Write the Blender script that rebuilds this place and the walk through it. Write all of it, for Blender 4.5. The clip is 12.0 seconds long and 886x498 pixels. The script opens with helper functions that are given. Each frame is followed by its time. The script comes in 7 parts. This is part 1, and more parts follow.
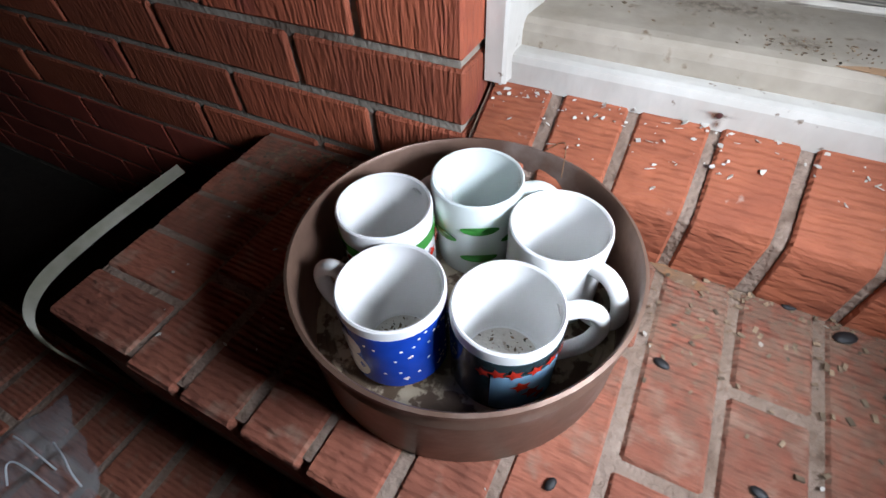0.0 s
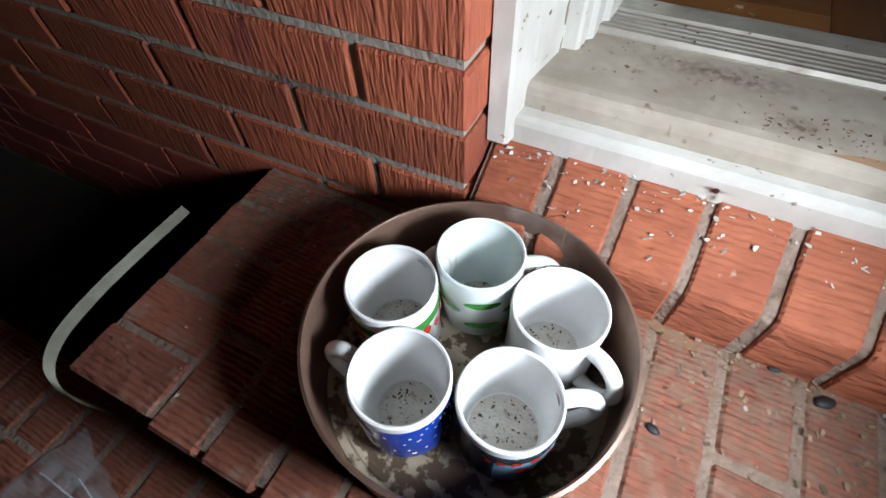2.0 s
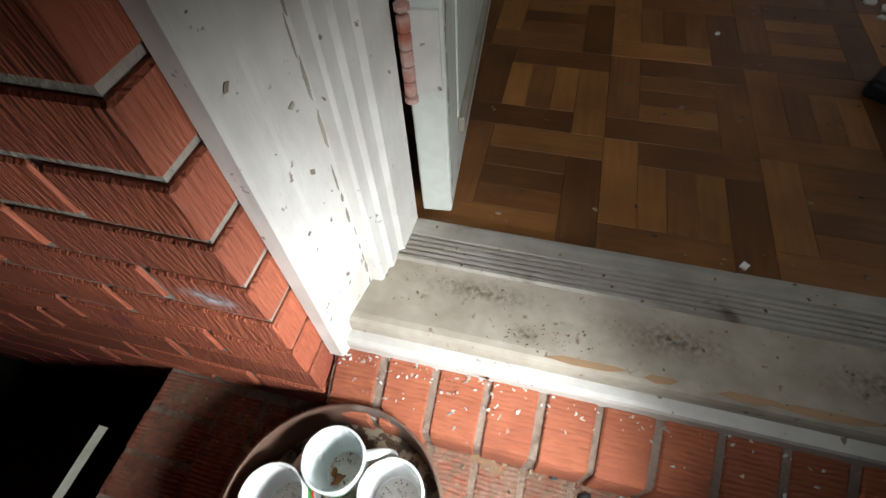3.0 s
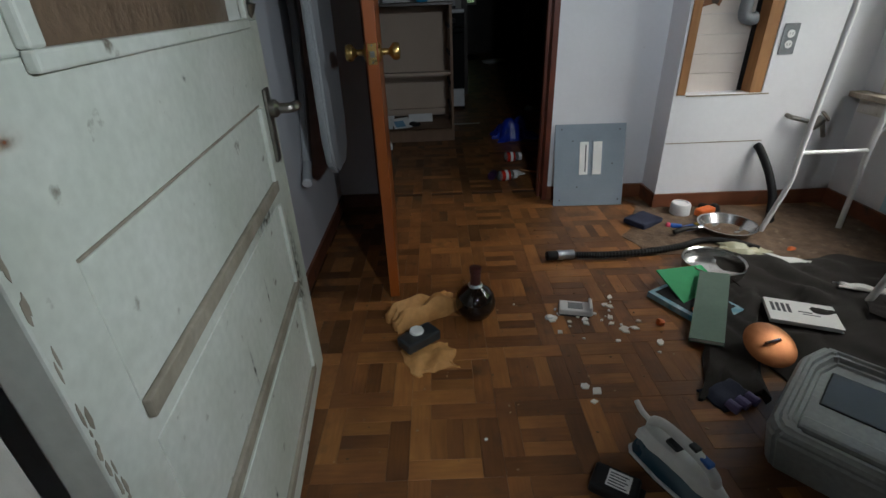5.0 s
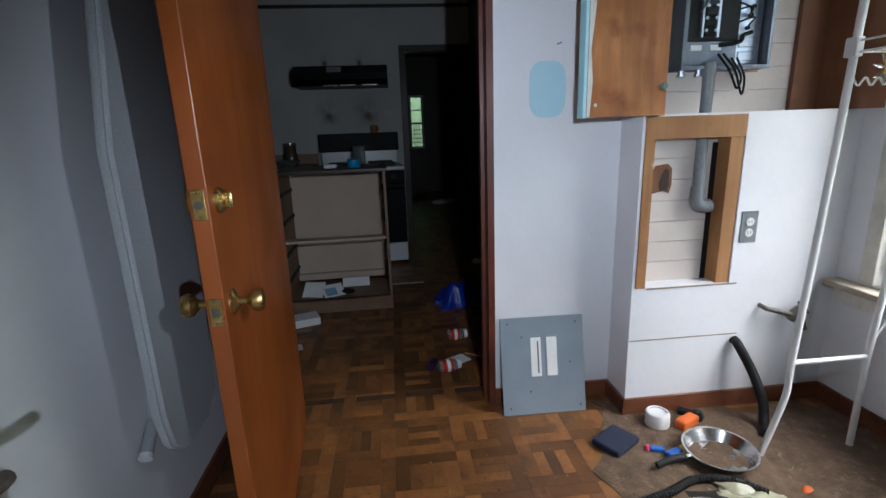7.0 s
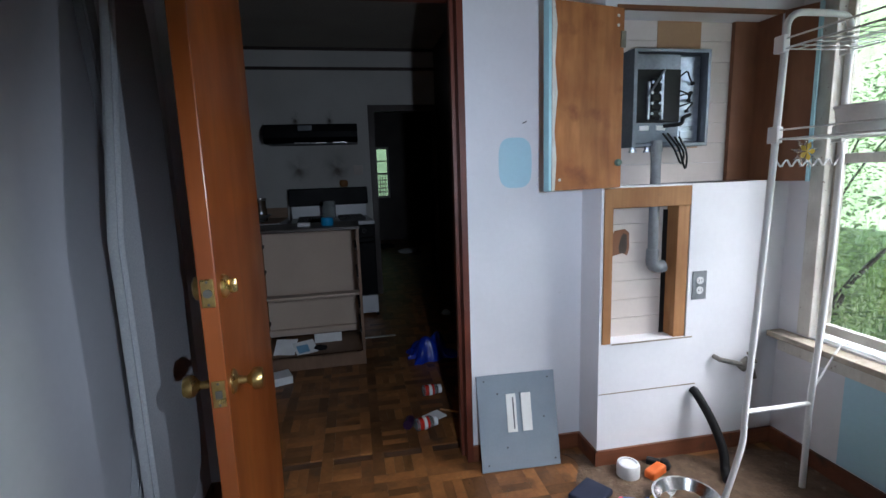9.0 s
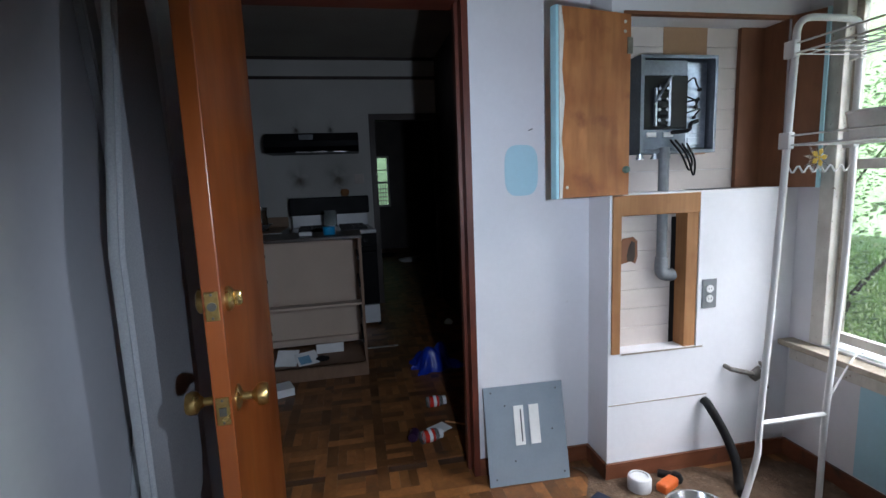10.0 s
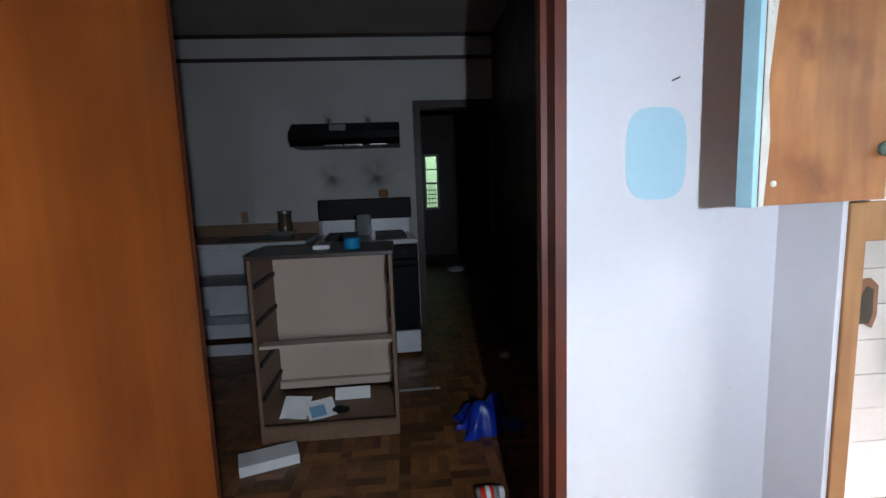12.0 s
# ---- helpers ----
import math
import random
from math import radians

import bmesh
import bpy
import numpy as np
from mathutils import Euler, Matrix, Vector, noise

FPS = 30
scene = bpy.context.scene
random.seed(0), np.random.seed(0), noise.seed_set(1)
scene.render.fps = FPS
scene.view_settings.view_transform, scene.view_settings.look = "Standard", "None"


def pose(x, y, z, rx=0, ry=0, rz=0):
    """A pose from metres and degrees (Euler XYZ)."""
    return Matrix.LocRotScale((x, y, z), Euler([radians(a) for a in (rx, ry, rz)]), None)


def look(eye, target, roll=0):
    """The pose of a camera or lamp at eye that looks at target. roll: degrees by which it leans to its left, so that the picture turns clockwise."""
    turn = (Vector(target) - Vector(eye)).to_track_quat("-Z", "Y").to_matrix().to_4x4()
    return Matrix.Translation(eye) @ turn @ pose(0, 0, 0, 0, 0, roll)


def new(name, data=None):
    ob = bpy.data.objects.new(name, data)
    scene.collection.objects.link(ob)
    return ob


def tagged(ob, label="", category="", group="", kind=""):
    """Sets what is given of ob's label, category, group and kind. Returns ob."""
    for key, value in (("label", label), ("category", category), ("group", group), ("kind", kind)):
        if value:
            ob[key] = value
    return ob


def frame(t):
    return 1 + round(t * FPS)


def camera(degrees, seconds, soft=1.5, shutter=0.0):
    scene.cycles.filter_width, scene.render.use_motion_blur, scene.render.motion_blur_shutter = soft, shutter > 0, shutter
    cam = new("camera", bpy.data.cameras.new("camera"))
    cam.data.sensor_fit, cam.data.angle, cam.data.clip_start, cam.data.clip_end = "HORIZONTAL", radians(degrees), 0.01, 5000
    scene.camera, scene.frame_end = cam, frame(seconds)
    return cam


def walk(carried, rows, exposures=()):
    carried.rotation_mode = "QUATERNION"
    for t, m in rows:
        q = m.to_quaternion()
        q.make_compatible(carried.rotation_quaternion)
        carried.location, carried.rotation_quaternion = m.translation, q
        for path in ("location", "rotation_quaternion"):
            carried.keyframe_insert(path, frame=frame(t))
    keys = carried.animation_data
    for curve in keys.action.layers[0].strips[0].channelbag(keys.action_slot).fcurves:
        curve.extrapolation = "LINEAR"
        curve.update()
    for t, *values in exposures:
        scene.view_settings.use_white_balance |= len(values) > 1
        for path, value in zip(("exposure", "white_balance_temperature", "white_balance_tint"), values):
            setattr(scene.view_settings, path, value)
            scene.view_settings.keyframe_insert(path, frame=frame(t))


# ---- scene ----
cam = camera(86.3, 12.0)
PATH = [
    (0, (1.166, 0.36, 0.187), (0.513, 1.506, -1.316), -3.2),
    (0.5, (1.166, 0.363, 0.175), (0.472, 1.466, -1.342), -3.1),
    (1, (1.162, 0.367, 0.172), (0.461, 1.431, -1.369), -3.3),
    (1.5, (1.147, 0.389, 0.18), (0.483, 1.424, -1.398), -3.1),
    (2, (1.133, 0.415, 0.259), (0.545, 1.459, -1.342), -3.1),
    (2.5, (1.16, 0.489, 0.387), (0.687, 1.524, -1.258), -4.5),
    (3, (1.229, 0.562, 0.542), (0.88, 1.661, -1.092), -4.2),
    (3.2, (1.263, 0.579, 0.609), (0.964, 1.725, -1.002), -4.0),
    (4.8, (1.395, 0.642, 0.951), (1.373, 2.366, -0.062), -2.3),
    (5, (1.419, 0.7, 1.015), (1.425, 2.466, 0.075), -2.1),
    (5.5, (1.464, 0.773, 1.114), (1.533, 2.614, 0.336), -2.0),
    (6, (1.511, 0.871, 1.125), (1.627, 2.761, 0.483), -2.0),
    (6.5, (1.589, 1.134, 1.129), (1.75, 3.048, 0.572), -2.0),
    (7, (1.611, 1.265, 1.219), (1.801, 3.194, 0.73), -2.0),
    (7.2, (1.597, 1.256, 1.262), (1.796, 3.192, 0.802), -2.1),
    (9, (1.545, 1.191, 1.322), (1.899, 3.134, 1.007), -1.9),
    (9.5, (1.541, 1.204, 1.32), (1.924, 3.145, 1.024), -2.0),
    (10, (1.525, 1.228, 1.321), (1.884, 3.176, 1.041), -2.2),
    (10.5, (1.532, 1.338, 1.303), (1.836, 3.299, 1.049), -2.1),
    (11, (1.601, 1.614, 1.313), (1.855, 3.583, 1.064), -1.9),
    (11.5, (1.644, 1.84, 1.296), (1.845, 3.813, 1.038), -1.9),
    (12, (1.644, 2.075, 1.3), (1.789, 4.052, 1.036), -2.0),
]
walk(cam, [(t, look(eye, target, roll)) for t, eye, target, roll in PATH],
     [(0, 0.0, 6100, 14), (2.0, 0.15, 6200, 11), (3.2, 0.65, 6700, 10), (4.8, 1.25, 6300, 7), (5.5, 1.4, 6100, 8), (6.5, 1.88, 5900, 9), (7.2, 2.0, 5800, 10), (9.0, 2.06, 5700, 12), (10.0, 2.05, 5700, 12), (11.0, 2.3, 5800, 12), (11.5, 2.5, 5800, 12), (12.0, 2.85, 5900, 12)])

# ---- world, sun and fixed spots for the walker's torch ----
world = bpy.data.worlds.new("sky")
scene.world = world
world.use_nodes = True
_wn = world.node_tree.nodes
_sky = _wn.new("ShaderNodeTexSky")
_sky.sky_type, _sky.sun_disc = "NISHITA", False
_sky.sun_elevation, _sky.sun_rotation = radians(46), radians(117)
world.node_tree.links.new(_sky.outputs[0], _wn["Background"].inputs[0])
_wn["Background"].inputs[1].default_value = 0.15
sun_data = bpy.data.lights.new("sun", "SUN")
sun_data.energy, sun_data.angle, sun_data.color = 2.5, radians(55), (1.0, 0.95, 0.87)
sun = new("sun", sun_data)
sun.matrix_world = look((5.6, -2.9, 6.6), (0, 0, 0))


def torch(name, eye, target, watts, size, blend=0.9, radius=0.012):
    """A fixed spot at one point along the path of the walker's small torch."""
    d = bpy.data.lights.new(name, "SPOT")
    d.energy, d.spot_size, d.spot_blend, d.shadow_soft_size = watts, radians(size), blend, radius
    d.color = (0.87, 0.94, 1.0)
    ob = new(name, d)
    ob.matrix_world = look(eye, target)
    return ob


# Four added fixed spots, always lit, stand in for the one carried torch.
torch("torch_porch_stand_in", (1.45, 0.50, 0.175), (1.06, 0.60, -0.04), 21.5, 118, 1.0, 0.075)
torch("torch_sill_stand_in", (1.40, 0.52, 0.62), (1.30, 1.04, 0.0), 4.8, 84, 1.0, 0.03)
torch("torch_room_stand_in", (1.84, 1.58, 1.33), (1.92, 3.4, 1.05), 14, 117, 1.0)
torch("torch_entry_stand_in", (1.80, 0.78, 1.15), (1.14, 1.62, 0.62), 10.5, 94, 1.0)


# ---- materials ----
def mat(name, c1, c2=None, rough=0.6, metal=0.0, scale=6.0, fine=60.0, stretch=(1, 1, 1), bump=0.15, stain=None,
        stain_scale=3.0, stain_from=0.62, rand=0.0, island=False, fine_mix=0.35, bump_dist=0.002, spec=0.5, stain_soft=0.12, grooves=None):
    m = bpy.data.materials.new(name)
    m.use_nodes = True
    n, k = m.node_tree.nodes, m.node_tree.links
    b = n["Principled BSDF"]
    c2 = c2 or tuple(v * 0.75 for v in c1)
    tc = n.new("ShaderNodeTexCoord")
    src = tc.outputs["Object"]
    info = n.new("ShaderNodeObjectInfo")
    rnd = info.outputs["Random"]
    if island:
        rnd = n.new("ShaderNodeNewGeometry").outputs["Random Per Island"]
    off = n.new("ShaderNodeVectorMath")
    off.operation = "MULTIPLY_ADD"
    comb = n.new("ShaderNodeCombineXYZ")
    for i in range(3):
        k.new(rnd, comb.inputs[i])
    k.new(comb.outputs[0], off.inputs[0])
    off.inputs[1].default_value = (37, 53, 71) if rand else (0, 0, 0)
    k.new(src, off.inputs[2])
    mp = n.new("ShaderNodeMapping")
    mp.inputs["Scale"].default_value = stretch
    k.new(off.outputs[0], mp.inputs["Vector"])

    def tex(s, detail, vec):
        t = n.new("ShaderNodeTexNoise")
        t.inputs["Scale"].default_value, t.inputs["Detail"].default_value = s, detail
        k.new(vec, t.inputs["Vector"])
        return t.outputs["Fac"]

    def mix(f, a, c):
        x = n.new("ShaderNodeMix")
        x.data_type = "RGBA"
        for s, v in ((x.inputs["Factor"], f), (x.inputs["A"], a), (x.inputs["B"], c)):
            if isinstance(v, tuple):
                s.default_value = (*v, 1)
            elif isinstance(v, float):
                s.default_value = v
            else:
                k.new(v, s)
        return x.outputs["Result"]

    def steep(f, lo, hi):
        r = n.new("ShaderNodeMapRange")
        r.inputs["From Min"].default_value, r.inputs["From Max"].default_value = lo, hi
        k.new(f, r.inputs["Value"])
        return r.outputs["Result"]

    big, small = tex(scale, 4, off.outputs[0]), tex(fine, 5, mp.outputs[0])
    col = mix(steep(big, 0.3, 0.7), c1, c2)
    fm = n.new("ShaderNodeMath")
    fm.operation = "MULTIPLY"
    fm.inputs[1].default_value = fine_mix
    k.new(steep(small, 0.3, 0.7), fm.inputs[0])
    col = mix(fm.outputs[0], col, tuple(v * 0.55 for v in c2))
    if rand:
        h = n.new("ShaderNodeHueSaturation")
        k.new(steep(rnd, 0.0, 1.0), h.inputs["Value"])
        h.inputs["Value"].links[0].from_node.inputs["To Min"].default_value = 1 - rand
        h.inputs["Value"].links[0].from_node.inputs["To Max"].default_value = 1 + rand
        k.new(col, h.inputs["Color"])
        col = h.outputs["Color"]
    if stain:
        col = mix(steep(tex(stain_scale, 6, off.outputs[0]), stain_from, stain_from + stain_soft), col, stain)
    k.new(col, b.inputs["Base Color"])
    b.inputs["Metallic"].default_value = metal
    b.inputs["Specular IOR Level"].default_value = spec
    rr = n.new("ShaderNodeMapRange")
    rr.inputs["To Min"].default_value, rr.inputs["To Max"].default_value = max(0.02, rough - 0.12), min(1, rough + 0.12)
    k.new(big, rr.inputs["Value"])
    k.new(rr.outputs["Result"], b.inputs["Roughness"])
    if bump:
        bp = n.new("ShaderNodeBump")
        bp.inputs["Strength"].default_value, bp.inputs["Distance"].default_value = bump, bump_dist
        height = small
        if grooves:
            w = n.new("ShaderNodeTexWave")
            w.bands_direction = grooves[0]
            w.inputs["Scale"].default_value, w.inputs["Distortion"].default_value = grooves[1], 3.2
            w.inputs["Detail"].default_value, w.inputs["Detail Scale"].default_value = 3, 0.6
            k.new(off.outputs[0], w.inputs["Vector"])
            ad = n.new("ShaderNodeMath")
            ad.operation = "MULTIPLY_ADD"
            k.new(w.outputs["Fac"], ad.inputs[0])
            ad.inputs[1].default_value = grooves[2]
            k.new(small, ad.inputs[2])
            height = ad.outputs[0]
        k.new(height, bp.inputs["Height"])
        k.new(bp.outputs[0], b.inputs["Normal"])
    return m


def glass_mat(name, color, rough=0.02, alpha=1.0):
    m = bpy.data.materials.new(name)
    m.use_nodes = True
    b = m.node_tree.nodes["Principled BSDF"]
    b.inputs["Base Color"].default_value = (*color, 1)
    b.inputs["Transmission Weight"].default_value, b.inputs["Roughness"].default_value = alpha, rough
    b.inputs["IOR"].default_value = 1.45
    return m


def plain(name, c, rough=0.5, metal=0.0):
    return mat(name, c, tuple(v * 0.85 for v in c), rough, metal, 8, 90, bump=0.05, fine_mix=0.15)


BRICK = mat("wall_brick", (0.44, 0.115, 0.052), (0.31, 0.074, 0.036), 0.72, 0, 14, 210, (1, 1, 0.16), 0.9, (0.25, 0.055, 0.04), 14, 0.62, 0.20, bump_dist=0.005, fine_mix=0.42, grooves=("X", 72, 0.05))
BRICKTOP = mat("floor_brick", (0.36, 0.125, 0.072), (0.26, 0.082, 0.048), 0.88, 0, 16, 130, (0.45, 1, 0.6), 1.0, (0.30, 0.19, 0.135), 40, 0.54, 0.22, bump_dist=0.006, fine_mix=0.4, stain_soft=0.22, grooves=("Y", 50, 0.22))
SILLBRICK = mat("sill_brick", (0.40, 0.118, 0.052), (0.29, 0.080, 0.038), 0.82, 0, 16, 120, (0.40, 1, 1), 1.0, (0.50, 0.38, 0.31), 55, 0.70, 0.2, bump_dist=0.005, fine_mix=0.38, grooves=("Y", 55, 0.22))
BRICKFAR = mat("far_brick", (0.34, 0.065, 0.036), (0.25, 0.045, 0.027), 0.8, 0, 9, 200, (1, 1, 0.1), 0.6, rand=0.3, island=True)
MORTAR = mat("mortar", (0.42, 0.37, 0.31), (0.30, 0.26, 0.21), 0.95, 0, 12, 160, bump=0.8, stain=(0.16, 0.12, 0.09), stain_scale=9, stain_from=0.58, bump_dist=0.004)
DIRTYMORTAR = mat("dirty_landing_mortar", (0.34, 0.255, 0.20), (0.22, 0.15, 0.11), 0.95, 0, 16, 150, bump=1.0, stain=(0.12, 0.075, 0.05), stain_scale=24, stain_from=0.56, bump_dist=0.005)
PAINT = mat("peeling_white_paint", (0.70, 0.68, 0.63), (0.50, 0.47, 0.42), 0.5, 0, 9, 70, (1, 1, 0.4), 0.5, (0.20, 0.15, 0.11), 70, 0.67, fine_mix=0.16, stain_soft=0.05, bump_dist=0.003)
SILLPAINT = mat("worn_sill_paint", (0.44, 0.385, 0.315), (0.30, 0.255, 0.195), 0.75, 0, 15, 80, (0.8, 1, 1), 0.35, (0.17, 0.12, 0.075), 70, 0.64, fine_mix=0.22, stain_soft=0.10, bump_dist=0.003)
ALU = mat("threshold_aluminium", (0.56, 0.52, 0.46), (0.40, 0.36, 0.30), 0.5, 0.5, 20, 120, (0.1, 1, 1), 0.15, (0.12, 0.08, 0.05), 14, 0.62)
DOORWHITE = mat("old_white_door_paint", (0.66, 0.67, 0.62), (0.50, 0.525, 0.455), 0.42, 0, 4, 60, bump=0.12, stain=(0.14, 0.12, 0.085), stain_scale=21, stain_from=0.665, fine_mix=0.24, stain_soft=0.07)
DIRTYTRIM = mat("grimy_panel_moulding", (0.36, 0.315, 0.25), (0.21, 0.18, 0.135), 0.7, 0, 12, 80, bump=0.3, fine_mix=0.3)
WALLW = mat("white_wall_paint", (0.73, 0.73, 0.76), (0.66, 0.66, 0.69), 0.55, 0, 2.5, 45, bump=0.10, stain=(0.45, 0.42, 0.38), stain_scale=11, stain_from=0.735, fine_mix=0.06)
WALLK = mat("kitchen_wall_paint", (0.56, 0.55, 0.52), (0.46, 0.45, 0.42), 0.6, 0, 1.5, 50, bump=0.1, fine_mix=0.08)
WALLBLUE = mat("pale_blue_wall_paint", (0.40, 0.63, 0.73), (0.44, 0.66, 0.75), 0.5, 0, 3, 60, bump=0.1, fine_mix=0.08)
NEARBLACK = mat("near_black_brown", (0.045, 0.026, 0.018), (0.028, 0.016, 0.011), 0.5, 0, 4, 60, (1, 1, 0.08), 0.2)
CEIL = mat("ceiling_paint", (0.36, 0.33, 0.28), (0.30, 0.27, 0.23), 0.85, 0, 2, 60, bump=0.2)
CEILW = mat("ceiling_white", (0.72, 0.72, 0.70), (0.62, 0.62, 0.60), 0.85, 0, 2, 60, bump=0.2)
OAK = mat("parquet_finger", (0.205, 0.082, 0.025), (0.125, 0.049, 0.017), 0.40, 0, 9, 110, (0.10, 1, 1), 0.25, (0.06, 0.03, 0.015), 13, 0.60, 0.30, fine_mix=0.45, stain_soft=0.2)
OAKPALE = mat("pale_parquet_finger", (0.32, 0.138, 0.040), (0.205, 0.081, 0.024), 0.40, 0, 9, 110, (0.10, 1, 1), 0.25, (0.12, 0.055, 0.022), 13, 0.62, 0.25, fine_mix=0.45, stain_soft=0.2)
OAKFAR = mat("parquet_joined", (0.24, 0.102, 0.030), (0.135, 0.053, 0.017), 0.42, 0, 7, 120, (0.5, 0.5, 1), 0.25, (0.06, 0.03, 0.014), 5, 0.58, 0.5, island=True, fine_mix=0.4)
SUBFLOOR = mat("parquet_joint", (0.09, 0.042, 0.017), (0.055, 0.026, 0.012), 0.8, 0, 6, 60, bump=0.2)
DIRT = mat("floor_grime", (0.17, 0.105, 0.062), (0.08, 0.048, 0.028), 0.8, 0, 18, 90, bump=0.9, stain=(0.20, 0.15, 0.10), stain_scale=30, stain_from=0.62, bump_dist=0.006)
REDWOOD = mat("varnished_brown_door", (0.36, 0.095, 0.016), (0.22, 0.050, 0.009), 0.33, 0, 3, 26, (1, 1, 0.05), 0.06, (0.16, 0.04, 0.012), 4, 0.66, fine_mix=0.45)
REDTRIM = mat("red_brown_trim", (0.15, 0.037, 0.018), (0.09, 0.022, 0.012), 0.45, 0, 5, 60, (1, 1, 0.08), 0.1)
BASEB = mat("stained_baseboard", (0.20, 0.068, 0.030), (0.12, 0.04, 0.019), 0.5, 0, 5, 60, (0.1, 1, 1), 0.2, (0.05, 0.03, 0.02), 9, 0.62)
PINE = mat("bare_pine_stud", (0.40, 0.20, 0.075), (0.28, 0.125, 0.045), 0.65, 0, 5, 70, (1, 1, 0.07), 0.3, (0.16, 0.07, 0.03), 7, 0.66)
PLY = mat("bare_plywood", (0.47, 0.19, 0.06), (0.33, 0.112, 0.032), 0.6, 0, 7, 26, (1, 1, 0.18), 0.25, (0.20, 0.062, 0.02), 9, 0.56, fine_mix=0.7, stain_soft=0.16)
BROWNBOARD = mat("brown_hardboard", (0.23, 0.095, 0.040), (0.16, 0.062, 0.027), 0.6, 0, 4, 40, (1, 1, 0.2), 0.15, (0.07, 0.03, 0.015), 6, 0.64)
CARD = mat("pale_cardboard", (0.62, 0.56, 0.52), (0.54, 0.48, 0.44), 0.85, 0, 4, 50, bump=0.15, fine_mix=0.08)
KRAFT = mat("kraft_board", (0.40, 0.25, 0.14), (0.34, 0.2, 0.11), 0.85, 0, 5, 60, bump=0.15, fine_mix=0.1)
BLUEEDGE = mat("pale_blue_edge_paint", (0.40, 0.66, 0.74), (0.34, 0.58, 0.66), 0.5, 0, 8, 70, bump=0.2, fine_mix=0.1)
STEEL = mat("grey_steel_box", (0.20, 0.22, 0.25), (0.14, 0.155, 0.18), 0.4, 0.55, 9, 90, bump=0.08)
GALV = mat("galvanised_steel", (0.50, 0.53, 0.58), (0.30, 0.33, 0.37), 0.36, 0.85, 22, 60, bump=0.1)
BLACK = mat("black_plastic", (0.009, 0.009, 0.010), (0.006, 0.006, 0.007), 0.55, 0, 8, 90, bump=0.05, spec=0.3)
BLACKENAMEL = mat("black_enamel", (0.005, 0.005, 0.006), (0.003, 0.003, 0.004), 0.45, 0, 8, 90, bump=0.03, spec=0.1)
GREYPVC = mat("grey_conduit", (0.22, 0.235, 0.255), (0.17, 0.18, 0.195), 0.5, 0, 10, 60, bump=0.05)
PANELGREY = mat("blue_grey_steel_cover", (0.25, 0.295, 0.345), (0.21, 0.25, 0.295), 0.42, 0.2, 5, 80, bump=0.05, fine_mix=0.08)
PAPER = mat("white_paper", (0.75, 0.75, 0.74), (0.66, 0.66, 0.64), 0.8, 0, 10, 70, bump=0.1, fine_mix=0.06)
INK = plain("dark_ink", (0.06, 0.06, 0.07), 0.7)
WHITEMETAL = mat("white_coated_tube", (0.76, 0.76, 0.77), (0.66, 0.66, 0.66), 0.35, 0, 6, 70, bump=0.05, stain=(0.35, 0.2, 0.1), stain_scale=22, stain_from=0.74, fine_mix=0.05)
WHITEPLASTIC = plain("white_plastic", (0.72, 0.72, 0.73), 0.4)
BRASS = mat("aged_brass", (0.60, 0.42, 0.16), (0.42, 0.27, 0.09), 0.3, 0.95, 30, 120, bump=0.1)
PEWTER = mat("tarnished_pewter", (0.30, 0.28, 0.25), (0.18, 0.165, 0.145), 0.35, 0.9, 25, 120, bump=0.15)
RUST = mat("rusty_hinge", (0.55, 0.42, 0.38), (0.40, 0.13, 0.08), 0.8, 0.1, 40, 120, bump=0.5)
TIN = mat("rusted_tin", (0.23, 0.140, 0.098), (0.145, 0.085, 0.062), 0.42, 0.35, 12, 70, bump=0.3, stain=(0.33, 0.27, 0.24), stain_scale=9, stain_from=0.62, fine_mix=0.3)
TINFLOOR = mat("flaking_tin_floor", (0.48, 0.40, 0.30), (0.36, 0.29, 0.2), 0.75, 0.1, 14, 90, bump=0.6, stain=(0.10, 0.065, 0.04), stain_scale=60, stain_from=0.47, stain_soft=0.06)
CERAMIC = mat("white_glazed_ceramic", (0.80, 0.80, 0.79), (0.77, 0.77, 0.76), 0.14, 0, 5, 60, bump=0.0, fine_mix=0.03)
CERAMICG = mat("pale_green_glazed_ceramic", (0.74, 0.80, 0.78), (0.71, 0.77, 0.75), 0.14, 0, 5, 60, bump=0.0, fine_mix=0.03)
BLUEGLAZE = mat("cobalt_glaze", (0.018, 0.075, 0.50), (0.012, 0.05, 0.36), 0.15, 0, 12, 60, bump=0.0)
DARKGLAZE = mat("dark_green_glaze", (0.035, 0.06, 0.065), (0.02, 0.03, 0.04), 0.15, 0, 12, 60, bump=0.0)
SKYGLAZE = plain("sky_blue_glaze", (0.22, 0.40, 0.56), 0.15)
REDGLAZE = plain("red_glaze", (0.55, 0.035, 0.02), 0.2)
GREENGLAZE = plain("green_glaze", (0.06, 0.27, 0.05), 0.2)
RESIDUE = mat("dried_mug_residue", (0.70, 0.67, 0.62), (0.56, 0.51, 0.45), 0.45, 0, 60, 300, bump=0.3, stain=(0.22, 0.15, 0.10), stain_scale=120, stain_from=0.62, fine_mix=0.25)
SEED = plain("dark_seed_husk", (0.012, 0.011, 0.012), 0.6)
CRUMB = mat("crumbs_and_husks", (0.30, 0.21, 0.13), (0.12, 0.08, 0.05), 0.9, 0, 60, 120, bump=0.3, rand=0.6, island=True)
LEAFDRY = mat("dry_leaf", (0.30, 0.16, 0.075), (0.22, 0.11, 0.05), 0.7, 0, 20, 90, bump=0.2)
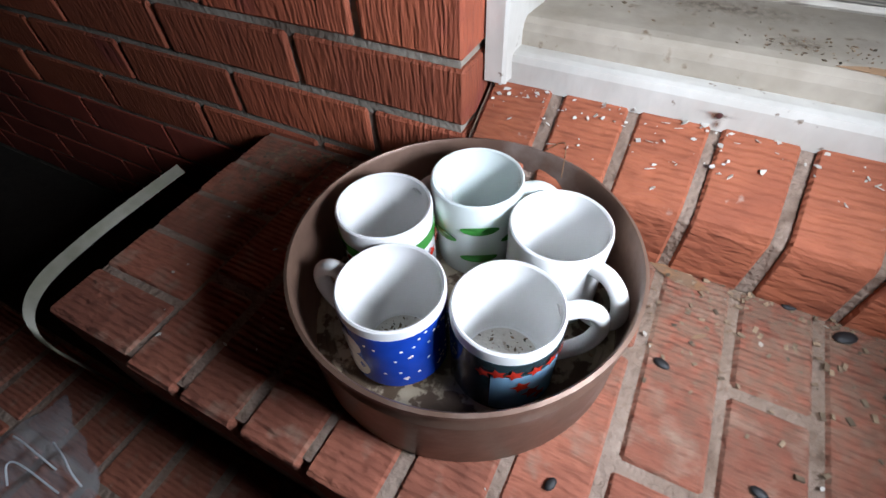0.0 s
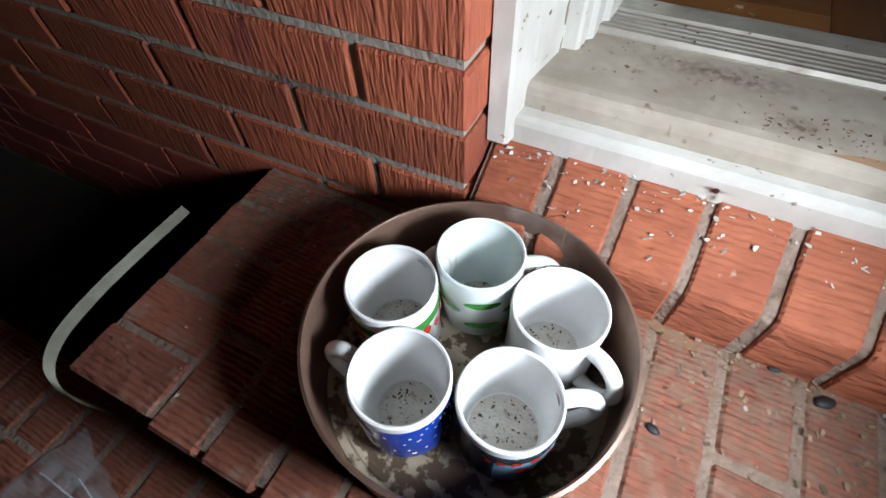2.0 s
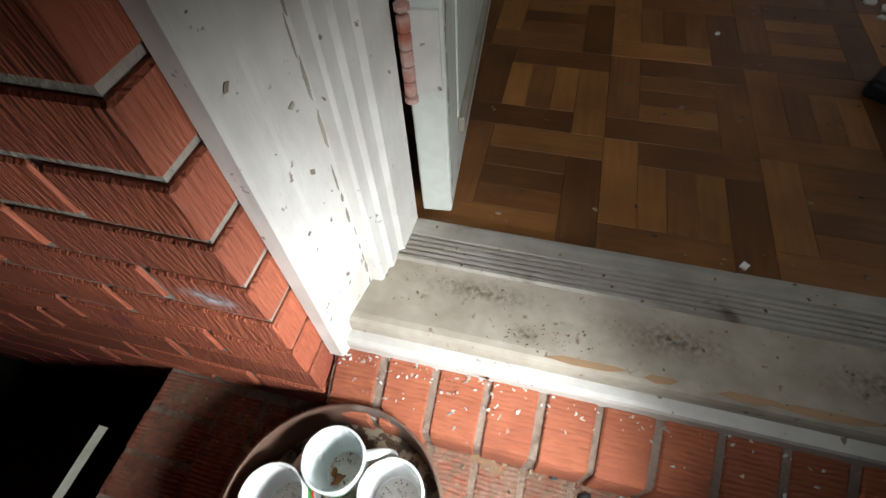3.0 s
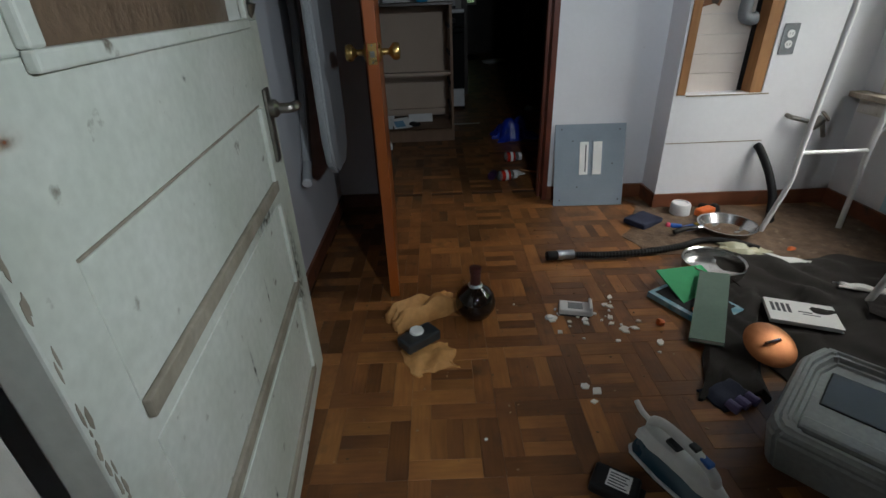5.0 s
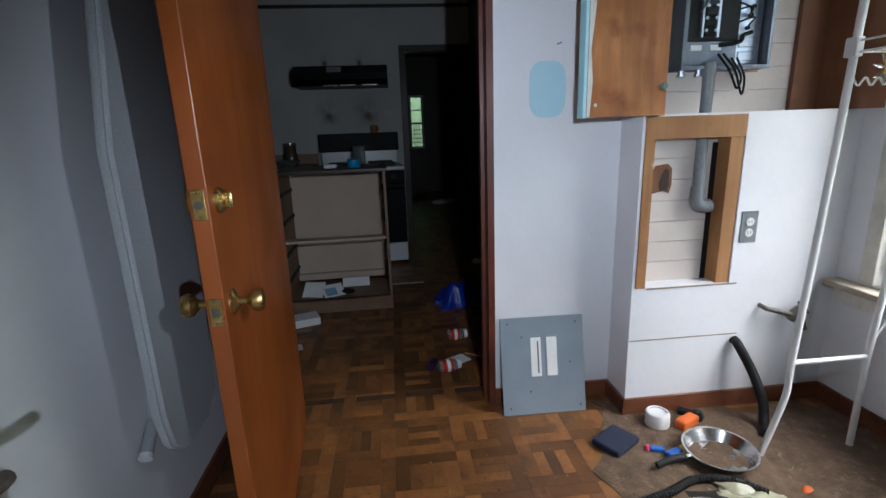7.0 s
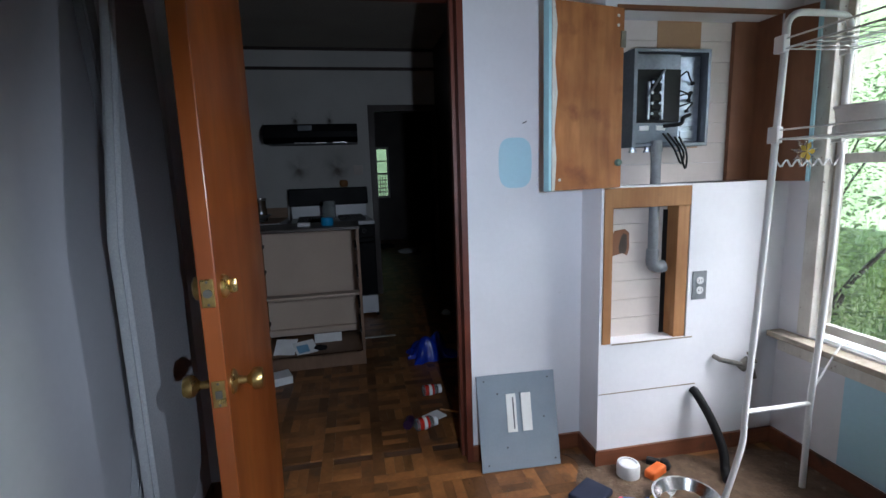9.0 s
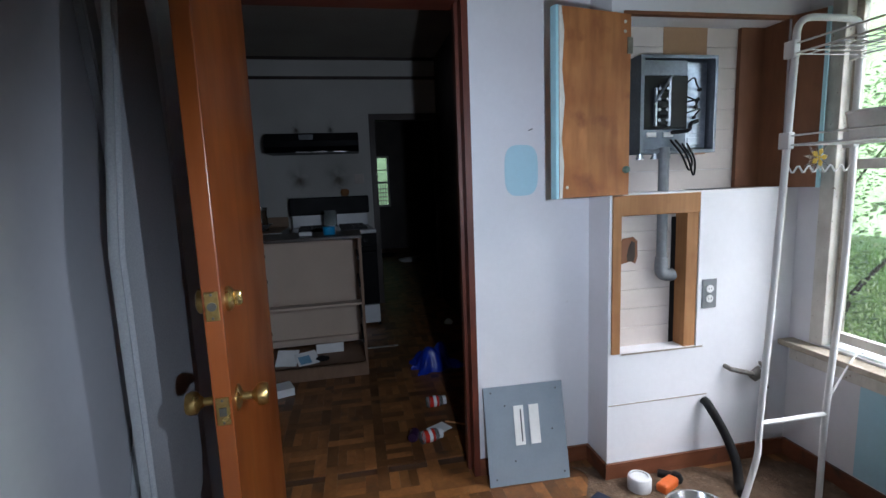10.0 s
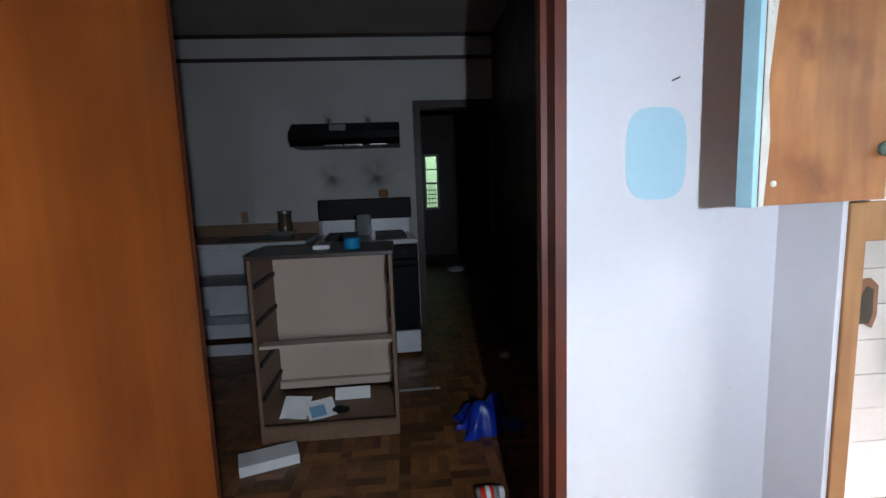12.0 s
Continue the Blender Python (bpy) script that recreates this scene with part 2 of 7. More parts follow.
ORANGELEAF = mat("orange_dry_leaf", (0.42, 0.17, 0.035), (0.26, 0.10, 0.03), 0.6, 0, 60, 200, bump=0.2)
PLASTICBAG = glass_mat("clear_plastic", (0.9, 0.92, 0.95), 0.04, 0.6)
PLASTICBAG.node_tree.nodes["Principled BSDF"].inputs["Alpha"].default_value = 0.30
FILMGLINT = plain("film_glint", (0.75, 0.77, 0.80), 0.25)
BROWNPAPER = mat("crumpled_tan_paper", (0.58, 0.31, 0.11), (0.42, 0.20, 0.06), 0.75, 0, 9, 60, bump=0.3)
CLOTH = mat("dark_brown_cloth", (0.015, 0.010, 0.0075), (0.009, 0.0065, 0.005), 0.95, 0, 12, 300, bump=0.5)
NAVY = mat("navy_cloth", (0.018, 0.024, 0.055), (0.012, 0.016, 0.038), 0.9, 0, 12, 300, bump=0.4)
GREEN = plain("bright_green_card", (0.015, 0.30, 0.10), 0.6)
SAGE = plain("sage_green_cover", (0.14, 0.21, 0.17), 0.7)
CYAN = mat("blue_printed_cover", (0.02, 0.22, 0.36), (0.32, 0.45, 0.5), 0.35, 0, 30, 80, bump=0.05)
ORANGE = plain("orange_plastic", (0.70, 0.14, 0.02), 0.5)
PINK = plain("pink_plastic", (0.6, 0.06, 0.12), 0.5)
YELLOW = plain("yellow_plastic", (0.65, 0.42, 0.03), 0.5)
BLUEP = plain("blue_plastic", (0.012, 0.10, 0.42), 0.5)
TARP = mat("blue_plastic_sheet", (0.012, 0.04, 0.42), (0.008, 0.025, 0.28), 0.35, 0, 12, 40, bump=0.2)
CHROME = mat("worn_chrome", (0.66, 0.65, 0.64), (0.5, 0.49, 0.48), 0.22, 1.0, 8, 60, bump=0.05)
COPPER = mat("copper_lid_metal", (0.46, 0.19, 0.085), (0.36, 0.14, 0.06), 0.38, 1.0, 10, 60, bump=0.05)
GREYTUB = mat("grey_tub_plastic", (0.33, 0.345, 0.345), (0.28, 0.295, 0.295), 0.45, 0, 6, 80, bump=0.08)
TEALP = plain("teal_plastic", (0.016, 0.055, 0.09), 0.3)
DARKGLASS = plain("dark_bottle_glass", (0.010, 0.006, 0.004), 0.05)
BURGUNDY = plain("burgundy_foil", (0.055, 0.015, 0.015), 0.4)
SLATE = plain("slate_plastic", (0.024, 0.028, 0.031), 0.45)
PARTICLE = mat("chipboard_veneer", (0.21, 0.125, 0.075), (0.165, 0.095, 0.055), 0.55, 0, 4, 60, (1, 1, 0.15), 0.1)
CHESTBACK = mat("pale_fibreboard_back", (0.50, 0.40, 0.315), (0.45, 0.355, 0.28), 0.75, 0, 3, 80, bump=0.08, fine_mix=0.06)
DARKTOP = mat("dark_veneer_top", (0.05, 0.032, 0.022), (0.035, 0.022, 0.015), 0.4, 0, 4, 60, (0.1, 1, 1), 0.1)
ENAMEL = mat("white_enamel", (0.72, 0.73, 0.75), (0.62, 0.63, 0.65), 0.25, 0, 4, 70, bump=0.03, stain=(0.35, 0.3, 0.24), stain_scale=8, stain_from=0.70, fine_mix=0.05)
WORKTOP = mat("brown_worktop", (0.30, 0.19, 0.11), (0.22, 0.135, 0.08), 0.5, 0, 6, 60, (0.1, 1, 1), 0.1)


def smudge(name, c, strength, grain, fall="QUADRATIC_SPHERE"):
    """A thin soiled film that fades towards its own edges."""
    m = mat(name, c, tuple(v * 1.5 for v in c), 0.9, 0, 12, 60, bump=0.0)
    n, k = m.node_tree.nodes, m.node_tree.links
    tc, mp, gr, nz = n.new("ShaderNodeTexCoord"), n.new("ShaderNodeMapping"), n.new("ShaderNodeTexGradient"), n.new("ShaderNodeTexNoise")
    gr.gradient_type = fall
    nz.inputs["Scale"].default_value, nz.inputs["Detail"].default_value = grain, 6
    if fall == "QUADRATIC_SPHERE":
        mp.inputs["Location"].default_value, mp.inputs["Scale"].default_value = (-1, -1, 0), (2, 2, 0)
    else:
        mp.inputs["Rotation"].default_value = (0, 0, radians(-90))
    k.new(tc.outputs["Generated"], mp.inputs["Vector"])
    k.new(mp.outputs[0], gr.inputs["Vector"])
    k.new(tc.outputs["Object"], nz.inputs["Vector"])
    st = n.new("ShaderNodeMapRange")
    st.inputs["From Min"].default_value, st.inputs["From Max"].default_value = 0.36, 0.66
    k.new(nz.outputs["Fac"], st.inputs["Value"])
    mu = n.new("ShaderNodeMath")
    mu.operation = "MULTIPLY"
    k.new(gr.outputs["Fac"], mu.inputs[0])
    k.new(st.outputs["Result"], mu.inputs[1])
    out = n.new("ShaderNodeMapRange")
    out.inputs["From Max"].default_value, out.inputs["To Max"].default_value = 0.6, strength
    k.new(mu.outputs[0], out.inputs["Value"])
    k.new(out.outputs["Result"], n["Principled BSDF"].inputs["Alpha"])
    return m


SOOT = smudge("wall_soot", (0.10, 0.065, 0.04), 0.75, 9)
SOOTPALE = smudge("pale_wall_soot", (0.12, 0.08, 0.05), 0.6, 7)
SMEAR = smudge("white_paint_smear", (0.52, 0.52, 0.54), 0.85, 70)
DUST = smudge("tan_dust", (0.25, 0.17, 0.115), 0.42, 75, "LINEAR")
SILLGRIME = smudge("brown_sill_grime", (0.17, 0.12, 0.08), 0.55, 130)
RUSTMARK = smudge("rust_mark", (0.16, 0.055, 0.02), 1.0, 40)
GRIMEMARK = smudge("dark_grime_mark", (0.035, 0.028, 0.02), 0.9, 55)
CLEARGLASS = glass_mat("window_glass", (0.97, 0.99, 0.98))
JARGLASS = glass_mat("jar_glass", (0.8, 0.85, 0.84), 0.05, 0.85)
LEAF = mat("summer_leaves", (0.20, 0.29, 0.09), (0.25, 0.33, 0.12), 0.55, 0, 3, 40, bump=0.1, rand=0.5, island=True)
# Darker copy of the leaf colour for far shrubs, their shade painted in.
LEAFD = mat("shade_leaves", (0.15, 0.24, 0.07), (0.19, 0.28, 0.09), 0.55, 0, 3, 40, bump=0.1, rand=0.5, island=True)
for _m in (LEAF, LEAFD):
    _n, _k = _m.node_tree.nodes, _m.node_tree.links
    _t, _x = _n.new("ShaderNodeBsdfTranslucent"), _n.new("ShaderNodeMixShader")
    _k.new(_n["Principled BSDF"].inputs["Base Color"].links[0].from_socket, _t.inputs["Color"])
    _x.inputs[0].default_value = 0.6
    _k.new(_n["Principled BSDF"].outputs[0], _x.inputs[1])
    _k.new(_t.outputs[0], _x.inputs[2])
    _k.new(_x.outputs[0], _n["Material Output"].inputs["Surface"])
BARK = mat("twig_bark", (0.10, 0.075, 0.05), (0.06, 0.045, 0.03), 0.9, 0, 9, 60, bump=0.4)
GRASS = mat("overgrown_ground", (0.27, 0.33, 0.12), (0.31, 0.33, 0.15), 0.9, 0, 2, 30, bump=0.5)
CONC = mat("porch_ground", (0.06, 0.05, 0.04), (0.035, 0.028, 0.022), 0.9, 0, 4, 60, bump=0.5)
YELTAPE = mat("scuffed_metal_hoop", (0.13, 0.117, 0.098), (0.07, 0.07, 0.03), 0.5, 0.3, 14, 80, bump=0.15)
CURTAIN = mat("grey_board_cover", (0.40, 0.415, 0.43), (0.33, 0.345, 0.36), 0.8, 0, 3, 220, bump=0.2)
PANEB = mat("brown_paper_in_pane", (0.19, 0.125, 0.08), (0.12, 0.078, 0.05), 0.5, 0, 7, 30, (1, 1, 0.8), 1.0, (0.07, 0.047, 0.033), 6, 0.62, bump_dist=0.008, fine_mix=0.15)

# Emission makes this far backdrop glow where daylight would show.
GLOWGREEN = plain("glowing_distant_green", (0.12, 0.2, 0.09), 0.9)
GLOWGREEN.node_tree.nodes["Principled BSDF"].inputs["Emission Color"].default_value = (0.55, 0.72, 0.47, 1)
GLOWGREEN.node_tree.nodes["Principled BSDF"].inputs["Emission Strength"].default_value = 0.05
# Backdrop colour also drives emission, so the meadow glows in place of daylight.
GLOWMEADOW = mat("glowing_distant_meadow", (0.56, 0.66, 0.36), (0.36, 0.50, 0.22), 0.9, 0, 0.9, 6, bump=0.0)
_b = GLOWMEADOW.node_tree.nodes["Principled BSDF"]
GLOWMEADOW.node_tree.links.new(_b.inputs["Base Color"].links[0].from_socket, _b.inputs["Emission Color"])
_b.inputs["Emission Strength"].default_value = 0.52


# ---- mesh helpers ----
def box(bm, x0, y0, z0, x1, y1, z1, bevel=0.0, m=None):
    r = bmesh.ops.create_cube(bm, size=1.0)
    vs = r["verts"]
    bmesh.ops.scale(bm, vec=(x1 - x0, y1 - y0, z1 - z0), verts=vs)
    bmesh.ops.translate(bm, vec=((x0 + x1) / 2, (y0 + y1) / 2, (z0 + z1) / 2), verts=vs)
    if bevel:
        es = list({e for v in vs for e in v.link_edges})
        vs = list({v for f in bmesh.ops.bevel(bm, geom=es, offset=bevel, segments=2, affect="EDGES", profile=0.5)["faces"] for v in f.verts} | {v for v in vs if v.is_valid})
    if m:
        bmesh.ops.transform(bm, matrix=m, verts=vs)
    return vs


def cbox(x0, y0, z0, x1, y1, z1, bevel=0.0, m=None):
    bm = bmesh.new()
    box(bm, x0, y0, z0, x1, y1, z1, bevel, m)
    return bm


def lathe(bm, profile, seg=32, m=None, cap=True):
    """Turns a list of (radius, height) round z."""
    rings = []
    for r, z in profile:
        rings.append([bm.verts.new((r * math.cos(a), r * math.sin(a), z)) for a in (2 * math.pi * i / seg for i in range(seg))])
    for a, b in zip(rings, rings[1:]):
        for i in range(seg):
            bm.faces.new((a[i], a[(i + 1) % seg], b[(i + 1) % seg], b[i]))
    if cap:
        for ring, flip in ((rings[0], True), (rings[-1], False)):
            bm.faces.new(ring[::-1] if flip else ring)
    if m:
        bmesh.ops.transform(bm, matrix=m, verts=[v for r in rings for v in r])
    return rings


def tube(bm, pts, r, seg=10, closed=False, r1=None):
    pts = [Vector(p) for p in pts]
    rings, up = [], None
    for i, p in enumerate(pts):
        d = (pts[min(i + 1, len(pts) - 1)] - pts[max(i - 1, 0)]).normalized()
        if up is None:
            up = d.orthogonal().normalized()
        up = (up - d * up.dot(d)).normalized()
        side = d.cross(up)
        rr = r if r1 is None else r + (r1 - r) * i / (len(pts) - 1)
        rings.append([bm.verts.new(p + rr * (math.cos(a) * up + math.sin(a) * side)) for a in (2 * math.pi * j / seg for j in range(seg))])
    for a, b in zip(rings, rings[1:]):
        for j in range(seg):
            bm.faces.new((a[j], a[(j + 1) % seg], b[(j + 1) % seg], b[j]))
    bm.faces.new(rings[0][::-1])
    bm.faces.new(rings[-1])


def curve_pts(ctrl, n=8):
    """Smooth points through the given ones."""
    c = [Vector(p) for p in ctrl]
    c = [2 * c[0] - c[1]] + c + [2 * c[-1] - c[-2]]
    out = []
    for i in range(1, len(c) - 2):
        for j in range(n):
            t = j / n
            a, b, d, e = c[i - 1], c[i], c[i + 1], c[i + 2]
            out.append(0.5 * (2 * b + (d - a) * t + (2 * a - 5 * b + 4 * d - e) * t * t + (3 * b - a - 3 * d + e) * t ** 3))
    return out + [c[-2]]


def slab(bm, outline, z0, z1, m=None):
    """An upright prism over an outline of (x, y)."""
    a = [bm.verts.new((x, y, z0)) for x, y in outline]
    b = [bm.verts.new((x, y, z1)) for x, y in outline]
    n = len(a)
    bm.faces.new(a[::-1])
    bm.faces.new(b)
    for i in range(n):
        bm.faces.new((a[i], a[(i + 1) % n], b[(i + 1) % n], b[i]))
    if m:
        bmesh.ops.transform(bm, matrix=m, verts=a + b)


def cloth(bm, w, d, h, nx=24, ny=24, seed=0, thick=0.004, rough_edge=0.12, freq=7.0):
    """A crumpled sheet lying on z = 0, w by d, with folds h high and an uneven outline."""
    top = []
    for j in range(ny + 1):
        row = []
        for i in range(nx + 1):
            u, v = i / nx - 0.5, j / ny - 0.5
            e = 1 + rough_edge * noise.noise((u * 5 + seed, v * 5, seed * 1.7))
            x, y = u * w * e, v * d * (1 + rough_edge * noise.noise((v * 5, u * 5 + seed, 9 + seed)))
            f = 1 - max(abs(u), abs(v)) * 2
            z = h * (0.18 + 0.8 * abs(noise.noise((x * freq + seed, y * freq, seed)))) * min(1, f * 3 + 0.15)
            row.append(bm.verts.new((x, y, z + thick)))
        top.append(row)
    for j in range(ny):
        for i in range(nx):
            bm.faces.new((top[j][i], top[j][i + 1], top[j + 1][i + 1], top[j + 1][i]))
    rim = [top[0][i] for i in range(nx + 1)] + [top[j][nx] for j in range(1, ny + 1)] + [top[ny][i] for i in range(nx - 1, -1, -1)] + [top[j][0] for j in range(ny - 1, 0, -1)]
    low = [bm.verts.new((v.co.x, v.co.y, 0)) for v in rim]
    n = len(rim)
    for i in range(n):
        bm.faces.new((rim[i], low[i], low[(i + 1) % n], rim[(i + 1) % n]))
    bm.faces.new(low[::-1])


def film_sheet(w, h):
    """A flat stain: one quad round the origin."""
    bm = bmesh.new()
    bm.faces.new([bm.verts.new((x * w / 2, y * h / 2, 0)) for x, y in ((-1, -1), (1, -1), (1, 1), (-1, 1))])
    return bm


def link(name, bm, material, smooth=False):
    me = bpy.data.meshes.new(name)
    bmesh.ops.recalc_face_normals(bm, faces=bm.faces)
    bm.to_mesh(me)
    bm.free()
    me.materials.append(material)
    if smooth:
        for p in me.polygons:
            p.use_smooth = True
        me.set_sharp_from_angle(angle=radians(35))
    return new(name, me)


def part(name, bm, material, parent, label="", smooth=False):
    ob = link(name, bm, material, smooth)
    ob.parent = parent
    if label:
        ob["label"] = label
    return ob


def thing(name, label, category, at=(0, 0, 0), rz=0.0, group="", m=None):
    ob = new(name)
    ob.empty_display_size = 0.05
    ob.matrix_basis = m if m is not None else pose(*at, 0, 0, rz)
    return tagged(ob, label, category, group)


def solid(name, bm, material, label, category, at=(0, 0, 0), rz=0.0, group="", smooth=False, m=None):
    ob = link(name, bm, material, smooth)
    ob.matrix_basis = m if m is not None else pose(*at, 0, 0, rz)
    return tagged(ob, label, category, group)


def structure(name, bm, material, label, category="structure"):
    return tagged(link(name, bm, material), label, category, kind="structure")


def boxes(*rows):
    bm = bmesh.new()
    for r in rows:
        box(bm, *r)
    return bm


def pieces(rows):
    """Many plain boxes (x0, y0, z0, x1, y1, z1) as one mesh, quick to make."""
    vs, fs = [], []
    for x0, y0, z0, x1, y1, z1 in rows:
        b = len(vs)
        vs += [(x0, y0, z0), (x1, y0, z0), (x1, y1, z0), (x0, y1, z0), (x0, y0, z1), (x1, y0, z1), (x1, y1, z1), (x0, y1, z1)]
        fs += [tuple(b + i for i in f) for f in ((0, 3, 2, 1), (4, 5, 6, 7), (0, 1, 5, 4), (1, 2, 6, 5), (2, 3, 7, 6), (3, 0, 4, 7))]
    me = bpy.data.meshes.new("pieces")
    me.from_pydata(vs, [], fs)
    return me


# ---- large structure ----
LAND, STEP, GROUND = -0.174, -0.352, -0.53     # brick landing, lower step, porch ground
NORTH, CHASE, EAST, WEST = 3.155, 2.985, 3.44, 0.88
KBACK, KEAST, KCEIL = 6.48, 2.47, 2.65

structure("floor", boxes((-1.2, 0.968, -0.12, EAST + 0.1, NORTH + 0.12, -0.008), (-1.2, NORTH + 0.12, -0.12, 3.6, 12.0, -0.008)), SUBFLOOR, "worn mosaic parquet floor of oak fingers over a dark subfloor", "floor")
structure("ground", boxes((-60, -60, GROUND - 0.1, 60, 60, GROUND)), GRASS, "overgrown grassy ground round the house", "ground")

# entry wall: backing of the brick veneer, open for the door
wall_entry = structure("wall_entry", boxes((-2.6, 0.80, GROUND, 0.992, 0.965, 2.6), (2.07, 0.80, GROUND, 3.7, 0.965, 2.6), (0.992, 0.80, 2.08, 2.07, 0.965, 2.6), (0.992, 0.80, GROUND, 2.07, 0.965, -0.07)), WALLW, "white inner face of the entry wall beside the door")
wall_brick = structure("wall_brick", boxes((-2.6, 0.7265, GROUND, 0.986, 0.80, 2.6), (2.076, 0.7265, GROUND, 3.7, 0.80, 2.6), (0.986, 0.7265, 2.1, 2.076, 0.80, 2.6)), MORTAR, "red brick porch wall with pale mortar joints", "wall")
structure("wall_west", boxes((WEST - 0.1, 0.965, -0.1, WEST, NORTH, 2.6)), WALLW, "grey-white painted side wall of the back room")
structure("wall_north", boxes((-1.3, NORTH, -0.1, 1.10, NORTH + 0.12, 2.65), (2.0, NORTH, -0.1, EAST + 0.1, NORTH + 0.12, 2.65), (1.10, NORTH, 2.06, 2.0, NORTH + 0.12, 2.65)), WALLW, "scuffed white wall with a doorway to the kitchen")
NX0, NX1, NZ0, NZ1 = 2.592, 2.90, 0.57, 1.155          # open niche between the studs
CX0, CX1, CZ0, CZ1 = 2.62, 3.345, 1.247, 1.935         # fuse box recess
structure("wall_chase", boxes((2.54, CHASE, -0.1, NX0 - 0.04, NORTH, 2.6), (NX0 - 0.04, CHASE, -0.1, 2.958, NORTH - 0.06, NZ0), (2.958, CHASE, -0.1, EAST + 0.1, NORTH, CZ0), (CX1, CHASE, CZ0, EAST + 0.1, NORTH, 2.6), (NX0 - 0.04, CHASE, CZ1, CX1, NORTH, 2.6)), WALLW, "white boxed-out wall with an open stud niche and fuse recess")
structure("wall_east", boxes((EAST, 0.965, -0.1, EAST + 0.14, 1.55, 2.6), (EAST, 2.88, 0.53, EAST + 0.14, CHASE, 2.6), (EAST, 1.55, 0.53, EAST + 0.14, 2.88, 0.575), (EAST, 1.55, 2.04, EAST + 0.14, 2.88, 2.6), (EAST, 1.55, -0.1, EAST + 0.14, CHASE, 0.53)), WALLW, "white side wall with a large window")
structure("wall_paint_blue", boxes((EAST - 0.004, 1.0, 0.085, EAST - 0.0005, 2.66, 0.465)), WALLBLUE, "patch of older pale blue paint under the window", "wall paint")
structure("ceiling", boxes((WEST, 0.965, 2.5, EAST, NORTH, 2.58)), CEILW, "plain white ceiling of the back room", "ceiling")
structure("ceiling_kitchen", boxes((-1.3, NORTH + 0.12, KCEIL, 3.6, 12.0, KCEIL + 0.1)), CEIL, "dull grey-brown kitchen ceiling", "ceiling")
structure("wall_kitchen_back", boxes((-1.3, KBACK, -0.1, 1.80, KBACK + 0.12, KCEIL), (2.42, KBACK, -0.1, 3.6, KBACK + 0.12, KCEIL), (1.80, KBACK, 2.03, 2.42, KBACK + 0.12, KCEIL)), WALLK, "greasy off-white kitchen wall")
structure("wall_kitchen_east", boxes((KEAST, NORTH + 0.12, -0.1, KEAST + 0.1, KBACK, KCEIL)), NEARBLACK, "near-black kitchen side wall")
structure("wall_kitchen_west", boxes((-1.3, NORTH + 0.12, -0.1, -1.2, KBACK, KCEIL)), WALLK, "off-white kitchen side wall")
structure("wall_hall", boxes((1.3, KBACK + 0.12, -0.1, 1.4, 11.0, KCEIL), (3.3, KBACK + 0.12, -0.1, 3.4, 11.0, KCEIL), (1.3, 11.0, -0.1, 2.0, 11.1, KCEIL), (2.26, 11.0, -0.1, 3.4, 11.1, KCEIL), (2.0, 11.0, -0.1, 2.26, 11.1, 0.88), (2.0, 11.0, 1.88, 2.26, 11.1, KCEIL)), NEARBLACK, "near-black walls of the far hall")

# trims
structure("trim", boxes((-1.2, KBACK - 0.02, KCEIL - 0.03, KEAST, KBACK, KCEIL - 0.002), (-1.2, KBACK - 0.018, 2.425, KEAST, KBACK - 0.001, 2.455)), NEARBLACK, "thin dark rails high on the kitchen wall", "trim")
structure("door_frame_kitchen", boxes((1.985, NORTH - 0.012, 0, 2.012, NORTH + 0.14, 2.062), (1.085, NORTH - 0.012, 0, 1.112, NORTH + 0.14, 2.062), (1.112, NORTH - 0.012, 2.036, 1.985, NORTH + 0.14, 2.062), (1.97, NORTH + 0.05, 0, 1.985, NORTH + 0.09, 2.036)), REDTRIM, "narrow red-brown wooden door frame", "door frame")
structure("door_frame_hall", boxes((1.735, KBACK - 0.02, 0, 1.80, KBACK + 0.13, 2.07), (2.42, KBACK - 0.02, 0, 2.465, KBACK + 0.13, 2.07), (1.80, KBACK - 0.02, 2.005, 2.42, KBACK + 0.13, 2.07)), NEARBLACK, "dark wooden door frame to the hall", "door frame")
structure("baseboard", boxes((2.012, NORTH - 0.012, 0, 2.528, NORTH, 0.075), (2.528, CHASE - 0.012, 0, 2.54, NORTH, 0.075), (2.528, CHASE - 0.012, 0, EAST, CHASE, 0.075), (EAST - 0.012, 1.0, 0, EAST, CHASE - 0.012, 0.078), (WEST, 1.0, 0, WEST + 0.012, NORTH, 0.07), (WEST + 0.012, NORTH - 0.012, 0, 1.085, NORTH, 0.07)), BASEB, "red-brown stained baseboard with dirt along it", "baseboard")

# niche of studs
niche = thing("stud_niche", "open wall niche framed by bare pine studs", "wall niche")
part("stud", cbox(NX0 - 0.0395, CHASE - 0.006, NZ0, NX0 + 0.0, CHASE + 0.10, CZ0 - 0.01, 0.002), PINE, niche)
part("stud", cbox(NX1 - 0.0, CHASE + 0.004, NZ0, NX1 + 0.057, CHASE + 0.11, CZ0 - 0.01, 0.002), PINE, niche)
part("header", cbox(NX0, CHASE - 0.001, NZ1, NX1 + 0.057, CHASE + 0.0035, CZ0 - 0.008, 0.002), PINE, niche)
for i in range(8):
    part("board", cbox(NX0 - 0.02, CHASE + 0.078 + 0.0015 * (i % 2), NZ0 + 0.085 * i, NX1 + 0.02, CHASE + 0.09, NZ0 + 0.085 * i + 0.0835, 0.001), CARD, niche)
bm = bmesh.new()
